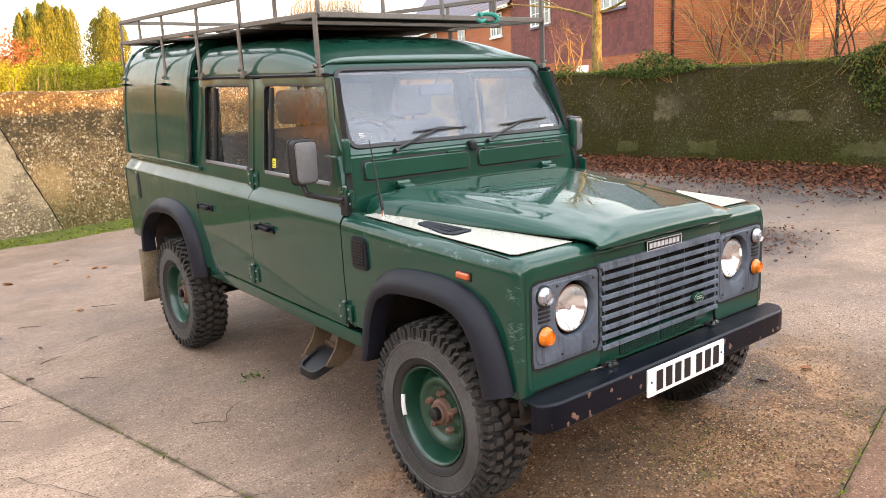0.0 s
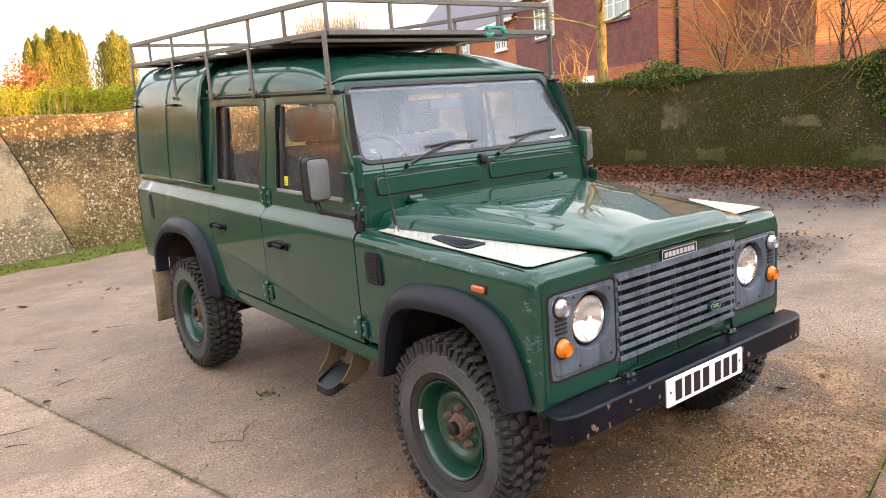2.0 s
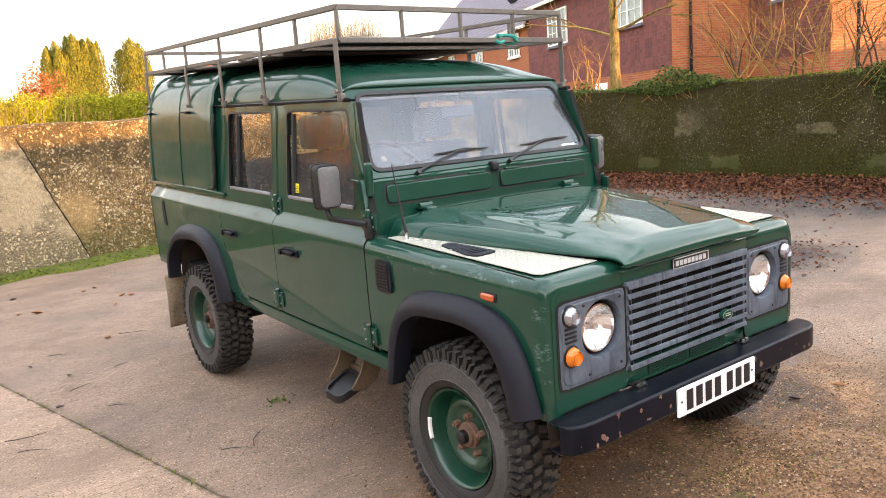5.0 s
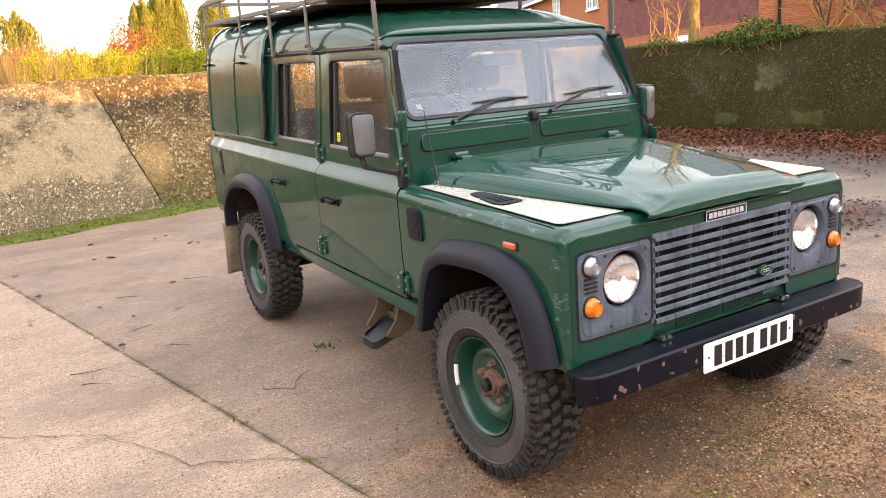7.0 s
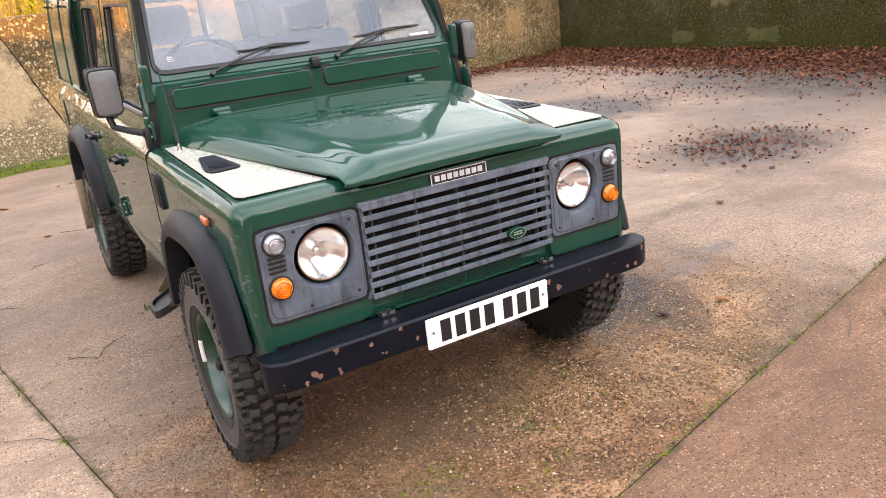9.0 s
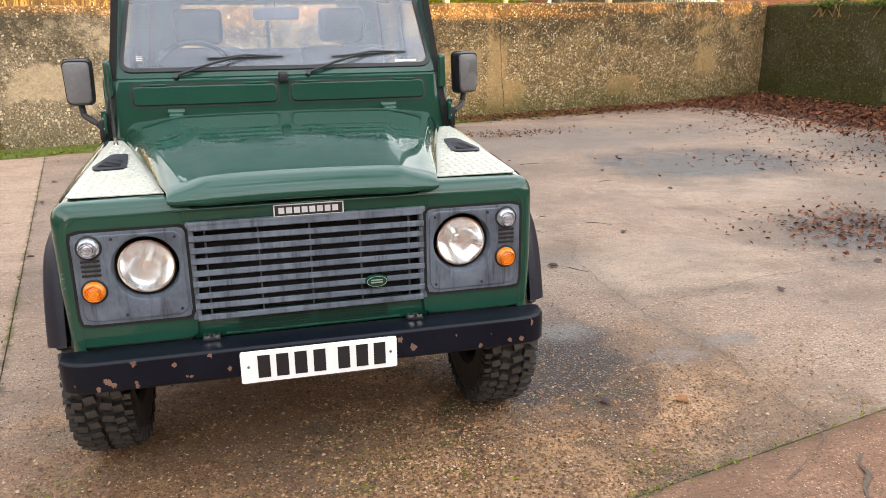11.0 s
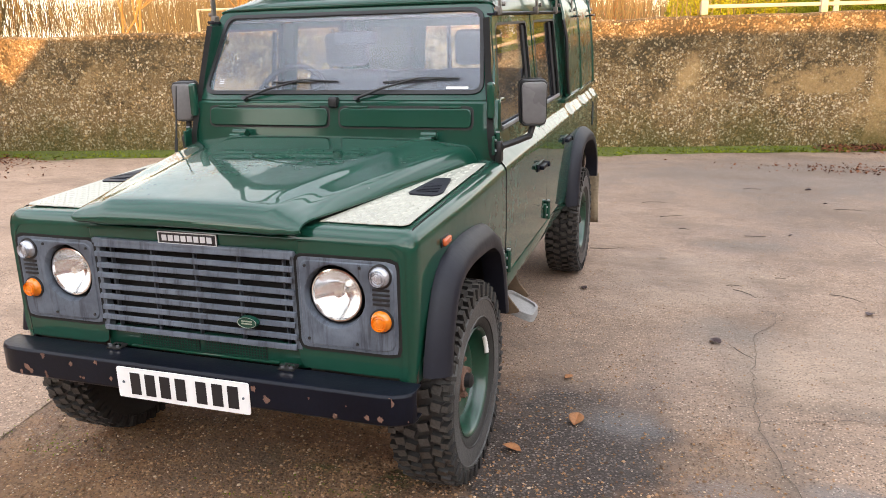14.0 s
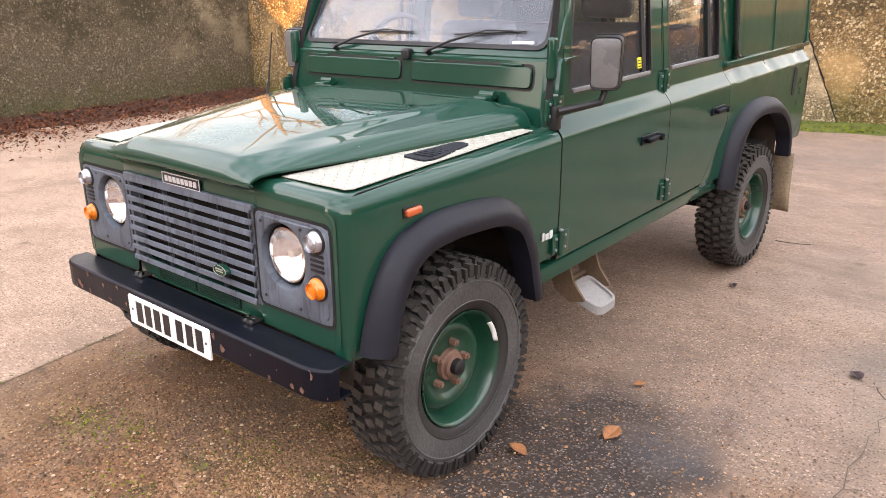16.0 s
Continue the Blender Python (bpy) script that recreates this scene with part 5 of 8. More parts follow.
prism(bm, rounded([(-0.26, 0.476), (0.26, 0.476), (0.26, 0.587), (-0.26, 0.587)], 0.008), lambda u, v, d: (u, -0.587 - d, v), 0.005)
plate = part("number_plate", bm, M_WHITE, car, "white number plate with plain dark bars")
for x in (-0.185, -0.125, -0.065, -0.003, 0.078, 0.140, 0.200):
    bm = bmesh.new()
    box(bm, (x - 0.020, -0.5938, 0.492), (x + 0.020, -0.5924, 0.571))
    part("bar", bm, M_INK, plate)
for x in (-0.235, 0.238):
    bm = bmesh.new()
    lathe(bm, [(-0.592, 0.005), (-0.5945, 0.004), (-0.5945, 0.0001)], 8, "y")
    bmesh.ops.transform(bm, matrix=Matrix.Translation((x, 0, 0.533)), verts=bm.verts[:])
    part("screw", bm, M_GREY, plate)
# chassis horns, towing ears and bolts above the bumper
for s in (-1, 1):
    bm = bmesh.new()
    box(bm, (s * 0.33, -0.49, 0.45), (s * 0.41, 3.5, 0.545), 0.006)
    part("chassis_rail", bm, M_DARK, car)
    bm = bmesh.new()
    box(bm, (s * 0.318, -0.505, 0.600), (s * 0.375, -0.455, 0.608), 0.003)
    lugs = part("bumper_bracket", bm, M_DARK, car, "rusty bracket with bright bolts")
    for dx in (0.332, 0.362):
        bm = bmesh.new()
        lathe(bm, [(0.0, 0.011), (0.011, 0.011), (0.013, 0.0001)], 6)
        bmesh.ops.transform(bm, matrix=Matrix.Translation((s * dx, -0.492, 0.607)) @ pose(0, 0, 0, 0, -90, 0), verts=bm.verts[:])
        part("bolt", bm, M_CHROME, lugs)
    bm = bmesh.new()
    tube(bm, [(s * 0.50, -0.45, 0.47), (s * 0.56, -0.1, 0.40)], 0.03, 8)
    part("steering_damper", bm, M_DARK, car)
for y in (0.0, 2.794):
    bm = bmesh.new()
    tube(bm, [(-0.66, y, 0.385), (0.66, y, 0.385)], 0.055, 12)
    lathe(bm, [(-0.30, 0.06), (-0.24, 0.13), (-0.16, 0.16), (-0.08, 0.13), (-0.02, 0.06)], 20)
    for v in bm.verts:
        if v.co.y < 0.3 and y and abs(v.co.x + 0.16) < 0.15 and abs(v.co.y) < 0.2:
            v.co += Vector((0, y, 0.385))
        elif not y and abs(v.co.x + 0.16) < 0.15 and v.co.z < 0.2 and abs(v.co.z) < 0.17:
            v.co += Vector((0, 0, 0.385))
    part("axle", bm, M_DARK, car, raked=False)
bm = bmesh.new()
box(bm, (-0.74, 0.30, 0.56), (0.74, 3.66, 0.60))
part("floor_pan", bm, M_DARK, car)
bm = bmesh.new()
box(bm, (-0.40, -0.36, 0.60), (0.40, 0.5, 0.98), 0.02)
part("engine", bm, M_DARK, car)

# bulkhead with its two vent flaps, screen frame, glass and wipers
def bulk_y(z):
    return 0.674 - (1.345 - z) * 0.12 if z < 1.345 else 0.674 + (z - 1.345) * 0.52


bm = bmesh.new()
rows = []
for x in [-0.772, -0.765, -0.745] + span(-0.70, 0.70, 0.1) + [0.745, 0.765, 0.772]:
    k = max(0, (abs(x) - 0.735) / 0.037)
    dy = 0.03 * (1 - math.sqrt(max(0, 1 - min(1, k) ** 2)))
    rows.append([(x, 0.80, 1.08), (x, bulk_y(1.08) + dy, 1.08), (x, bulk_y(1.20) + dy, 1.20), (x, bulk_y(1.335) + dy, 1.335), (x, bulk_y(1.345) + dy + 0.01, 1.345), (x, 0.80, 1.345)])
grid(bm, rows)
bulk = part("bulkhead", bm, M_PAINT_TOP, car, "green bulkhead with two vent flaps")
solid(bulk, 0.01, 0)
for s in (-1, 1):
    def on_bulk(u, v, d, s=s):
        return (s * u, bulk_y(v) - d, v)
    ol = rounded([(0.021, 1.224), (0.666, 1.224), (0.666, 1.326), (0.021, 1.326)], 0.03)
    il = rounded([(0.031, 1.234), (0.656, 1.234), (0.656, 1.316), (0.031, 1.316)], 0.026)
    bm = bmesh.new()
    prism(bm, ol, on_bulk, 0.006)
    seal = part("vent_seal", bm, M_RUBBER, bulk)
    bm = bmesh.new()
    prism(bm, il, lambda u, v, d: on_bulk(u, v, d + 0.006), 0.010)
    flap = part("vent_flap", bm, M_PAINT_TOP, bulk, "closed green ventilator flap")
    bevelled(flap, 0.006, 3)
    for x in (0.12, 0.56):
        bm = bmesh.new()
        box(bm, (s * (x - 0.05), bulk_y(1.315) - 0.017, 1.317), (s * (x + 0.05), bulk_y(1.315) + 0.004, 1.326), 0.003)
        part("flap_hinge", bm, M_PAINT, flap)


def on_screen(u, v, d):
    """A place on the sloping screen: u across, v up it from its foot, d outwards."""
    return (u, bulk_y(1.345) + 0.004 + v * 0.461 - d * 0.887, 1.345 + v * 0.887 + d * 0.461)


bm = bmesh.new()
fo = rounded([(-0.757, 0.0), (0.757, 0.0), (0.698, 0.472), (-0.698, 0.472)], 0.06, 6)
fi = rounded([(-0.700, 0.036), (0.700, 0.036), (0.652, 0.432), (-0.652, 0.432)], 0.06, 6)
ringplate(bm, fo, fi, lambda u, v, d: on_screen(u, v, d - 0.03), 0.034)
screen = part("windscreen_frame", bm, M_PAINT, car, "green windscreen frame")
bevelled(screen, 0.008, 3)
bm = bmesh.new()
si = rounded([(-0.688, 0.048), (0.688, 0.048), (0.640, 0.420), (-0.640, 0.420)], 0.05, 6)
ringplate(bm, rounded([(-0.704, 0.030), (0.704, 0.030), (0.656, 0.437), (-0.656, 0.437)], 0.06, 6), si, on_screen, 0.012)
part("seal", bm, M_RUBBER, screen, "black rubber screen seal")
bm = bmesh.new()
prism(bm, rounded([(-0.694, 0.042), (0.694, 0.042), (0.646, 0.426), (-0.646, 0.426)], 0.05, 6), on_screen, 0.005)
pane = part("windscreen", bm, M_GLASS_FRONT, screen, "clear windscreen reflecting the sky")
pane.visible_shadow = False
bm = bmesh.new()
prism(bm, [(0.53, 0.055), (0.63, 0.055), (0.63, 0.066), (0.53, 0.066)], lambda u, v, d: on_screen(u, v, 0.0055 + d), 0.001)
part("label_strip", bm, M_WHITE, screen, "white paper strip")
bm = bmesh.new()
for i in range(2):
    for j in range(3):
        prism(bm, [(-0.63 + i * 0.014, 0.085 + j * 0.009), (-0.619 + i * 0.014, 0.085 + j * 0.009), (-0.619 + i * 0.014, 0.088 + j * 0.009), (-0.63 + i * 0.014, 0.088 + j * 0.009)], lambda u, v, d: on_screen(u, v, 0.0055 + d), 0.0008)
part("vin_marks", bm, M_SILVER, screen, "small etched marks")
bm = bmesh.new()
box(bm, (-0.022, bulk_y(1.34) - 0.030, 1.318), (0.022, bulk_y(1.34) + 0.01, 1.365), 0.010, 3)
part("washer_jet", bm, M_RUBBER, bulk, "black washer jet")
for x0, x1, x2, v1, v2 in ((-0.46, -0.33, 0.005, 0.088, 0.092), (0.12, 0.23, 0.585, 0.086, 0.104)):
    xm = (x1 + x2) / 2
    bm = bmesh.new()
    a, b = Vector(on_screen(x0, 0.008, 0.022)), Vector(on_screen(xm, (v1 + v2) / 2 + 0.004, 0.030))
    tube(bm, [a, a + (b - a) * 0.4 + Vector((0, -0.008, 0.006)), b], [0.0075, 0.006, 0.004], 8)
    tube(bm, [on_screen(x0 - 0.006, 0.004, 0.0), on_screen(x0 - 0.006, 0.004, 0.030)], 0.011, 10)
    wiper = part("wiper", bm, M_INK, screen, "black windscreen wiper")
    bm = bmesh.new()
    tube(bm, [on_screen(x1, v1, 0.012), on_screen(xm, (v1 + v2) / 2, 0.010), on_screen(x2, v2, 0.012)], 0.0042, 6)
    tube(bm, [on_screen(x1 + 0.06, v1, 0.014), on_screen(xm, (v1 + v2) / 2 + 0.004, 0.028), on_screen(x2 - 0.06, v2, 0.014)], 0.0038, 6)
    part("blade", bm, M_INK, wiper)
# screen pillar brackets
for s in (-1, 1):
    bm = bmesh.new()
    box(bm, (s * 0.728, 0.635, 1.275), (s * 0.760, 0.675, 1.43), 0.012, 3)
    part("screen_bracket", bm, M_PAINT, screen)

# cab roof
def roof_section(h, zg=Z_GUT):
    half = [(0.0, 1.0), (0.25, 0.99), (0.42, 0.965), (0.53, 0.92), (0.60, 0.84), (0.645, 0.70), (0.672, 0.50), (0.686, 0.28), (0.692, 0.10), (0.694, 0.0)]
    return [(-x, zg + h * f) for x, f in half[::-1]] + [(x, zg + h * f) for x, f in half[1:]]


bm = bmesh.new()
rows = []
for y, h, zg in ((0.893, 0.004, 1.752), (0.880, 0.012, 1.750), (0.880, 0.026, 1.746), (0.90, 0.046, 1.738), (0.95, 0.078, 1.722), (1.03, 0.120, 1.708), (1.15, 0.160, 1.705), (1.30, 0.190, 1.705), (1.5, 0.208, 1.705), (2.0, 0.215, 1.705), (2.44, 0.213, 1.705)):
    rows.append([(x, y, z) for x, z in roof_section(h, zg)])
grid(bm, rows)
roof = part("roof", bm, M_PAINT_TOP, car, "green pressed steel roof")
solid(roof, 0.01, 0)
sub = roof.modifiers.new("smooth", "SUBSURF")
sub.levels = sub.render_levels = 1
for s in (-1, 1):
    bm = bmesh.new()
    prof = [(0.690, 0.0), (0.722, 0.0), (0.726, 0.010), (0.720, 0.016), (0.712, 0.008), (0.690, 0.010)]
    rows = [[(s * x, y, Z_GUT - 0.006 + z) for x, z in prof] for y in (0.80, 2.47)]
    vs = grid(bm, rows, closed=True)
    bm.faces.new(vs[0])
    bm.faces.new(vs[1][::-1])
    part("roof_gutter", bm, M_BLACK, roof, "dark roof gutter")

# canopy over the load bed
def can_section(grow=0.0, zb=1.165):
    pts = [(0.776, zb), (0.770, 1.30), (0.760, 1.45), (0.748, 1.60), (0.735, 1.70), (0.710, 1.80), (0.665, 1.875), (0.60, 1.925), (0.50, 1.955), (0.30, 1.972), (0.0, 1.978)]
    out = []
    for x, z in pts:
        nx, nz = (1, 0) if z < 1.7 else (max(0, 1 - (z - 1.7) / 0.25) if z < 1.95 else 0, 1)
        k = math.hypot(nx, nz) or 1
        out.append((x + grow * nx / k, z + grow * nz / k))
    return [(-x, z) for x, z in out] + [(x, z) for x, z in out[::-1][1:]]


bm = bmesh.new()
grid(bm, [[(x, y, z) for x, z in can_section()] for y in span(2.49, 3.74, 0.2)])
can = part("canopy", bm, M_PAINT_TOP, car, "green sheet-metal canopy over the load bed")
solid(can, 0.008, 0)
sub = can.modifiers.new("smooth", "SUBSURF")
sub.levels = sub.render_levels = 1
for y, w, g in ((2.475, 0.035, 0.014), (3.06, 0.018, 0.010), (3.72, 0.030, 0.010)):
    bm = bmesh.new()
    rows = [[(x, yy, z) for x, z in can_section(gg)] for yy, gg in ((y - w, 0.0), (y - w * 0.7, g), (y + w * 0.7, g), (y + w, 0.0))]
    grid(bm, rows)
    part("rib", bm, M_PAINT_TOP, can)
sec = can_section()
for y in (2.465, 3.735):
    bm = bmesh.new()
    ringplate(bm, sec, [(x * 0.84, 1.58 + (z - 1.58) * 0.80) for x, z in sec], lambda u, v, d: (u, y + d, v), 0.008)
    part("end_frame", bm, M_PAINT, can)
bm = bmesh.new()
bm.faces.new([bm.verts.new((x * 0.85, 3.738, 1.58 + (z - 1.58) * 0.81)) for x, z in sec])
rear_pane = part("rear_window", bm, M_GLASS_SIDE, can, "clear rear window of the canopy", smooth=False)
rear_pane.visible_shadow = False
for s in (-1, 1):
    bm = bmesh.new()
    box(bm, (s * 0.762, 2.30, 1.158), (s * 0.792, 3.74, 1.185), 0.006)
    part("canopy_rail", bm, M_PAINT, can)
    bm = bmesh.new()
    tube(bm, [(s * 0.750, 2.405, 1.66), (s * 0.775, 2.40, 1.55), (s * 0.785, 2.41, 1.30), (s * 0.79, 2.44, 1.21), (s * 0.785, 2.50, 1.195)], 0.011, 8)
    part("hose", bm, M_RUBBER, can, "black rubber hose")
    for y in (2.90, 3.70):
        bm = bmesh.new()
        box(bm, (s * 0.745, y - 0.075, 1.672), (s * 0.772, y + 0.075, 1.684), 0.003)
        part("rack_rail", bm, M_BLACK, can)

# roof rack
rack = thing("roof_rack", "", "")
for k in ("label", "category"):
    if k in rack:
        del rack[k]
rack.parent = car
rack["label"] = "grey steel roof rack with a boarded floor"
RX, RY0, RY1, RZ0, RZ1 = 0.715, 0.855, 3.72, 1.972, 2.118


def bar(a, b, w=0.028, t=0.012, up=(0, 0, 1), parent=rack, name="rail"):
    a, b = Vector(a), Vector(b)
    d = (b - a).normalized()
    q = Vector(up)
    sx = d.cross(q).normalized()
    q = sx.cross(d)
    m = Matrix(((sx.x, d.x, q.x, 0), (sx.y, d.y, q.y, 0), (sx.z, d.z, q.z, 0), (0, 0, 0, 1)))
    m.translation = (a + b) / 2
    bm = bmesh.new()
    box(bm, (-t / 2, -(b - a).length / 2, -w / 2), (t / 2, (b - a).length / 2, w / 2), 0.0025, 1, m)
    return part(name, bm, M_STEEL, parent, smooth=False)


for z in (RZ0, RZ1):
    for s in (-1, 1):
        bar((s * RX, RY0, z), (s * RX, RY1, z), 0.026, 0.022)
    bar((-RX, RY0, z), (RX, RY0, z), 0.026, 0.022)
    bar((-RX, RY1, z), (RX, RY1, z), 0.026, 0.022)
for s in (-1, 1):
    for y in (RY0, 1.27, 1.68, 2.27, 2.86, 3.31, RY1):
        bar((s * RX, y, RZ0), (s * RX, y, RZ1), 0.024, 0.014, (0, 1, 0), name="upright")
    for y, zf in ((RY0 + 0.01, 1.715), (1.68, 1.715), (2.27, 1.715), (2.86, 1.69), (RY1, 1.69)):
        leg = bar((s * (RX + 0.014), y, zf), (s * (RX + 0.014), y, RZ0 + 0.01), 0.034, 0.010, (0, 1, 0), name="leg")
        bm = bmesh.new()
        box(bm, (s * (RX - 0.004), y - 0.020, zf - 0.018), (s * (RX + 0.022), y + 0.020, zf + 0.022), 0.004)
        tube(bm, [(s * (RX + 0.026), y, zf + 0.03), (s * (RX + 0.040), y, zf + 0.03)], 0.010, 8)
        part("clamp", bm, M_STEEL, leg, "rusty gutter clamp")
for x in (-0.36, 0.0, 0.36):
    bar((x, RY0, RZ1 if False else RZ0), (x, RY0, RZ1), 0.022, 0.014, (0, 1, 0), name="upright")
for y in span(1.2, 3.6, 0.4):
    bar((-RX, y, RZ0 - 0.012), (RX, y, RZ0 - 0.012), 0.02, 0.03, name="cross_bar")
bm = bmesh.new()
rows = [[(x, y, RZ0 + 0.012 - 0.045 * math.sin(math.pi * (y - 1.15) / 2.5) + 0.012 * math.cos(x * 2)) for x in span(-0.64, 0.64, 0.16)] for y in span(1.15, 3.65, 0.25)]
grid(bm, rows)
board = part("board", bm, M_BOARD, rack, "dark sagging plywood board")
solid(board, 0.012)
bm = bmesh.new()
rng = random.Random(8)
pts = [(0.30 + 0.07 * math.cos(t * 1.7), RY0 + 0.0 + 0.022 * math.sin(t * 3.1), RZ0 + 0.005 + 0.022 * math.cos(t * 2.3)) for t in (k * 0.33 for k in range(34))]
tube(bm, pts, 0.0085, 6)
part("rope", bm, M_TEAL, rack, "knotted green rope")

# door mirrors
for s in (-1, 1):
    bm = bmesh.new()
    out = rounded([(-0.056, -0.100), (0.056, -0.100), (0.061, 0.100), (-0.061, 0.100)], 0.028)
    rows = []
    for d, k in ((0.0, 0.97), (0.012, 1.0), (0.044, 0.985), (0.052, 0.95), (0.051, 0.905), (0.058, 0.86), (0.063, 0.60)):
        rows.append([(u * k, -d, v * k) for u, v in out])
    vs = grid(bm, rows, closed=True)
    bm.faces.new(vs[-1])
    bm.faces.ensure_lookup_table()
    for f in bm.faces[:4 * len(out)]:
        f.material_index = 1
    m = Matrix.Translation((s * 0.890, 0.81, 1.330)) @ pose(0, 0, 0, 0, 0, 21 if s > 0 else 2)
    bmesh.ops.transform(bm, matrix=m, verts=bm.verts[:])
    mir = part("door_mirror", bm, (M_MIRROR_BACK, M_RUBBER), car, "grey plastic door mirror on a black arm")
    bm = bmesh.new()
    ringplate(bm, [(u * 1.03, v * 1.03) for u, v in out], [(u * 0.93, v * 0.93) for u, v in out], lambda u, v, d: (u, d - 0.006, v), 0.014)
    bmesh.ops.transform(bm, matrix=m, verts=bm.verts[:])
    part("mirror_rim", bm, M_RUBBER, mir)
    bm = bmesh.new()
    prism(bm, [(u * 0.93, v * 0.93) for u, v in out], lambda u, v, d: (u, d, v), 0.003)
    bmesh.ops.transform(bm, matrix=m, verts=bm.verts[:])
    part("mirror_glass", bm, M_CHROME, mir)
    bm = bmesh.new()
    tube(bm, [(s * 0.785, 0.63, 1.14), (s * 0.80, 0.625, 1.165), (s * 0.845, 0.70, 1.175), (s * 0.885, 0.785, 1.185), (s * 0.895, 0.80, 1.23)], 0.014, 8)
    box(bm, (s * 0.775, 0.605, 1.095), (s * 0.800, 0.650, 1.185), 0.006)
    part("mirror_arm", bm, M_RUBBER, mir, "black mirror arm")

# aerial on the driver's wing
bm = bmesh.new()
tube(bm, [(-0.714, 0.44, 1.105), (-0.714, 0.44, 1.118), (-0.714, 0.44, 1.135)], [0.011, 0.008, 0.006], 12, mat=1)
tube(bm, [(-0.714, 0.44, 1.135), (-0.716, 0.455, 1.20)], 0.007, 8)
tube(bm, [(-0.716, 0.455, 1.20), (-0.720, 0.50, 1.43)], [0.0045, 0.003], 6)
part("aerial", bm, (M_RUBBER, M_CHROME), car, "short black rubber aerial")

# folding side steps
for s in (-1, 1):
    bm = bmesh.new()
    for y0 in (0.835, 1.055):
        prism(bm, rounded([(0.64, 0.53), (0.735, 0.53), (0.775, 0.41), (0.835, 0.335), (0.76, 0.318), (0.69, 0.36), (0.645, 0.44)], 0.015), lambda u, v, d, s=s, y0=y0: (s * u, y0 + d + 0.02 * (0.53 - v), v), 0.012)
    tube(bm, [(s * 0.70, 0.83, 0.375), (s * 0.70, 1.075, 0.375)], 0.013, 8)
    box(bm, (s * 0.64, 0.83, 0.505), (s * 0.73, 1.07, 0.53), 0.004)
    st = part("side_step", bm, M_MUD, car, "muddy folding side step")
    bm = bmesh.new()
    out = rounded([(0.73, 0.85), (0.89, 0.87), (0.89, 1.03), (0.73, 1.05)], 0.04)
    prism(bm, out, lambda u, v, d, s=s: (s * u, v, 0.350 - (u - 0.7) * 0.42 + d), 0.022)
    ringplate(bm, out, [(0.80 + (u - 0.80) * 0.88, 0.945 + (v - 0.945) * 0.88) for u, v in out], lambda u, v, d, s=s: (s * u, v, 0.373 - (u - 0.7) * 0.42 + d), 0.014)
    part("step_pad", bm, M_RUBBER if s < 0 else M_STEP, st, "black rubber tread pad" if s < 0 else "tread pad with its wet sheen painted as pale grey")
    # mud flaps behind the rear wheels
    bm = bmesh.new()
    rows = [[(s * x, 3.405 + 0.06 * (0.60 - z) + 0.012 * math.sin(x * 17 + z * 9), z) for x in span(0.53, 0.885, 0.0355)] for z in span(0.10, 0.50, 0.04)]
    grid(bm, rows)
    solid(part("mud_flap", bm, M_FLAP, car, "dusty brown rubber mud flap"), 0.012)


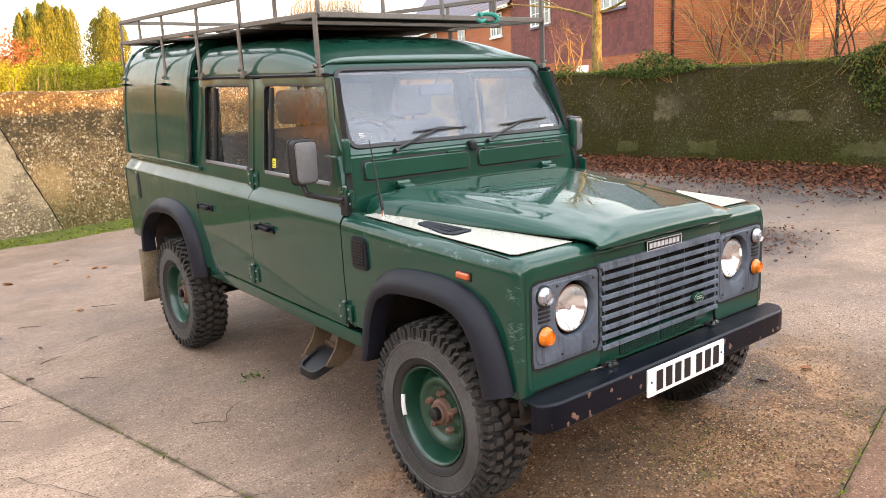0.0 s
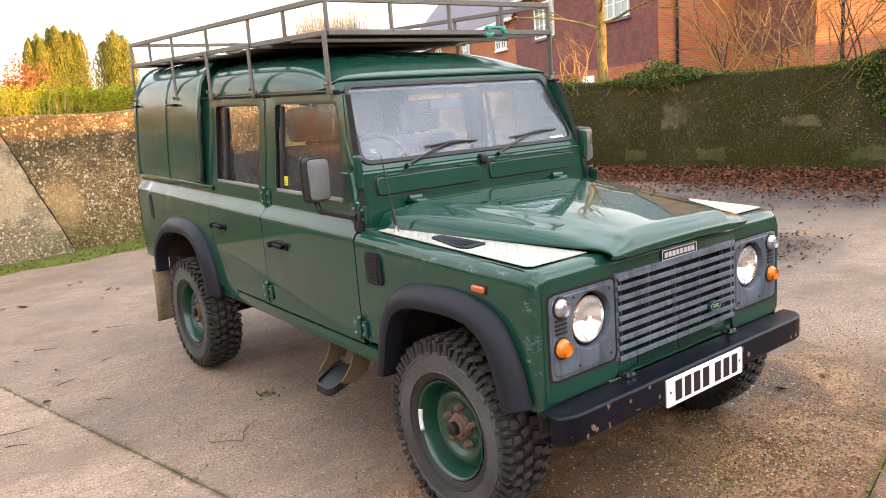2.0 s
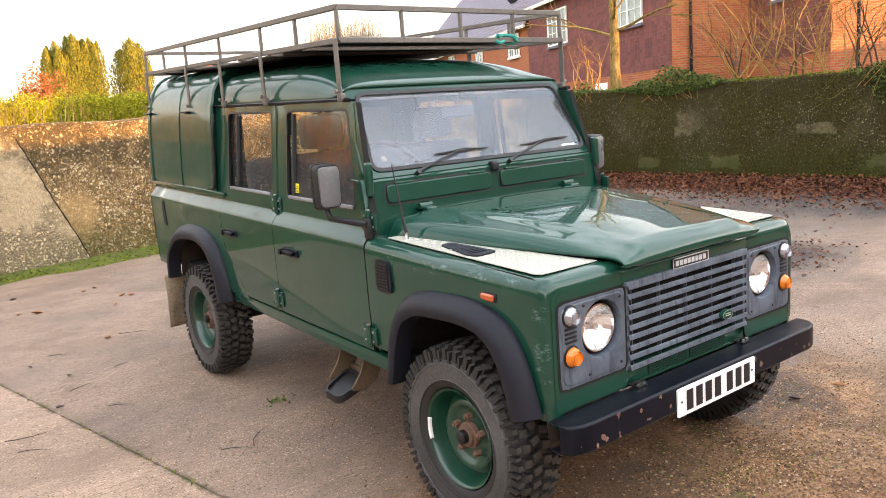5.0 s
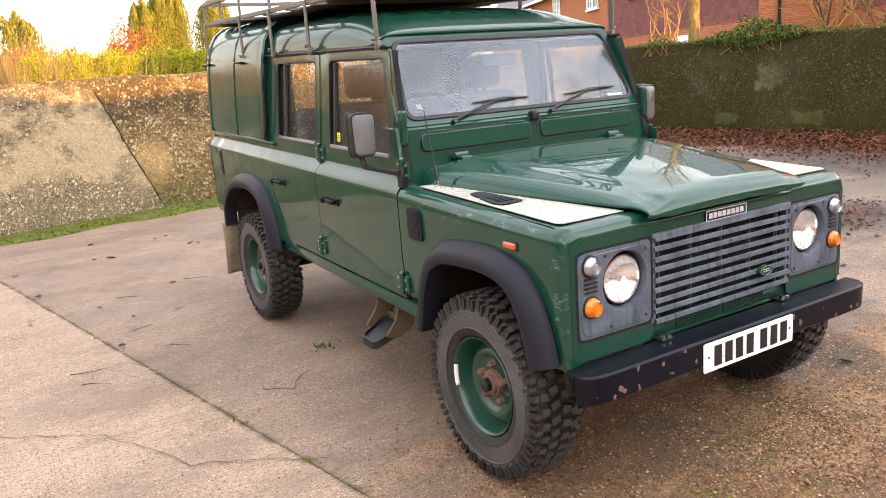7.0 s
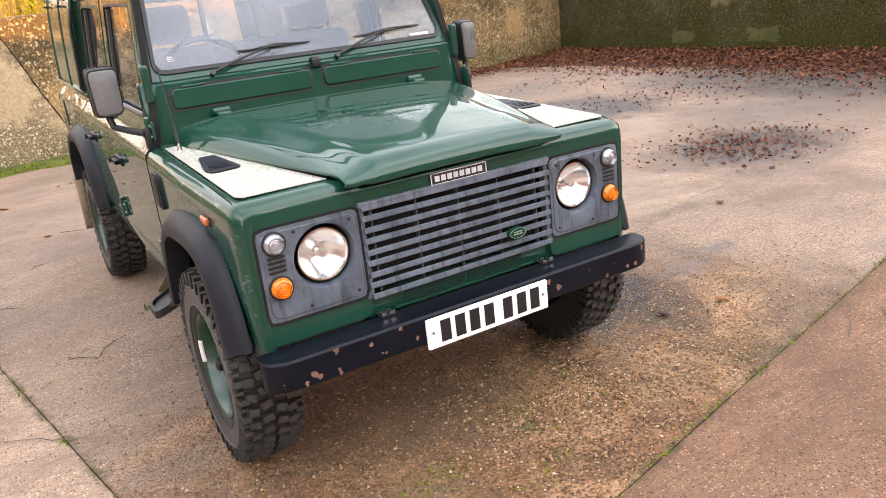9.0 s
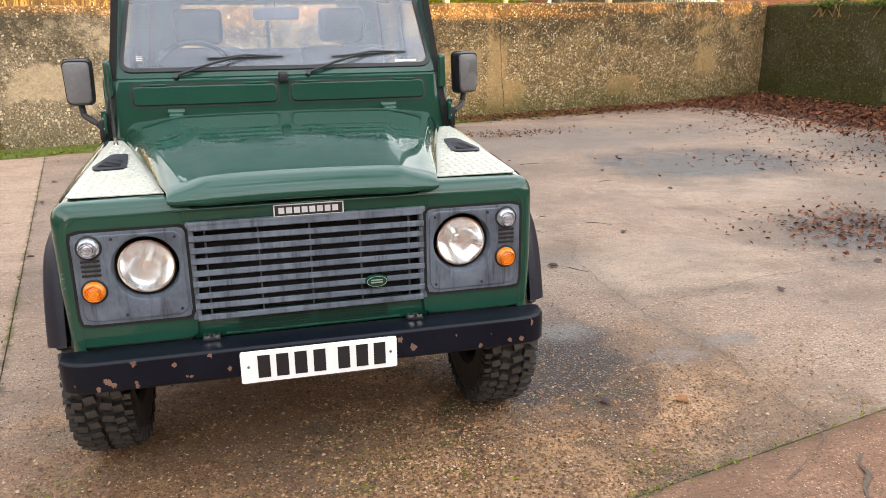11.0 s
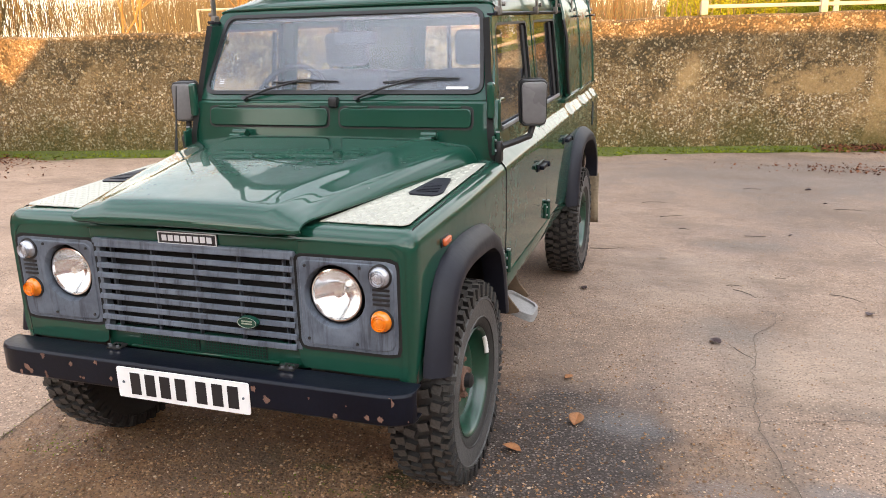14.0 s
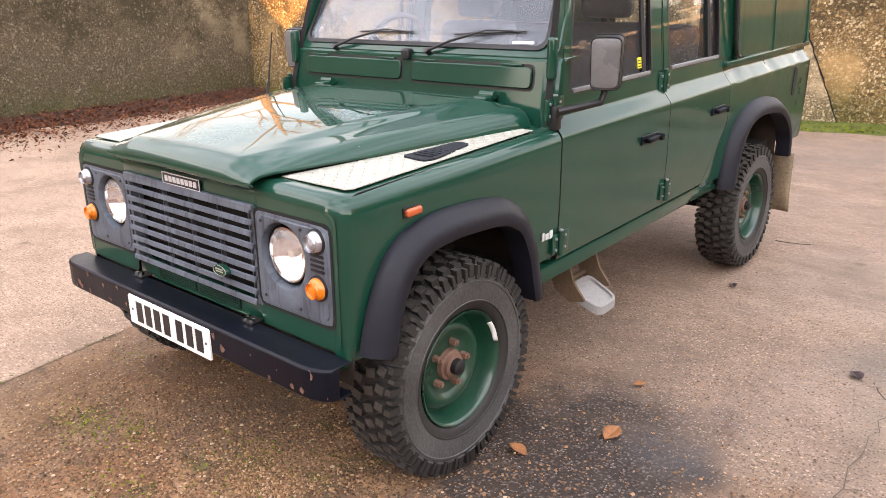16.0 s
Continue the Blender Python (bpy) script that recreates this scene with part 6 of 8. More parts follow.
# wheels
def build_wheel():
    w = thing("wheel", "", "")
    for k in ("label", "category"):
        if k in w:
            del w[k]
    w["label"] = "green steel wheel with a worn off-road tyre"
    R, half = 0.395, 0.118
    bm = bmesh.new()
    lathe(bm, [(0.070, 0.205), (0.098, 0.212), (0.112, 0.225), (0.119, 0.246), (0.1235, 0.248), (0.1235, 0.252), (0.121, 0.254), (0.124, 0.300), (0.1235, 0.316), (0.1272, 0.318), (0.1272, 0.322), (0.1225, 0.324), (0.1205, 0.334), (0.1235, 0.336), (0.1235, 0.340), (0.116, 0.343), (0.108, 0.355), (0.095, 0.368), (0.060, 0.376), (0.0, 0.378),
               (-0.060, 0.376), (-0.095, 0.368), (-0.108, 0.355), (-0.121, 0.330), (-0.124, 0.300), (-0.112, 0.225), (-0.070, 0.205)], 64)
    for f in bm.faces:
        c = f.calc_center_median()
        if c.x > 0.085 and 0.252 < math.hypot(c.y, c.z) < 0.345:
            f.material_index = 1
    tyre = part("tyre", bm, (M_TYRE, M_SIDEWALL), w, "black off-road tyre with deep blocks, dusty sidewall", raked=False)
    kinds = {}
    for side in (-1, 1):
        for kind, (x0, x1, y, z0, z1, turn) in {"centre": (-0.024, 0.020, 0.0175, 0.362, R, side * 0.26), "middle": (-0.019, 0.021, 0.0175, 0.362, R - 0.002, side * -0.20),
                                                "shoulder": (-0.018, 0.0150, 0.0130, 0.338, 0.384, 0.0), "lug": (-0.012, 0.0165, 0.0075, 0.330, 0.376, 0.0)}.items():
            bm = bmesh.new()
            box(bm, (x0, -y, z0), (x1, y, z1), m=Matrix.Rotation(turn, 4, "Z"))
            for v in bm.verts:
                if v.co.z > z1 - 0.002:
                    v.co.x, v.co.y = v.co.x * 0.86, v.co.y * 0.86
            bmesh.ops.recalc_face_normals(bm, faces=bm.faces[:])
            for f in bm.faces:
                f.material_index = 1 if f.normal.z > 0.7 else 0
            me = bpy.data.meshes.new("tread_block")
            bm.to_mesh(me)
            bm.free()
            me.materials.append(M_TYRE)
            me.materials.append(M_TREAD)
            kinds[side, kind] = me
    for kind, n, x, off in (("centre", 42, 0.029, 0.5), ("middle", 42, 0.076, 0.2), ("shoulder", 34, 0.108, 0.0), ("lug", 34, 0.112, 0.5)):
        for k in range(n):
            for side in (-1, 1):
                blk = new("tread_block", kinds[side, kind])
                blk.parent = w
                blk.matrix_basis = Matrix.Rotation(2 * math.pi * (k + off + (0.5 if side > 0 else 0.0)) / n, 4, "X") @ Matrix.Translation((side * x * 0.86, 0, 0))
    bm = bmesh.new()
    lathe(bm, [(-0.09, 0.200), (0.060, 0.196), (0.088, 0.200), (0.104, 0.212), (0.108, 0.210), (0.104, 0.203), (0.094, 0.198), (0.052, 0.192), (0.022, 0.186), (0.010, 0.178),
               (0.012, 0.170), (0.030, 0.161), (0.046, 0.150), (0.050, 0.138), (0.046, 0.126), (0.032, 0.113), (0.026, 0.102), (0.026, 0.070), (0.030, 0.045), (0.030, 0.0001)], 56)
    rim = part("rim", bm, M_RIM, w, "green painted steel rim", raked=False)
    bm = bmesh.new()
    lathe(bm, [(0.020, 0.060), (0.048, 0.056), (0.052, 0.048), (0.066, 0.044), (0.068, 0.034), (0.072, 0.0001)], 24)
    hub = part("hub", bm, M_RUST, rim, "rusty hub flange", raked=False)
    bm = bmesh.new()
    lathe(bm, [(0.068, 0.030), (0.092, 0.028), (0.098, 0.020), (0.100, 0.0001)], 20)
    cap = part("hub_cap", bm, M_RUBBER, w, "black rubber hub cap", raked=False)
    for k in range(5):
        a = 2 * math.pi * k / 5 + 0.3
        bm = bmesh.new()
        lathe(bm, [(0.020, 0.016), (0.056, 0.014), (0.058, 0.009), (0.064, 0.008), (0.064, 0.0001)], 6)
        bmesh.ops.transform(bm, matrix=Matrix.Translation((0, 0.082 * math.cos(a), 0.082 * math.sin(a))), verts=bm.verts[:])
        part("wheel_nut", bm, M_RUST, rim, "rusty wheel nut" if k == 0 else "", raked=False)
    bm = bmesh.new()
    rows = [[(0.106, r * math.cos(a), r * math.sin(a)) for r in (0.193, 0.204)] for a in (2.95 + 0.06 * k for k in range(9))]
    rows = [[(p[0][0] + 0.003 - 0.014 * 1, *p[0][1:]), (p[1][0] + 0.005, *p[1][1:])] for p in rows]
    grid(bm, rows)
    solid(part("balance_weight", bm, M_WHITE, rim, "white scuffed strip", raked=False), 0.003, 0)
    for ob in (tyre, rim, cap, *rim.children):                # a narrow section
        ob.data.transform(Matrix.Diagonal((0.86, 1, 1, 1)))
    return w


wheel = build_wheel()
wheel.parent = car
wheel.matrix_basis = pose(0.756, 0, 0.385, -158, 0, 0) @ Matrix.Diagonal((1, 0.975, 0.975, 1))
for s, y, turn in ((1, 2.794, 50), (-1, 0, 0), (-1, 2.794, 80)):
    w = copy_thing(wheel, pose(s * 0.756, y, 0.385, turn, 0, 0 if s > 0 else 180) @ Matrix.Diagonal((1, 0.975, 0.975, 1)))
    if y > 1:
        for ob in [o for o in w.children_recursive if o.name.startswith("balance_weight")]:
            bpy.data.objects.remove(ob)

# ---- inside the cab ----
bm = bmesh.new()
box(bm, (-0.68, 0.66, 1.02), (0.68, 0.92, 1.23), 0.03, 3)
part("dashboard", bm, M_SEAT, car, "dark grey dashboard")
for x in (-0.40, 0.40):
    bm = bmesh.new()
    box(bm, (x - 0.25, 1.20, 0.78), (x + 0.25, 1.70, 0.95), 0.05, 3)
    seat = part("seat", bm, M_SEAT, car, "grey cloth seat with a headrest")
    bm = bmesh.new()
    box(bm, (x - 0.24, 1.62, 0.90), (x + 0.24, 1.75, 1.42), 0.05, 3)
    part("backrest", bm, M_SEAT, seat)
    bm = bmesh.new()
    box(bm, (x - 0.13, 1.64, 1.44), (x + 0.13, 1.74, 1.63), 0.035, 3)
    part("headrest", bm, M_SEAT, seat)
bm = bmesh.new()
box(bm, (-0.66, 2.12, 0.90), (0.66, 2.26, 1.38), 0.05, 3)
part("rear_bench_back", bm, M_SEAT, car, "dark rear bench")
bm = bmesh.new()
pts = [(-0.40 + 0.20 * math.cos(a), 0.985 + 0.085 * math.sin(a), 1.300 + 0.18 * math.sin(a)) for a in (2 * math.pi * k / 32 for k in range(33))]
tube(bm, pts, 0.014, 8, cap=False)
for a in (0.5, 2.64, 4.71):
    tube(bm, [(-0.40, 0.985, 1.300), (-0.40 + 0.2 * math.cos(a), 0.985 + 0.085 * math.sin(a), 1.300 + 0.18 * math.sin(a))], 0.012, 6)
tube(bm, [(-0.40, 0.985, 1.300), (-0.40, 0.80, 1.14)], 0.035, 8)
part("steering_wheel", bm, M_RUBBER, car, "black steering wheel")
bm = bmesh.new()
box(bm, (-0.11, 0.925, 1.585), (0.11, 0.945, 1.645), 0.012, 3)
tube(bm, [(0, 0.94, 1.64), (0, 0.90, 1.71)], 0.006, 6)
part("inner_mirror", bm, M_SEAT, car, "grey rear-view mirror")
bm = bmesh.new()
box(bm, (-0.66, 0.90, 1.700), (0.66, 2.40, 1.712), 0.004)
part("headlining", bm, simple("headlining", (0.30, 0.30, 0.29), 0.9, 0.15, 10), car, "pale grey headlining")
# cab back wall with its sliding window
bm = bmesh.new()
ringplate(bm, [(-0.70, 0.62), (0.70, 0.62), (0.67, 1.70), (-0.67, 1.70)], [(-0.58, 1.30), (0.58, 1.30), (0.57, 1.645), (-0.57, 1.645)], lambda u, v, d: (u, 2.40 + d, v), 0.02)
part("cab_back", bm, M_PAINT, car)
bm = bmesh.new()
box(bm, (-0.012, 2.40, 1.30), (0.012, 2.42, 1.645))
part("cab_back_bar", bm, M_RUBBER, car)


# ---- large surroundings ----
def blob_leaves(bm, centre, radii, n, size, rng, shell=0.55, flat=0.0, mat=0):
    """Many small leaf faces in a rounded volume."""
    c = Vector(centre)
    for _ in range(n):
        d = Vector((rng.gauss(0, 1), rng.gauss(0, 1), rng.gauss(0, 1))).normalized()
        k = shell + (1 - shell) * rng.random() ** 0.6
        p = c + Vector((d.x * radii[0], d.y * radii[1], d.z * radii[2])) * k * (0.85 + 0.3 * noise.noise(d * 2.3 + c))
        leaf(bm, p, size * rng.uniform(0.6, 1.4), rng, flat, mat)


def leaf(bm, p, s, rng, flat=0.0, mat=0):
    n = Vector((rng.gauss(0, 1), rng.gauss(0, 1), rng.gauss(0, 1) + flat * 4)).normalized()
    a = n.orthogonal().normalized()
    a = (Matrix.Rotation(rng.uniform(0, 6.28), 3, n) @ a)
    b = n.cross(a)
    vs = [bm.verts.new(p + a * s), bm.verts.new(p + b * s * 0.5 + n * s * 0.15), bm.verts.new(p - a * s), bm.verts.new(p - b * s * 0.5 + n * s * 0.1)]
    bm.faces.new(vs).material_index = mat


def bare_branches(bm, p, d, length, r, depth, rng, spread=0.6, droop=0.0, kids=3):
    """A branch that bends and forks."""
    pts, rs = [Vector(p)], [r]
    d = Vector(d).normalized()
    n = 4
    for k in range(n):
        d = (d + Vector((rng.gauss(0, 0.20), rng.gauss(0, 0.20), rng.gauss(0, 0.14) - droop))).normalized()
        pts.append(pts[-1] + d * length / n)
        rs.append(r * (1 - 0.6 * (k + 1) / n))
    tube(bm, pts, rs, 6 if r > 0.03 else (4 if r > 0.012 else 3), cap=False)
    if depth <= 0:
        return
    for k in range(kids + (1 if depth > 1 else 0)):
        i = rng.choice((1, 2, 3, 4, 4))
        nd = (d + Vector((rng.gauss(0, spread), rng.gauss(0, spread), rng.gauss(0.15, spread * 0.7)))).normalized()
        bare_branches(bm, pts[i], nd, length * rng.uniform(0.5, 0.8), rs[i] * 0.7, depth - 1, rng, spread, droop, kids)


# raised ground behind the yard walls
bm = bmesh.new()
C_P, C_M = Vector((*CORNER_P, 0)), Vector((*CORNER_M, 0))
path_in = [Vector((*END_M, 0)) + Vector((-0.25, 0, 0)), C_M + Vector((-0.25, 0.25, 0)), C_P + Vector((0.25, 0.25, 0)), Vector((*END_P, 0)) + Vector((0.25, 0, 0))]
outward = [Vector((-1, -0.15, 0)), Vector((-0.8, 1, 0)), Vector((0.8, 1, 0)), Vector((1, -0.15, 0))]
line, dirs = [], []
for i in range(3):
    for k in range(24):
        f = k / 24
        line.append(path_in[i].lerp(path_in[i + 1], f))
        dirs.append(outward[i].lerp(outward[i + 1], f))
line.append(path_in[3])
dirs.append(outward[3])
rows = []
for p, d in zip(line, dirs):
    row = [p + Vector((0, 0, -0.05))]
    for k, dist in enumerate((0.0, 1.2, 3, 7, 14, 30, 70, 200, 700)):
        z = 1.80 + 0.06 * noise.noise(Vector((p.x + d.x * dist, p.y + d.y * dist, 0)) * 0.4) + (0.02 * dist if dist < 40 else 0.8)
        row.append(p + d * dist + Vector((0, 0, min(z, 2.6))))
    rows.append(row)
grid(bm, rows)
tagged(link_mesh("ground_bank", bm, simple("rough_grass", (0.10, 0.10, 0.03), 0.95, 0.5, 4, 0.6)), "rough grassy ground level with the wall tops", "ground", kind="structure")

# long building behind the camera that keeps the low sun off the yard
shade = thing("neighbour_building", "plain brick building with a slate roof", "building")
bm = bmesh.new()
def far(u, v, z):
    return U * u + V * v + Vector((0, 0, z))
for a, b in (((-14, -22), (52, -16)),):
    vs = [bm.verts.new(far(u, v, z)) for z in (-0.1, 4.4) for u, v in ((a[0], a[1]), (b[0], a[1]), (b[0], b[1]), (a[0], b[1]))]
    for q in ((0, 1, 5, 4), (1, 2, 6, 5), (2, 3, 7, 6), (3, 0, 4, 7)):
        bm.faces.new([vs[i] for i in q])
link_mesh("wall", bm, M_BRICK, shade)
bm = bmesh.new()
def ridge(u):
    """Two hipped ranges meet in a valley near one end; the unseen ridge's steps shape the north wall's sunlit strip."""
    long_ridge = 6.99 - 0.21 * max(0, min(1, (u - 7.5) / 0.8)) + 0.10 * max(0, min(1, (u - 8.3) / 3))
    return min(long_ridge, 6.26 + abs(u - 0.46) * 0.95)


us = [-14.4, -5, -0.31, -0.2, 0.1, 0.46, 0.85, 1.15, 1.23, 7.5, 8.3, 11.3, 20, 36, 52.4]
vs = grid(bm, [[far(u, -22.5, 4.3), far(u, -19, ridge(u)), far(u, -15.5, 4.3)] for u in us])
bm.faces.new(vs[0])
bm.faces.new(vs[-1][::-1])
link_mesh("roof", bm, M_SLATE, shade, smooth=False)

# long barn beyond the west wall, behind the camera's start: added unseen to block sky light
barn = thing("barn", "added brick barn with a slate roof, out of view, blocking western sky light", "building")
bm = bmesh.new()
vs = [bm.verts.new((x, y, z)) for z in (-0.1, 4.6) for x, y in ((-18.5, -17.0), (-12.0, -17.0), (-12.0, 1.6), (-18.5, 1.6))]
for q in ((0, 1, 5, 4), (1, 2, 6, 5), (2, 3, 7, 6), (3, 0, 4, 7)):
    bm.faces.new([vs[i] for i in q])
link_mesh("wall", bm, M_BRICK, barn)
bm = bmesh.new()
vs = grid(bm, [[(-18.9, y, 4.5), (-15.25, y, 7.4), (-11.6, y, 4.5)] for y in (-17.3, -8, 1.9)])
bm.faces.new(vs[0])
bm.faces.new(vs[-1][::-1])
link_mesh("roof", bm, M_SLATE, barn, smooth=False)

# ---- the wall's details ----
R_ANG = math.degrees(math.atan(0.221))


def on_north(x, z, d):
    """A place on the inner face of the north wall, d out of it towards the yard."""
    return (x + 0.2158 * d, wall_y(x) - 0.9764 * d, z)


def ragged(pts, rng, amount=0.02, step=0.12):
    out = []
    for i in range(len(pts)):
        a, b = Vector(pts[i]), Vector(pts[(i + 1) % len(pts)])
        n = max(1, int((b - a).length / step))
        for k in range(n):
            p = a.lerp(b, k / n)
            out.append((p.x + rng.gauss(0, amount), p.y + rng.gauss(0, amount)))
    return out


rng = random.Random(21)
WALL_N = bpy.data.objects["wall_north"]
WALL_E = bpy.data.objects["wall_east"]
M_RENDER = pebble_material("smooth_render", (0.50, 0.375, 0.235), 0.10, 0.62, 0, ((-1.5, 1.15, 0.9, 0.6), (-2.6, 0.9, 0.7, 0.25)), 30)
bm = bmesh.new()
prism(bm, ragged([(-3.4, 0.02), (-0.21, 0.02), (-0.92, 1.74), (-1.05, 1.86), (-3.4, 1.86)], rng, 0.008), lambda u, v, d: on_north(u, v, 0.012 + d), 0.035)
link_mesh("raked_panel", bm, M_RENDER, WALL_N, "older render section with a slanting end", smooth=False)
bm = bmesh.new()
pts = []
for k in range(22):
    f = k / 21
    pts.append(on_north(-0.20 - 0.72 * f + rng.gauss(0, 0.006), 0.02 + 1.72 * f, 0.044))
tube(bm, pts, [rng.uniform(0.005, 0.012) for _ in pts], 5)
link_mesh("open_joint", bm, M_DARK, WALL_N, "dark slanting joint")

bm = bmesh.new()
pts = [on_north(4.18 + 0.10 * f + rng.gauss(0, 0.012), 1.80 - 1.72 * f, 0.006) for f in (k / 20 for k in range(21))]
tube(bm, pts, [rng.uniform(0.003, 0.008) for _ in pts], 5)
link_mesh("wall_crack", bm, M_DARK, WALL_N, "dark upright crack")

# white rail on posts along the north wall's top
rail = thing("white_rail", "weathered white wooden rail on short posts above the wall", "rail", (1.6, wall_y(1.6) + 0.15, 2.0))
base = Vector((1.6, wall_y(1.6) + 0.15, 2.0))
for x in (1.62, 3.25, 6.6, 9.4):
    bm = bmesh.new()
    p = Vector(on_north(x, 2.0, -0.15)) - base
    box(bm, (-0.05, -0.05, -0.05), (0.05, 0.05, 0.155), 0.015, 2, Matrix.Translation(p) @ pose(0, 0, 0, 0, 0, R_ANG))
    link_mesh("post", bm, M_OLD_WHITE, rail)
bm = bmesh.new()
a, b = Vector(on_north(1.6, 2.06, -0.15)) - base, Vector(on_north(11.5, 2.075, -0.15)) - base
mid = (a + b) / 2
box(bm, (-(b - a).length / 2, -0.02, -0.026), ((b - a).length / 2, 0.02, 0.026), 0.006, 2, Matrix.Translation(mid) @ pose(0, 0, 0, 0, 0, R_ANG))
link_mesh("board", bm, M_OLD_WHITE, rail)
bench = thing("trestle_beam", "pale horizontal beam on two short legs behind the wall", "beam", (4.2, 11.6, 1.9))
bm = bmesh.new()
box(bm, (-0.85, -0.05, 0.40), (0.85, 0.05, 0.45), 0.01)
link_mesh("beam", bm, M_OLD_WHITE, bench)
for x in (-0.6, 0.6):
    bm = bmesh.new()
    box(bm, (x - 0.04, -0.04, -0.1), (x + 0.04, 0.04, 0.40), 0.01)
    link_mesh("leg", bm, M_OLD_WHITE, bench)
goal = thing("goal_frame", "small white tubular goal frame on the grass", "goal", (-9.6, 15.5, 1.9))
for pts in ([(-1.6, 0, -0.1), (-1.6, 0, 0.72)], [(0.55, 0, -0.1), (0.55, 0, 0.72)], [(-1.6, 0, 0.72), (0.55, 0, 0.72)]):
    bm = bmesh.new()
    tube(bm, pts, 0.035, 8)
    link_mesh("bar", bm, M_OLD_WHITE, goal)

# ---- moss, leaves and litter on the ground ----
bm = bmesh.new()
for _ in range(9000):
    x = rng.uniform(-9.6, 9.5)
    w = 0.75 if x < 0.5 else max(0.25, 0.62 - 0.04 * x)
    d = abs(rng.gauss(0, 0.42)) * w + 0.02
    if d > w * (0.9 + 0.35 * noise.noise(Vector((x * 1.3, 0, 5)))):
        continue
    p = Vector(on_north(x, 0.01, d))
    h = rng.uniform(0.012, 0.042) * (1.5 - d / w)
    a = rng.uniform(0, 6.28)
    o = Vector((math.cos(a), math.sin(a), 0)) * rng.uniform(0.015, 0.035)
    vs = [bm.verts.new(p + o), bm.verts.new(p - o), bm.verts.new(p + Vector((rng.gauss(0, 0.02), rng.gauss(0, 0.02), h)))]
    bm.faces.new(vs)
tagged(link_mesh("moss_strip", bm, M_MOSS, smooth=False), "bright green moss and grass along the wall foot", "moss", kind="stuff")
bm = bmesh.new()
rows = []
for k in range(60):
    x = -9.6 + k * 0.33
    w = (0.70 if x < 0.5 else max(0.2, 0.55 - 0.04 * x)) * (0.9 + 0.35 * noise.noise(Vector((x * 1.3, 0, 5))))
    rows.append([on_north(x, 0.05, 0.0), on_north(x, 0.035, w * 0.35), on_north(x, 0.018, w * 0.7), on_north(x, -0.004, w)])
grid(bm, rows)
tagged(link_mesh("moss_bed", bm, simple("moss_bed", (0.085, 0.100, 0.014), 0.95, 0.6, 26, 1.0)), "low green moss bed at the wall foot", "moss", kind="stuff")

bm = bmesh.new()
rows = []
for k in range(46):
    y = -2.0 + k * 0.295
    w = 1.7 + 0.5 * noise.noise(Vector((y * 0.6, 2, 0))) + max(0, y - 8) * 0.25
    rows.append([(10.56, min(y, wall_y(10.5)), 0.10), (10.56 - w * 0.4, min(y, wall_y(10.56 - w * 0.4)), 0.04), (10.56 - w, min(y, wall_y(10.56 - w)), -0.006)])
grid(bm, rows)
tagged(link_mesh("leaf_mould", bm, simple("leaf_mould", (0.050, 0.022, 0.015), 0.9, 0.5, 20, 0.8)), "dark damp leaf mould below the wall", "leaves", kind="stuff")
bm = bmesh.new()
rows = []
for k in range(26):
    f = k / 25
    q = Vector((*CORNER_M, 0)).lerp(Vector((*END_M, 0)), f * 0.72)
    w = (1.15 + 0.4 * noise.noise(Vector((f * 9, 4, 0)))) * (1 - 0.35 * f)
    rows.append([(q.x + 0.01, q.y - 0.02, 0.09), (q.x + w * 0.45, min(q.y, wall_y(q.x + w * 0.45) - 0.02), 0.035), (q.x + w, min(q.y, wall_y(q.x + w) - 0.02), -0.006)])
grid(bm, rows)
tagged(link_mesh("leaf_mould_west", bm, bpy.data.materials["leaf_mould"]), "dark damp leaf mould below the grey wall", "leaves", kind="stuff")
bm = bmesh.new()
for _ in range(9000):
    y = rng.uniform(-2, 11.3)
    f = (y - END_P[1]) / (CORNER_P[1] - END_P[1])
    p = Vector((10.6 + rng.uniform(-0.03, 0.3), y, 1.70 + 0.23 * f + rng.uniform(-0.09, 0.04)))
    leaf(bm, p, rng.uniform(0.010, 0.028), rng, 0.2)
tagged(link_mesh("wall_top_moss", bm, M_MOSS, smooth=False), "mossy green growth along the wall top", "moss", kind="stuff")
bm = bmesh.new()


def drift(n, place, size=(0.02, 0.045)):
    for _ in range(n):
        p = place()
        if p:
            leaf(bm, Vector(p), rng.uniform(*size), rng, 0.6)


def east_drift():
    y = rng.uniform(-2, 11.3)
    d = abs(rng.gauss(0, 1.15))
    w = 2.6 + 0.6 * noise.noise(Vector((y * 0.6, 2, 0))) + max(0, y - 8) * 0.25
    if d > w:
        return None
    x = 10.55 - d
    return (x, min(y, wall_y(x) - 0.03), 0.02 + 0.16 * max(0, 1 - d / w) * rng.random())


def north_drift():
    x = 3.2 + 7.2 * rng.random() ** 0.8
    d = abs(rng.gauss(0.12, 0.20 + 0.025 * x))
    return on_north(x, 0.025 + 0.05 * rng.random(), d + 0.02)


def west_drift():
    f = rng.random() ** 0.8
    d = abs(rng.gauss(0, 0.85))
    p = Vector((*CORNER_M, 0)).lerp(Vector((*END_M, 0)), f * 0.75)
    return (p.x + 0.05 + d, min(p.y + rng.gauss(0, 0.1), wall_y(p.x + d) - 0.05), 0.02 + 0.12 * max(0, 1 - d) * rng.random())


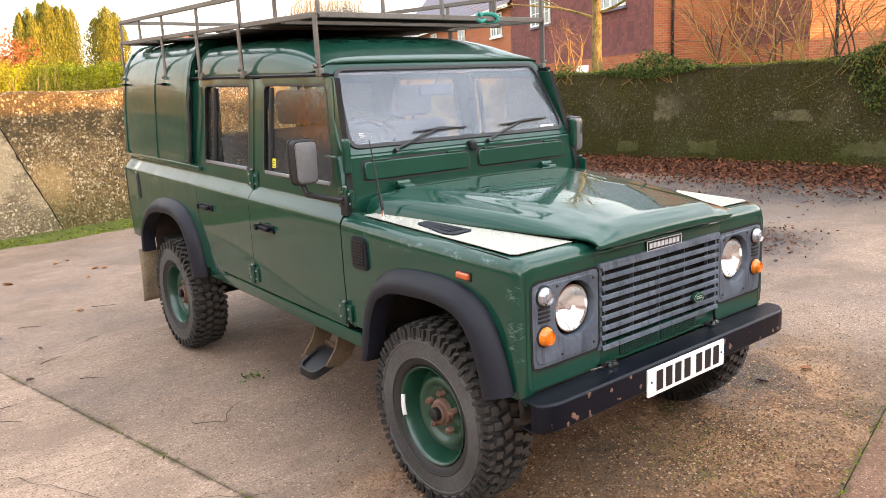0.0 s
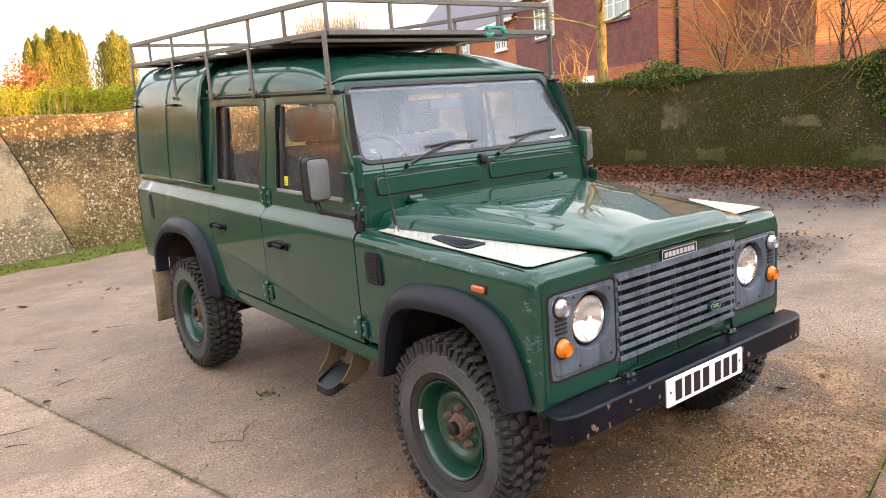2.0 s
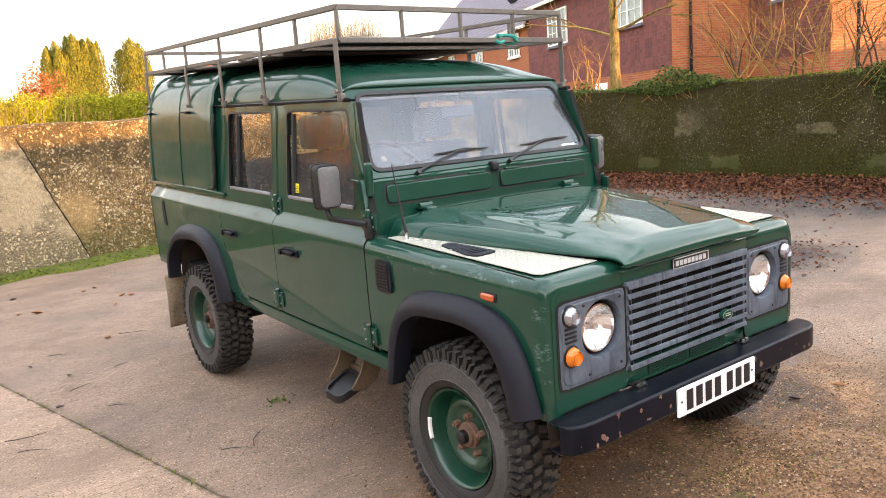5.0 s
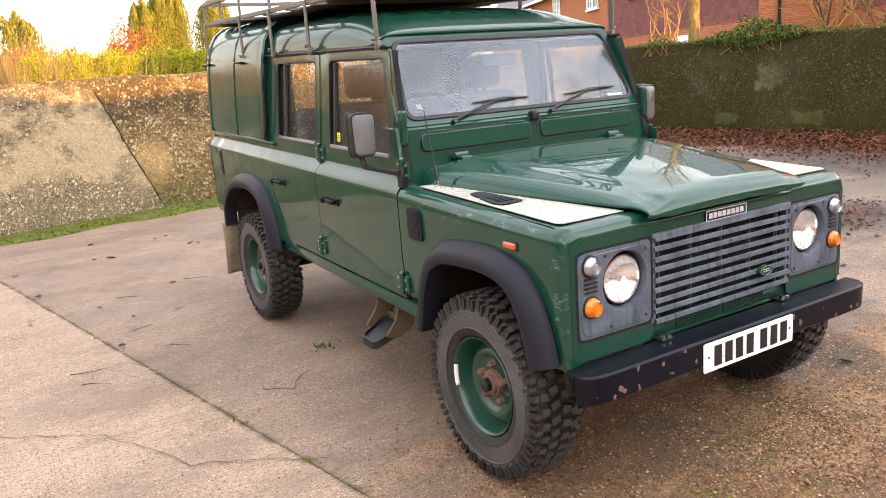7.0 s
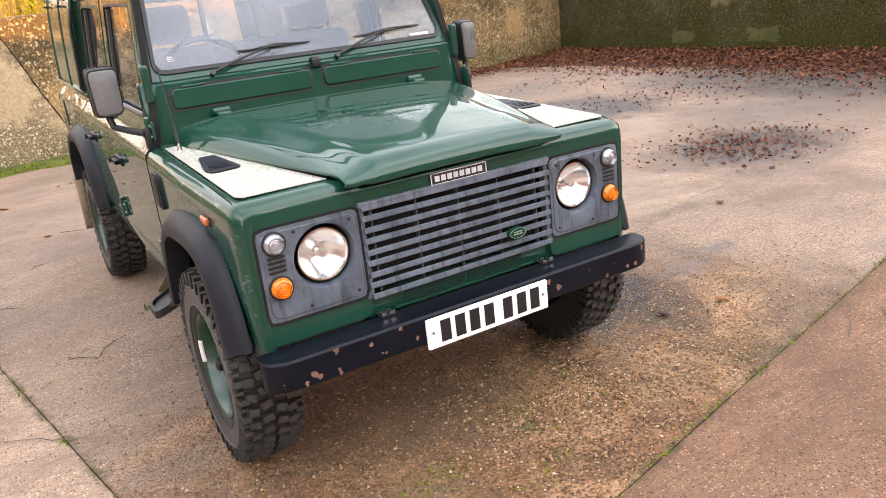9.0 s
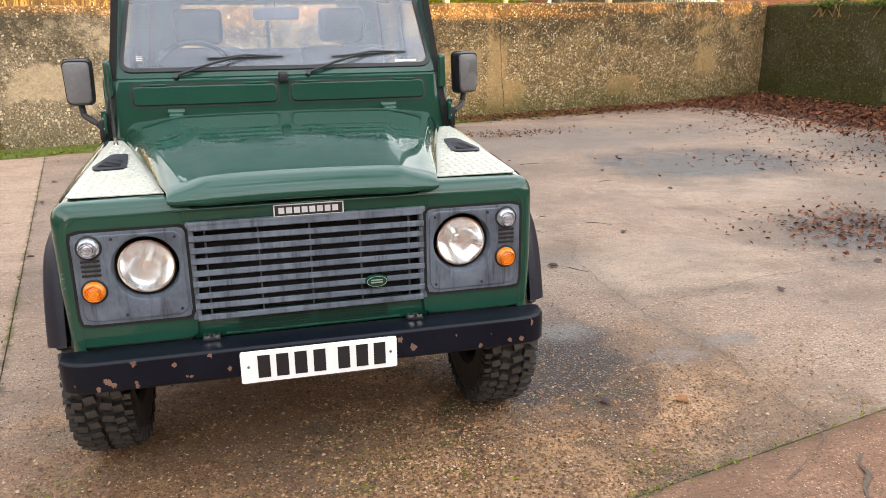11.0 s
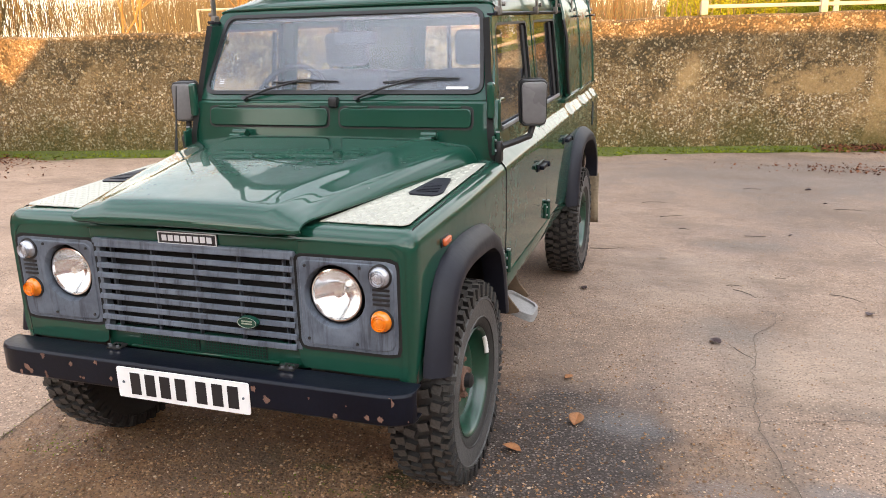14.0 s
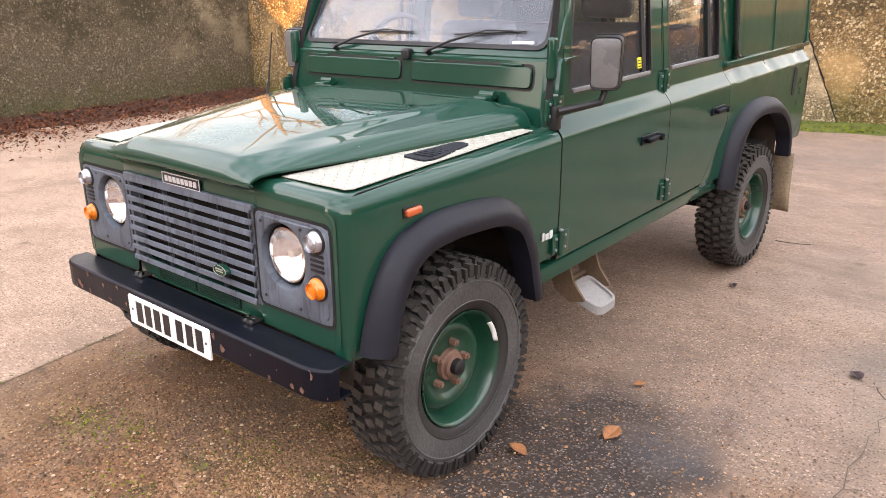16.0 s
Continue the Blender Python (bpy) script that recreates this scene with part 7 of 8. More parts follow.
def patch_drift():
    cx, cy, rx, ry = rng.choice(((4.5, 1.9, 0.9, 0.7), (4.5, 1.9, 0.9, 0.7), (6.4, 4.9, 1.8, 0.9), (7.8, 7.2, 1.8, 1.4), (3.6, 8.0, 1.2, 0.4), (8.2, 3.4, 1.6, 2.4), (8.2, 3.4, 1.6, 2.4)))
    return (rng.gauss(cx, rx * 0.5), rng.gauss(cy, ry * 0.5), 0.012)


drift(21000, east_drift)
drift(4200, north_drift)
drift(15000, west_drift, (0.014, 0.034))
drift(2600, patch_drift, (0.012, 0.032))
tagged(link_mesh("leaf_litter", bm, M_LEAF, smooth=False), "drifts of wet red-brown fallen leaves along the walls", "leaves", kind="stuff")

rng = random.Random(77)
M_DRY = simple("dry_leaf", (0.30, 0.12, 0.045), 0.8, 0.4, 30, 0.2)
M_DARKLEAF = simple("dark_leaf", (0.055, 0.03, 0.03), 0.75, 0.4, 30, 0.2)


def curled_leaf(x, y, size, mat, label):
    """One dry leaf: a pointed blade curled up along its middle rib."""
    bm = bmesh.new()
    rows = []
    for k in range(7):
        f = k / 6
        w = size * 0.42 * math.sin(math.pi * min(1, f * 1.05)) ** 0.7 + 0.0006
        lift = size * 0.30 * (f - 0.4) ** 2
        rows.append([((f - 0.5) * size * 1.3, s * w, lift + abs(s) * w * 0.55) for s in (-1, -0.5, 0, 0.5, 1)])
    grid(bm, rows)
    ob = link_mesh("fallen_leaf", bm, mat)
    solid(ob, 0.0012, 0)
    ob.matrix_basis = pose(x, y, 0.006, rng.uniform(-8, 8), rng.uniform(-8, 8), rng.uniform(0, 360))
    return tagged(ob, label, "leaf", "fallen leaves on the concrete")


for x, y, sz in ((1.16, 0.52, 0.080), (0.945, 0.20, 0.065), (1.06, 0.95, 0.045)):
    curled_leaf(x, y, sz, M_DRY, "curled orange dry leaf on the concrete")
for x, y, sz in ((1.756, 1.624, 0.065), (2.633, 2.298, 0.06), (0.931, 2.388, 0.05)):
    curled_leaf(x, y, sz, M_DARKLEAF, "small dark brown leaf lying on the concrete")
for x, y in ((-0.665, 6.88), (-0.556, 6.16), (-1.54, 6.18), (-0.73, 5.75), (-1.39, 6.08), (-0.8, 6.8), (-0.48, 6.1)):
    curled_leaf(x, y, rng.uniform(0.05, 0.09), M_DRY, "curled orange dry leaf on the concrete")
for k in range(40):
    x, y = rng.uniform(1.2, 7.5), rng.uniform(-0.5, 7.5)
    if k % 4 == 0:
        x, y = rng.uniform(-3.4, -1.1), rng.uniform(2.5, 7.5)
    curled_leaf(x, y, rng.uniform(0.03, 0.06), M_DARKLEAF if k % 3 else M_DRY, "small dark brown leaf lying on the concrete" if k % 3 else "curled orange dry leaf on the concrete")
TWIGS = ((-0.92, 4.44, -27, 0.22), (-1.54, 4.22, -31, 0.18), (-1.26, 3.52, 33, 0.13), (-1.6, 3.22, 28, 0.16), (-1.48, 2.63, -38, 0.17), (-1.21, 1.44, -35, 0.17), (-1.06, 1.5, 53, 0.25),
         (-2.03, 2.52, -12, 0.22), (-2.03, 2.26, -33, 0.18), (1.89, 2.69, 3, 0.1), (1.95, 2.53, -46, 0.2), (1.89, 1.5, -58, 0.16), (2.55, 2.59, -31, 0.21), (1.22, 5.38, 12, 0.24),
         (1.43, 4.79, 26, 0.26), (1.54, 4.26, -18, 0.1), (2.11, 4.14, 3, 0.17), (2.21, 6.35, 4, 0.19), (0.96, 3.47, 14, 0.27), (2.2, 2.94, -2, 0.07), (3.4, 4.2, 15, 0.2), (3.0, 5.4, 5, 0.25))
M_STICK = simple("dark_stick", (0.060, 0.042, 0.032), 0.9, 0.4, 30, 0.2)
for x, y, a, l in TWIGS:
    bm = bmesh.new()
    bow = rng.uniform(-0.12, 0.12) * l
    tube(bm, [(-l / 2, 0, 0), (-l / 5, bow, 0.004), (l / 6, bow * 0.8, 0.003), (l / 2, -bow * 0.4, 0)], [0.0026, 0.0024, 0.0018, 0.0009], 5)
    if l > 0.19:
        tube(bm, [(l / 6, bow * 0.8, 0.003), (l / 3.2, bow + 0.02, 0.004)], [0.0016, 0.0008], 4)
    ob = link_mesh("twig", bm, M_STICK)
    ob.matrix_basis = pose(x, y, 0.006, 0, 0, a)
    tagged(ob, "thin dark fallen twig on the concrete", "twig", "twigs on the concrete")
bm = bmesh.new()
for _ in range(40):
    leaf(bm, Vector((-0.76 + rng.gauss(0, 0.05), 1.90 + rng.gauss(0, 0.03), 0.012)), 0.014, rng, 0.4)
tagged(link_mesh("weed", bm, M_IVY, smooth=False), "small green weed growing from the concrete", "plant", kind="stuff")
bm = bmesh.new()
for _ in range(620):
    v = rng.uniform(-1, 6)
    u, v = rng.choice(((rng.uniform(-1.1, 4), -1.10), (rng.uniform(-1.1, 4), -1.10), (joint_u(v), v)))
    leaf(bm, yard(u + rng.gauss(0, 0.012), v + rng.gauss(0, 0.012), 0.004), rng.uniform(0.004, 0.011), rng, 0.3)
tagged(link_mesh("joint_moss", bm, M_MOSS, smooth=False), "moss tufts growing in the slab joints", "moss", kind="stuff")
# loose stones on the worn patch
bm = bmesh.new()
for _ in range(9000):
    a, r = rng.uniform(0, 6.28), abs(rng.gauss(0, 1)) * 1.05
    p = Vector((0.45 + r * math.cos(a) * 1.5, -0.55 + r * math.sin(a) * 0.95, 0.002))
    if p.dot(V) < -1.08 or p.dot(U) < -1.2:
        continue
    s = rng.uniform(0.0025, 0.0075)
    vs = [bm.verts.new(p + Vector((math.cos(t) * s * rng.uniform(0.7, 1.3), math.sin(t) * s * rng.uniform(0.7, 1.3), 0))) for t in (0, 1.57, 3.14, 4.71)]
    top_v = bm.verts.new(p + Vector((rng.gauss(0, s * 0.2), rng.gauss(0, s * 0.2), s * 0.9)))
    for k in range(4):
        bm.faces.new((vs[k], vs[(k + 1) % 4], top_v))
for _ in range(9000):                                         # scattered grit and crumbs of soil over the yard
    u, v = rng.gauss(0.3, 1.9), rng.gauss(1.4, 2.0)
    p = Vector((u, v, 0.001))
    s = rng.uniform(0.0018, 0.0050)
    vs = [bm.verts.new(p + Vector((math.cos(t) * s * rng.uniform(0.6, 1.5), math.sin(t) * s * rng.uniform(0.6, 1.5), 0))) for t in (0, 1.57, 3.14, 4.71)]
    top_v = bm.verts.new(p + Vector((0, 0, s)))
    for k in range(4):
        bm.faces.new((vs[k], vs[(k + 1) % 4], top_v))
for _ in range(5200):                                         # coarser stones worn out of the patch
    a, r = rng.uniform(0, 6.28), abs(rng.gauss(0, 0.85))
    p = Vector((0.35 + r * math.cos(a) * 1.5, -0.50 + r * math.sin(a) * 0.8, 0.001))
    if p.dot(V) < -1.06 or p.dot(U) < -1.2:
        continue
    s = rng.uniform(0.003, 0.008) * rng.choice((0.6, 0.7, 0.9, 1.2))
    low = [bm.verts.new(p + Vector((math.cos(t) * s * rng.uniform(0.7, 1.3), math.sin(t) * s * rng.uniform(0.7, 1.3), 0))) for t in (0, 1.05, 2.09, 3.14, 4.19, 5.24)]
    high = [bm.verts.new(v.co * 0.45 + p * 0.55 + Vector((0, 0, s * rng.uniform(0.3, 0.6)))) for v in low]
    bm.faces.new(high)
    for k in range(6):
        bm.faces.new((low[k], low[(k + 1) % 6], high[(k + 1) % 6], high[k]))
n = Nodes("loose_stone")
n.set(n.ramp(n.island(), [(0, (0.060, 0.034, 0.020)), (0.5, (0.270, 0.138, 0.064)), (0.9, (0.42, 0.24, 0.125)), (1, (0.54, 0.40, 0.28))]), 0.85)
tagged(link_mesh("loose_gravel", bm, n.m, smooth=False), "loose brown and pale gravel on the worn concrete", "gravel", kind="stuff")

bm = bmesh.new()
for cx, cy, rad, cnt in ((-0.49, -0.71, 0.07, 260), (-0.30, -0.62, 0.05, 120), (0.27, -0.36, 0.10, 160), (0.20, -0.52, 0.09, 140), (0.55, -0.62, 0.08, 120), (0.0, -0.85, 0.06, 100), (1.2, -0.72, 0.07, 120), (-0.9, -0.3, 0.06, 80)):
    for _ in range(cnt):
        p = Vector((cx + rng.gauss(0, rad) * 1.6, cy + rng.gauss(0, rad), 0.003))
        leaf(bm, p, rng.uniform(0.003, 0.008), rng, 0.5)
tagged(link_mesh("moss_tufts", bm, M_MOSS, smooth=False), "small green moss tufts on the worn gravelly concrete", "moss", kind="stuff")

# cracks: thin dark open joints that wander over the slabs
n_crack = 0


def crack(points, width, seed, mat=M_DARK):
    r = random.Random(seed)
    pts = []
    for (x0, y0), (x1, y1) in zip(points, points[1:]):
        k = max(2, int(math.hypot(x1 - x0, y1 - y0) / 0.07))
        for i in range(k):
            f = i / k
            pts.append((x0 + (x1 - x0) * f + r.gauss(0, 0.012), y0 + (y1 - y0) * f + r.gauss(0, 0.012)))
    bm = bmesh.new()
    rows = []
    for i, (x, y) in enumerate(pts):
        a, b = pts[max(0, i - 1)], pts[min(len(pts) - 1, i + 1)]
        d = Vector((b[0] - a[0], b[1] - a[1], 0)).normalized()
        nn = Vector((-d.y, d.x, 0)) * width * r.uniform(0.3, 1.0)
        rows.append([Vector((x, y, 0.0052)) + nn, Vector((x, y, 0.0045)), Vector((x, y, 0.0052)) - nn])
    grid(bm, rows)
    ob = link_mesh("crack", bm, mat, bpy.data.objects["pavement_worn"])
    return ob


M_CRACK = simple("crack_dirt", (0.10, 0.075, 0.055), 0.95, 0.5, 30, 0.3)
crack([(2.0, -0.68), (2.02, 0.16), (1.90, 0.72), (1.92, 1.2), (1.98, 1.8), (2.2, 2.3)], 0.0025, 1, M_CRACK)
crack([(1.90, 0.72), (3.0, 1.05), (4.4, 1.2), (5.6, 1.9)], 0.003, 2, M_CRACK)
crack([(3.1, 3.5), (3.0, 4.6), (2.2, 5.6), (2.6, 6.8)], 0.004, 3, M_CRACK)
crack([(3.0, 4.6), (4.6, 4.4), (6.0, 5.0)], 0.004, 4, M_CRACK)
crack([(1.96, -0.70), (1.55, -1.0)], 0.004, 5, M_CRACK)
bpy.data.objects["crack.004"].parent = bpy.data.objects["pavement_front"]
ob = crack([(1.98, -0.86), (1.80, -1.15), (1.56, -1.44), (1.35, -1.9), (0.9, -2.3)], 0.011, 6, M_CRACK)
ob.parent = bpy.data.objects["pavement_front"]
ob = crack([(-1.3, 0.55), (-1.8, 0.9), (-2.1, 1.5), (-3.0, 2.2)], 0.004, 7, M_CRACK)
ob.parent = bpy.data.objects["pavement"]

# ---- plants on and behind the walls ----
def ivy(at, size, n, seed, hang=0.35, rise=0.34):
    r = random.Random(seed)
    t = thing("ivy", "dark green ivy tumbling over the wall top", "ivy", at)
    bm = bmesh.new()
    for _ in range(n):
        y = r.gauss(0, size * 0.42)
        w = max(0.05, 1 - abs(y) / size)
        top_h = rise * w * (0.7 + 0.5 * noise.noise(Vector((y * 3, seed, 0))))
        if r.random() < 0.45:
            p = Vector((-0.05 - 0.06 * r.random(), y, r.uniform(-hang * w, 0.05)))
        else:
            p = Vector((r.uniform(-0.12, 0.45), y, r.uniform(0, max(0.05, top_h))))
        leaf(bm, p, r.uniform(0.018, 0.042), r, 0.1)
    link_mesh("foliage", bm, M_IVY, t, smooth=False)
    bm = bmesh.new()
    for _ in range(9):
        y = r.gauss(0, size * 0.35)
        tube(bm, [(0.25, y, -0.05), (0.1, y + r.gauss(0, 0.1), 0.08), (-0.06, y + r.gauss(0, 0.15), 0.0), (-0.07, y + r.gauss(0, 0.2), -0.25)], 0.006, 4)
    tagged(link_mesh("stem", bm, M_TWIG, t), kind="stuff")
    return t


ivy((10.6, 7.35, 1.86), 1.40, 4600, 1, 0.16, 0.52)
ivy((10.6, 3.0, 1.85), 0.75, 2200, 2, 0.9)
ivy((10.75, 2.2, 2.75), 0.85, 2400, 4, 0.9)
ivy((10.6, 9.75, 1.92), 0.4, 350, 3, 0.15)

# the bare young tree above the east wall
rng = random.Random(12)
tree = thing("bare_tree", "bare young tree with yellow-lit pale trunk behind the wall", "tree", (11.35, 9.35, 1.85))
bm = bmesh.new()
tube(bm, [(0, 0, -0.2), (-0.02, 0.0, 0.5), (0.03, 0.02, 1.3), (0.0, 0.05, 2.2), (0.08, 0.05, 3.4), (0.05, 0.0, 4.6)], [0.15, 0.115, 0.10, 0.085, 0.065, 0.04], 10)
link_mesh("trunk", bm, M_BARK, tree)
for z, d, l in ((1.25, (-0.4, 0.9, 0.5), 1.7), (1.35, (0.3, -0.9, 0.45), 1.6), (1.6, (-0.7, -0.4, 0.7), 1.5), (2.0, (0.1, 0.9, 0.8), 1.7), (2.1, (-0.2, -0.8, 0.6), 1.9), (2.8, (0.5, 0.5, 0.8), 1.6), (3.2, (-0.5, -0.5, 0.9), 1.6), (3.8, (0.2, 0.6, 0.9), 1.5), (4.5, (0, -0.2, 1), 1.5)):
    bm = bmesh.new()
    bare_branches(bm, (0.02, 0.03, z), d, l, 0.036, 3, rng, 0.5)
    link_mesh("limb", bm, M_BARK, tree)

# bare shrubs along the east wall
for i, (x, y, h) in enumerate(((12.3, 7.0, 3.2), (12.0, 6.0, 3.4), (12.6, 5.2, 3.6), (12.2, 4.2, 3.2), (12.8, 3.2, 3.4), (12.1, 2.2, 3.0), (12.6, 1.0, 3.2), (12.3, 11.0, 2.0), (11.7, 6.6, 2.6), (11.9, 5.5, 3.0), (11.6, 4.7, 2.4), (11.8, 3.6, 2.8), (11.6, 1.5, 2.2))):
    sh = thing("bare_shrub", "leafless many-stemmed shrub with thin brown twigs", "shrub", (x, y, 1.8), "shrubs behind the east wall")
    bm = bmesh.new()
    for k in range(5):
        d = Vector((rng.gauss(0, 0.32), rng.gauss(0, 0.42), 1))
        bare_branches(bm, (rng.gauss(0, 0.12), rng.gauss(0, 0.15), -0.05), d, h * rng.uniform(0.4, 0.62), 0.020, 3, rng, 0.6, 0.0, 2)
    tagged(link_mesh("stem", bm, M_TWIG if i % 3 else M_BROWN_TWIG, sh), kind="stuff")
big = thing("overhanging_tree", "bare tree whose golden twigs arch over the wall", "tree", (13.6, 0.6, 1.8))
bm = bmesh.new()
tube(bm, [(0, 0, -0.2), (0.05, 0.1, 1.5), (0, 0.2, 3.2), (0.1, 0.1, 5.2)], [0.22, 0.17, 0.13, 0.06], 10)
link_mesh("trunk", bm, M_BARK, big)
for k in range(14):
    bm = bmesh.new()
    bare_branches(bm, (0, 0.15, 0.9 + 0.27 * k), (-0.5 + rng.gauss(0, 0.3), 0.9 + rng.gauss(0, 0.2), 0.35 + rng.gauss(0, 0.15)), 3.2, 0.06, 3, rng, 0.45, 0.06, 3)
    link_mesh("limb", bm, M_BARK, big)

# bare trees beyond the corner of the north and west walls
for x, y, h in ((-12.6, 8.6, 6.5), (-14.8, 4.6, 7.5)):
    t = thing("bare_tree", "leafless tree with dark forked trunk behind the wall", "tree", (x, y, 1.8))
    bm = bmesh.new()
    tube(bm, [(0, 0, -0.2), (0.15, 0.05, h * 0.2), (0.05, 0.2, h * 0.5), (0.2, 0.1, h * 0.8)], [0.20, 0.15, 0.10, 0.04], 9)
    link_mesh("trunk", bm, M_TWIG, t)
    for k in range(9):
        bm = bmesh.new()
        a = k * 2.4 + x
        bare_branches(bm, (0.1, 0.1, h * (0.14 + 0.07 * k)), (math.cos(a), math.sin(a), 0.7), h * 0.34, 0.05, 3, rng, 0.5, 0.0, 3)
        link_mesh("limb", bm, M_TWIG, t)

# golden many-stemmed willows and thicket behind the north wall
for x, y, h, n in ((-6.9, 12.2, 3.6, 12), (-5.4, 13.0, 3.8, 9), (-8.3, 13.5, 3.2, 7), (-4.0, 12.6, 3.0, 7), (-3.0, 14.5, 3.2, 6), (-10.5, 12.0, 3.0, 6)):
    sh = thing("coppiced_willow", "leafless golden-stemmed coppice in low sun", "tree", (x, y, 1.85), "coppice behind the north wall")
    bm = bmesh.new()
    for k in range(n):
        d = Vector((rng.gauss(0, 0.16), rng.gauss(0, 0.16), 1))
        bare_branches(bm, (rng.gauss(0, 0.2), rng.gauss(0, 0.2), -0.05), d, h * rng.uniform(0.7, 1.0), 0.021, 3, rng, 0.34, 0.0, 3)
    tagged(link_mesh("stem", bm, M_TWIG, sh), kind="stuff")


def thicket(at, size, n, h, seed, mat, label, name="far_thicket", twig=1.0):
    """Distant leafless wood: countless upright twigs."""
    r = random.Random(seed)
    bm = bmesh.new()
    for _ in range(n):
        p = Vector((r.gauss(0, size[0] * 0.4), r.gauss(0, size[1] * 0.4), 0))
        top_h = h * (0.6 + 0.4 * noise.noise(Vector((p.x * 0.35, p.y * 0.35, seed))) + 0.25 * r.random()) * max(0.35, 1 - (p.x / size[0]) ** 2 * 0.6)
        q = p + Vector((r.gauss(0, 0.35), r.gauss(0, 0.35), top_h))
        w = r.uniform(0.010, 0.030) * twig
        g = p.lerp(q, r.uniform(0, 0.45))
        vs = [bm.verts.new(g + Vector((w, 0, 0))), bm.verts.new(g - Vector((w, 0, 0))), bm.verts.new(q)]
        bm.faces.new(vs)
    ob = link_mesh(name, bm, mat, smooth=False)
    ob.location = at
    return tagged(ob, label, "trees", kind="stuff")


thicket((28.5, 50, 2), (9, 3), 3600, 10.5, 5, M_BUFF, "distant row of golden leafless poplars", twig=0.55)
thicket((-22, 44, 2), (30, 6), 9000, 6.5, 6, M_BUFF, "distant brown leafless wood", twig=0.8)
thicket((4, 75, 2), (14, 5), 3500, 4.6, 7, M_BUFF, "distant brown leafless hedge trees")
thicket((17.5, 47, 2), (5, 2), 900, 1.6, 9, M_BUFF, "distant brown leafless shrubs")
thicket((-9, 22, 1.9), (13, 4), 3500, 3.0, 10, M_BUFF, "brown leafless thicket on the grass", twig=0.4)

thicket((-15.5, 8.5, 1.85), (5, 7), 4500, 3.2, 11, M_BUFF, "brown leafless scrub beyond the yard wall", twig=0.5)
thicket((25.5, 49, 2), (4.5, 2), 700, 2.3, 12, M_BUFF, "distant brown leafless shrubs", twig=0.7)

# conifers, hedge and bushes
def conifer(at, w, h, n, seed, label, blunt=2.2):
    r = random.Random(seed)
    t = thing("conifer", label, "tree", at)
    bm = bmesh.new()
    tube(bm, [(0, 0, -0.2), (0, 0, h * 0.9)], [0.35, 0.05], 8)
    link_mesh("trunk", bm, M_BARK, t)
    bm = bmesh.new()
    spires = [(0, 0, 1.0, 0.80)] + [(math.cos(k * 1.26 + seed) * w * 0.24, math.sin(k * 1.26 + seed) * w * 0.20, r.uniform(0.86, 0.99), r.uniform(0.60, 0.75)) for k in range(5)]
    for k in range(n):
        sx, sy, sh, sw = spires[k % len(spires)]
        f = r.random() ** 0.85
        a = r.uniform(0, 6.283)
        env = (1 - f ** blunt) ** 0.6 * (0.88 + 0.45 * noise.noise(Vector((math.cos(a) * 2.1 + sx, math.sin(a) * 2.1 + sy, f * 6 + seed))))
        rad = w * 0.5 * sw * env * (0.62 + 0.40 * r.random())
        p = Vector((sx * (1 - 0.2 * f) + rad * math.cos(a), sy * (1 - 0.2 * f) + rad * math.sin(a), f * h * sh * (0.97 + 0.06 * r.random())))
        s = r.uniform(0.14, 0.32)
        o = Vector((-math.sin(a), math.cos(a), 0)) * s * 0.30
        vs = [bm.verts.new(p - o), bm.verts.new(p + o), bm.verts.new(p + Vector((math.cos(a) * s * 0.25, math.sin(a) * s * 0.25, s * r.uniform(0.7, 1.3))))]
        bm.faces.new(vs)
    link_mesh("crown", bm, M_CONIFER, t, smooth=False)
    return t


conifer((17.9, 100, 1.5), 6.0, 12.0, 22000, 1, "tall dense green-gold conifer beyond the hedge")
conifer((20.2, 101, 1.5), 6.0, 13.0, 24000, 2, "tall dense green-gold conifer with ragged top", 3.2)
conifer((22.0, 100.5, 1.5), 4.4, 12.5, 14000, 5, "narrow dense green-gold conifer beyond the hedge", 3.0)
conifer((26.6, 100, 1.5), 6.2, 12.4, 26000, 3, "broad green-gold conifer with a flat top", 7.0)
conifer((2.2, 72, 1.5), 5.4, 7.8, 7000, 4, "soft green conifer among bare trees")


def bush(name, at, radii, n, size, mat, label, seed):
    r = random.Random(seed)
    t = thing(name, label, "bush", at)
    bm = bmesh.new()
    for k in range(7):
        c = (r.gauss(0, radii[0] * 0.45), r.gauss(0, radii[1] * 0.4), radii[2] * r.uniform(0.4, 0.8))
        blob_leaves(bm, c, (radii[0] * 0.55, radii[1] * 0.6, radii[2] * 0.5), n // 7, size, r, 0.5)
    link_mesh("foliage", bm, mat, t, smooth=False)
    bm = bmesh.new()
    tube(bm, [(0, 0, -0.1), (0, 0, radii[2] * 0.7)], [0.12, 0.04], 6)
    link_mesh("stem", bm, M_BARK, t)
    return t


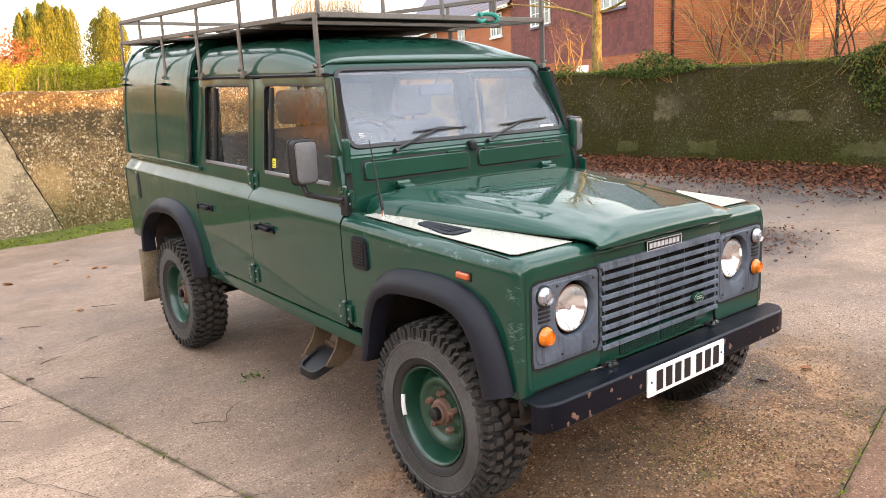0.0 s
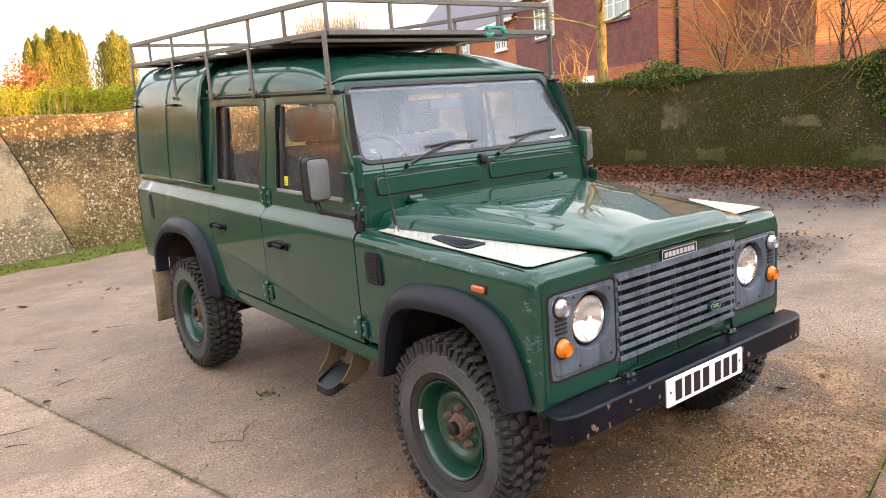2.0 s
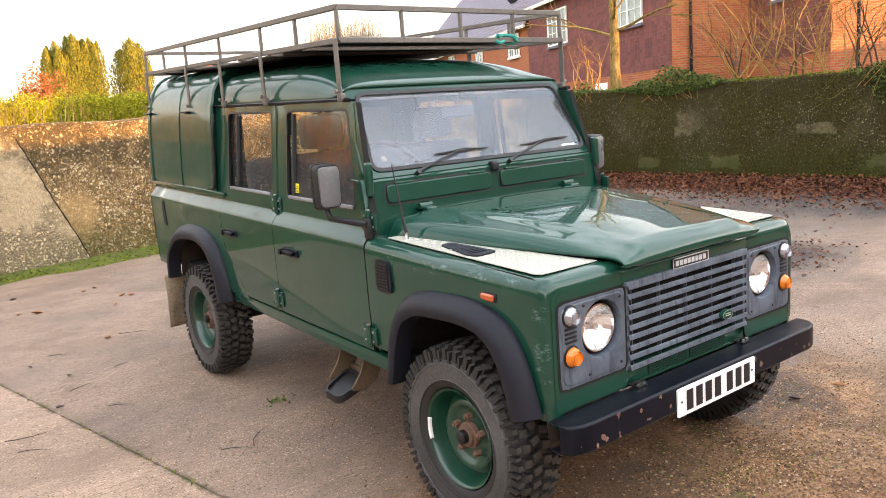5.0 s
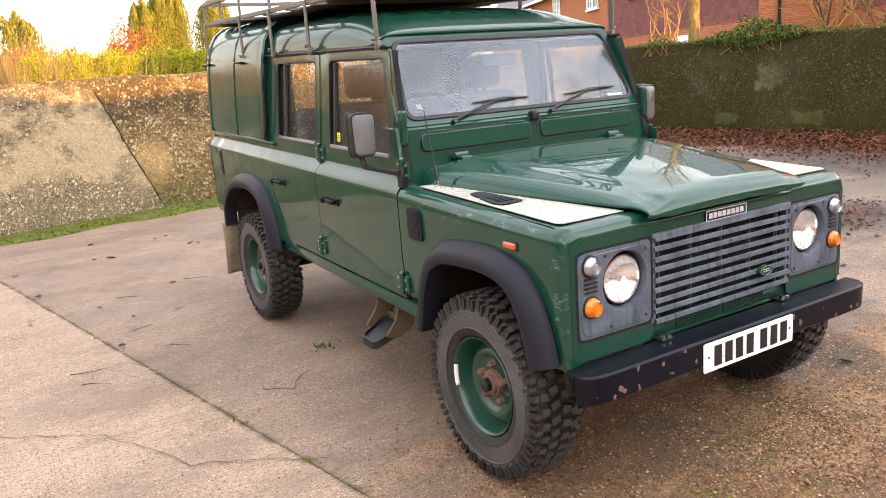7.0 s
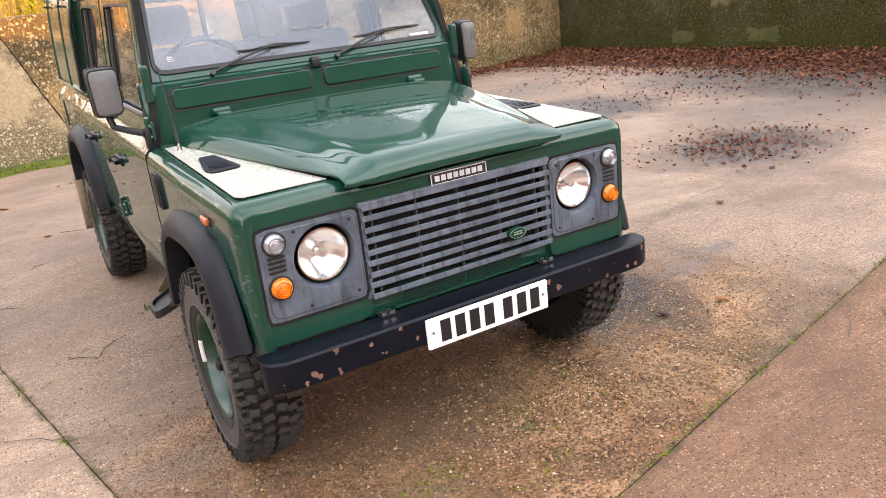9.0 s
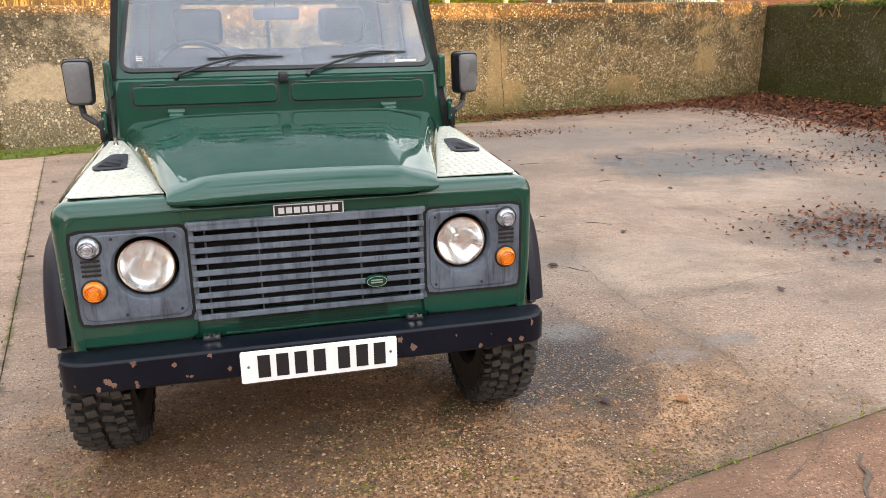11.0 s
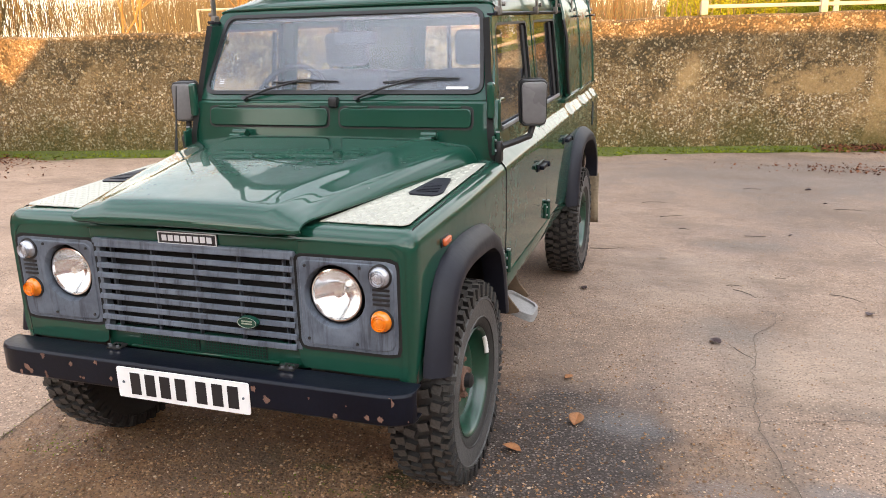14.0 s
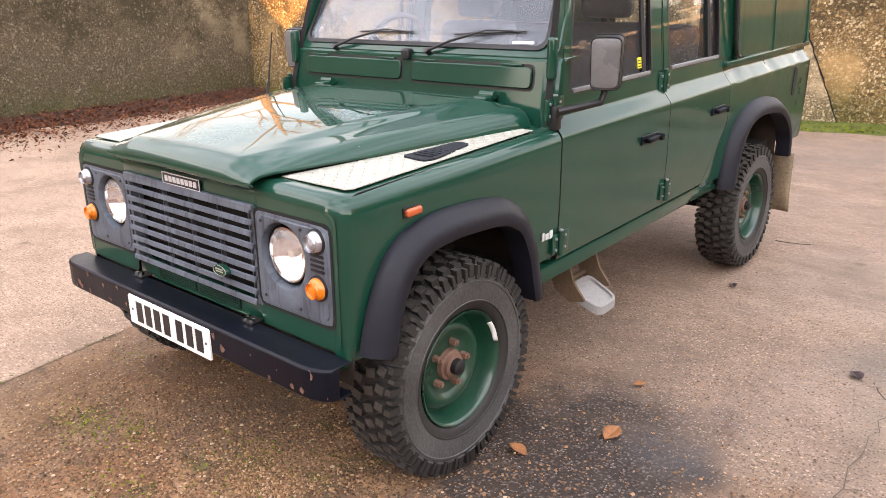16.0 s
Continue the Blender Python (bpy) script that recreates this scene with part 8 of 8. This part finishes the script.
bm = bmesh.new()
rng = random.Random(31)
for k in range(30):
    x = 0.4 + k * 0.46
    blob_leaves(bm, (x, 40 + rng.gauss(0, 0.3), 2.95 + 0.12 * math.sin(k * 1.7)), (0.95, 1.0, 1.30 + 0.10 * math.sin(k * 2.3)), 4200, 0.050, rng, 0.50)
tagged(link_mesh("golden_hedge", bm, M_HEDGE, smooth=False), "clipped golden-green conifer hedge glowing in low sun", "hedge", kind="stuff")
bush("red_bush", (8.2, 58, 2), (2.2, 1.6, 4.4), 5000, 0.10, M_REDBUSH, "orange-red autumn bush behind the hedge", 1)
bush("red_bush", (1.6, 44, 2), (1.8, 1.2, 2.4), 4000, 0.08, M_REDBUSH, "orange-red autumn bush behind the hedge", 2)
bush("red_bush", (-3.0, 46, 2), (2.6, 1.4, 1.9), 4000, 0.08, M_REDBUSH, "orange-red autumn bush behind the hedge", 3)
bush("red_bush", (15.5, 60, 2), (2.4, 1.4, 3.4), 4000, 0.09, M_REDBUSH, "orange-red autumn bush behind the hedge", 4)
bush("round_shrub", (17.0, 45, 2), (1.2, 1.0, 2.6), 1100, 0.11, M_HEDGE, "round yellow-green shrub before the cottages", 5)

# ---- the brick house beyond the east wall ----
def brick_wall_material(name, a, b, mortar, scale):
    n = Nodes(name)
    t = n.t.nodes.new("ShaderNodeTexBrick")
    t.offset = 0.5
    t.inputs["Color1"].default_value, t.inputs["Color2"].default_value, t.inputs["Mortar"].default_value = (*a, 1), (*b, 1), (*mortar, 1)
    t.inputs["Scale"].default_value = 1.0
    t.inputs["Mortar Size"].default_value = 0.008
    t.inputs["Brick Width"].default_value, t.inputs["Row Height"].default_value = scale
    mp = n.t.nodes.new("ShaderNodeCombineXYZ")
    n.link(n.math("ADD", n.axis(0), n.axis(1)), mp.inputs[0])
    n.link(n.axis(2), mp.inputs[1])
    n.link(mp.outputs[0], t.inputs["Vector"])
    n.set(n.mix(n.ramp(n.noise(1.2, 5), [(0.4, 0.0), (0.8, 0.4)]), t.outputs["Color"], tuple(c * 0.6 for c in a)), 0.85)
    n.bump(t.outputs["Fac"], -0.3, 0.01)
    return n.m


M_BRICKWORK = brick_wall_material("red_brickwork", (0.47, 0.112, 0.036), (0.325, 0.074, 0.028), (0.30, 0.20, 0.12), (0.225, 0.075))
house = thing("brick_house", "red brick house with hung tiles, white windows and slate roof", "house", (18.5, 13.0, 2.0))
house.rotation_euler = (0, 0, math.atan2(0.92, 0.38))


def hpart(name, bm, mat, label="", parent=None, smooth=False):
    return link_mesh(name, bm, mat, parent or house, label, smooth)


def block(x0, x1, y0, y1, z0, z1):
    bm = bmesh.new()
    box(bm, (x0, y0, z0), (x1, y1, z1))
    return bm


hpart("wall", block(12.3, 36, -8, 0.0, -0.6, 3.55), M_BRICKWORK, "red brick wall")
hpart("wall", block(0, 12.3, -8, 0.02, -0.6, 4.15), M_BRICKWORK, "red brick wall")
hpart("wall", block(-3.6, -0.004, -11, -2.8, -0.6, 4.15), M_BRICKWORK, "red brick wall")
# courses of hung tiles, each lapping the next; dark shaped bands
for x0, x1, y0 in ((0.0, 12.3, 0.02), (-3.6, -0.01, -2.8)):
    for k in range(34):
        z = 0.62 + k * 0.104
        bm = bmesh.new()
        n_t = max(1, int((x1 - x0) / 0.165))
        fancy = k in (9, 10, 11, 26, 27)
        for i in range(n_t):
            a, b = x0 + (x1 - x0) * i / n_t + 0.003, x0 + (x1 - x0) * (i + 1) / n_t - 0.003
            cut = 0.05 if fancy else 0.0
            pts = [(a, z + cut), ((a + b) / 2, z), (b, z + cut), (b, z + 0.13), (a, z + 0.13)]
            vs = [bm.verts.new((u, y0 + 0.030 - (v - z) * 0.16, v)) for u, v in pts]
            bm.faces.new(vs)
        tagged(hpart("tile_course", bm, M_TILE, "dark red hung tiles" if k == 0 else ""), kind="stuff")
bm = block(-0.02, 12.3, 0.02, 0.06, -0.6, 0.60)
hpart("plinth", bm, M_BRICKWORK)


def house_window(x, y, z0, z1, w, lights=2):
    bm = bmesh.new()
    f = 0.07
    ringplate(bm, [(x - w / 2, z0), (x + w / 2, z0), (x + w / 2, z1), (x - w / 2, z1)], [(x - w / 2 + f, z0 + f), (x + w / 2 - f, z0 + f), (x + w / 2 - f, z1 - f), (x - w / 2 + f, z1 - f)], lambda u, v, d: (u, y + 0.03 + d, v), 0.06)
    for k in range(1, lights):
        xx = x - w / 2 + w * k / lights
        box(bm, (xx - 0.05, y + 0.03, z0 + f), (xx + 0.05, y + 0.085, z1 - f))
    for k in range(lights):
        xx = x - w / 2 + w * (k + 0.5) / lights
        box(bm, (xx - 0.012, y + 0.03, z0 + f), (xx + 0.012, y + 0.07, z1 - f))
    for zz in (z0 + (z1 - z0) * 0.36, z0 + (z1 - z0) * 0.67):
        box(bm, (x - w / 2 + f, y + 0.03, zz - 0.012), (x + w / 2 - f, y + 0.07, zz + 0.012))
    win = hpart("window", bm, M_WPAINT, "white casement window")
    bm = bmesh.new()
    box(bm, (x - w / 2 + f, y + 0.025, z0 + f), (x + w / 2 - f, y + 0.045, z1 - f))
    hpart("pane", bm, M_PANE, "", win)
    bm = bmesh.new()
    box(bm, (x - w / 2 - 0.06, y + 0.02, z0 - 0.09), (x + w / 2 + 0.06, y + 0.14, z0))
    hpart("sill", bm, M_WPAINT if y < 0.01 and x > 12 else M_SLATE, "", win)


for x, y, w, lights in ((2.7, 0.02, 2.0, 2), (8.8, 0.02, 2.0, 2), (14.2, 0.0, 1.5, 2), (19.8, 0.0, 1.2, 2), (25.5, 0.0, 1.2, 2), (30, 0, 1.2, 2), (-1.8, -2.8, 1.3, 2)):
    house_window(x, y, 2.22 if w > 1.3 else 2.35, 3.70 if x < 12 else 3.30, w, lights)
hpart("low_window", block(4.4, 5.4, 0.03, 0.10, 0.10, 0.40), M_WPAINT, "low white vent")
for x, y in ((0.35, -0.6), (-3.62, -3.3)):
    bm = bmesh.new()
    tube(bm, [(x - 0.45, y, -0.4), (x - 0.45, y, 4.1)], 0.05, 8)
    hpart("drain_pipe", bm, M_BLACK, "black drainpipe")


def pitched(x0, x1, y0, y1, ze, zr, over=0.35, name="roof"):
    """A pitched roof with its ridge along x, thick at the eaves, with lapped courses."""
    ym = (y0 + y1) / 2
    bm = bmesh.new()
    n = 26
    for side in (-1, 1):
        ye = y0 - over if side < 0 else y1 + over
        rows = []
        for k in range(n + 1):
            f = k / n
            z = ze - 0.12 + (zr - ze + 0.12) * f
            y = ye + (ym - ye) * f
            rows.append([(x0 - over, y, z), (x1 + over, y, z)])
            if k < n:
                f2 = (k + 1) / n
                rows.append([(x0 - over, ye + (ym - ye) * f2, ze - 0.12 + (zr - ze + 0.12) * f2 - 0.02), (x1 + over, ye + (ym - ye) * f2, ze - 0.12 + (zr - ze + 0.12) * f2 - 0.02)])
        grid(bm, rows)
    r = hpart(name, bm, M_SLATE, "purple-grey slate roof")
    bm = bmesh.new()
    for x in (x0, x1):
        vs = [bm.verts.new((x, y0, ze - 0.1)), bm.verts.new((x, y1, ze - 0.1)), bm.verts.new((x, ym, zr - 0.15))]
        bm.faces.new(vs)
    hpart("gable", bm, M_BRICKWORK, "", r)
    bm = bmesh.new()
    for yy in (y0 - over, y1 + over):
        box(bm, (x0 - over, yy - 0.05, ze - 0.24), (x1 + over, yy + 0.02, ze - 0.10))
    hpart("gutter_board", bm, M_WPAINT, "white eaves board", r)
    return r


far_roof = pitched(12.3, 36, -8, 0.0, 3.62, 8.2)
pitched(0.0, 12.0, -8, 0.02, 4.25, 9.0)
pitched(-3.6, -0.4, -11, -2.8, 4.25, 9.0)
bm = bmesh.new()
m = Matrix.Translation((17.5, -1.55, 5.02)) @ pose(0, 0, 0, 46.5, 0, 0)
box(bm, (-0.45, -0.65, 0.0), (0.45, 0.65, 0.06), m=m)
sk = hpart("roof_window", bm, M_BLACK, "roof window", far_roof)
bm = bmesh.new()
box(bm, (-0.36, -0.56, 0.062), (0.36, 0.56, 0.07), m=m)
hpart("skylight_pane", bm, M_PANE, "", far_roof)

# ---- far cottages with chimneys ----
def cottage(at, w, d, h, rise, wall_mat, roof_mat, chimneys, label, turn=0):
    t = thing("cottage", label, "house", at)
    t.rotation_euler = (0, 0, radians(turn))
    bm = bmesh.new()
    box(bm, (-w / 2, -d / 2, -0.5), (w / 2, d / 2, h))
    link_mesh("wall", bm, wall_mat, t, smooth=False)
    bm = bmesh.new()
    vs = [bm.verts.new(p) for p in ((-w / 2 - 0.3, -d / 2 - 0.3, h - 0.1), (w / 2 + 0.3, -d / 2 - 0.3, h - 0.1), (w / 2 + 0.3, 0, h + rise), (-w / 2 - 0.3, 0, h + rise), (-w / 2 - 0.3, d / 2 + 0.3, h - 0.1), (w / 2 + 0.3, d / 2 + 0.3, h - 0.1))]
    for q in ((0, 1, 2, 3), (3, 2, 5, 4), (0, 3, 4), (1, 5, 2)):
        bm.faces.new([vs[i] for i in q])
    roof_ob = link_mesh("roof", bm, roof_mat, t, smooth=False)
    solid(roof_ob, 0.12)
    for x, cw, ch in chimneys:
        bm = bmesh.new()
        box(bm, (x - cw / 2, -0.3, h + rise - 0.9), (x + cw / 2, 0.3, h + rise + ch), 0.03, 1)
        box(bm, (x - cw / 2 - 0.05, -0.35, h + rise + ch - 0.16), (x + cw / 2 + 0.05, 0.35, h + rise + ch - 0.05))
        for k in (-1, 1):
            tube(bm, [(x + k * cw * 0.22, 0, h + rise + ch), (x + k * cw * 0.22, 0, h + rise + ch + 0.22)], 0.09, 8)
        link_mesh("chimney", bm, M_BRICKWORK, roof_ob, "red brick chimney", smooth=False)
    for x in (-w * 0.25, w * 0.2):
        bm = bmesh.new()
        box(bm, (x - 0.4, -d / 2 - 0.04, h - 1.2), (x + 0.4, -d / 2 + 0.02, h - 0.35))
        link_mesh("window", bm, M_PANE, t, smooth=False)
    return t


M_CREAM = simple("cream_render", (0.62, 0.58, 0.50), 0.85, 0.1, 4, 0.1)
M_DKROOF = simple("dark_tile_roof", (0.085, 0.06, 0.055), 0.85, 0.3, 3, 0.3)
cottage((19.6, 56, 2), 6.0, 5, 1.9, 1.9, M_BRICKWORK, M_DKROOF, ((-2.2, 0.7, 0.75), (0.3, 1.0, 1.0)), "dark-roofed cottage with two brick chimneys", -6)
cottage((26.2, 54, 2), 5.4, 5, 1.9, 2.4, M_CREAM, M_DKROOF, ((-2.9, 0.8, 0.5),), "cream cottage with a steep brown roof", -14)
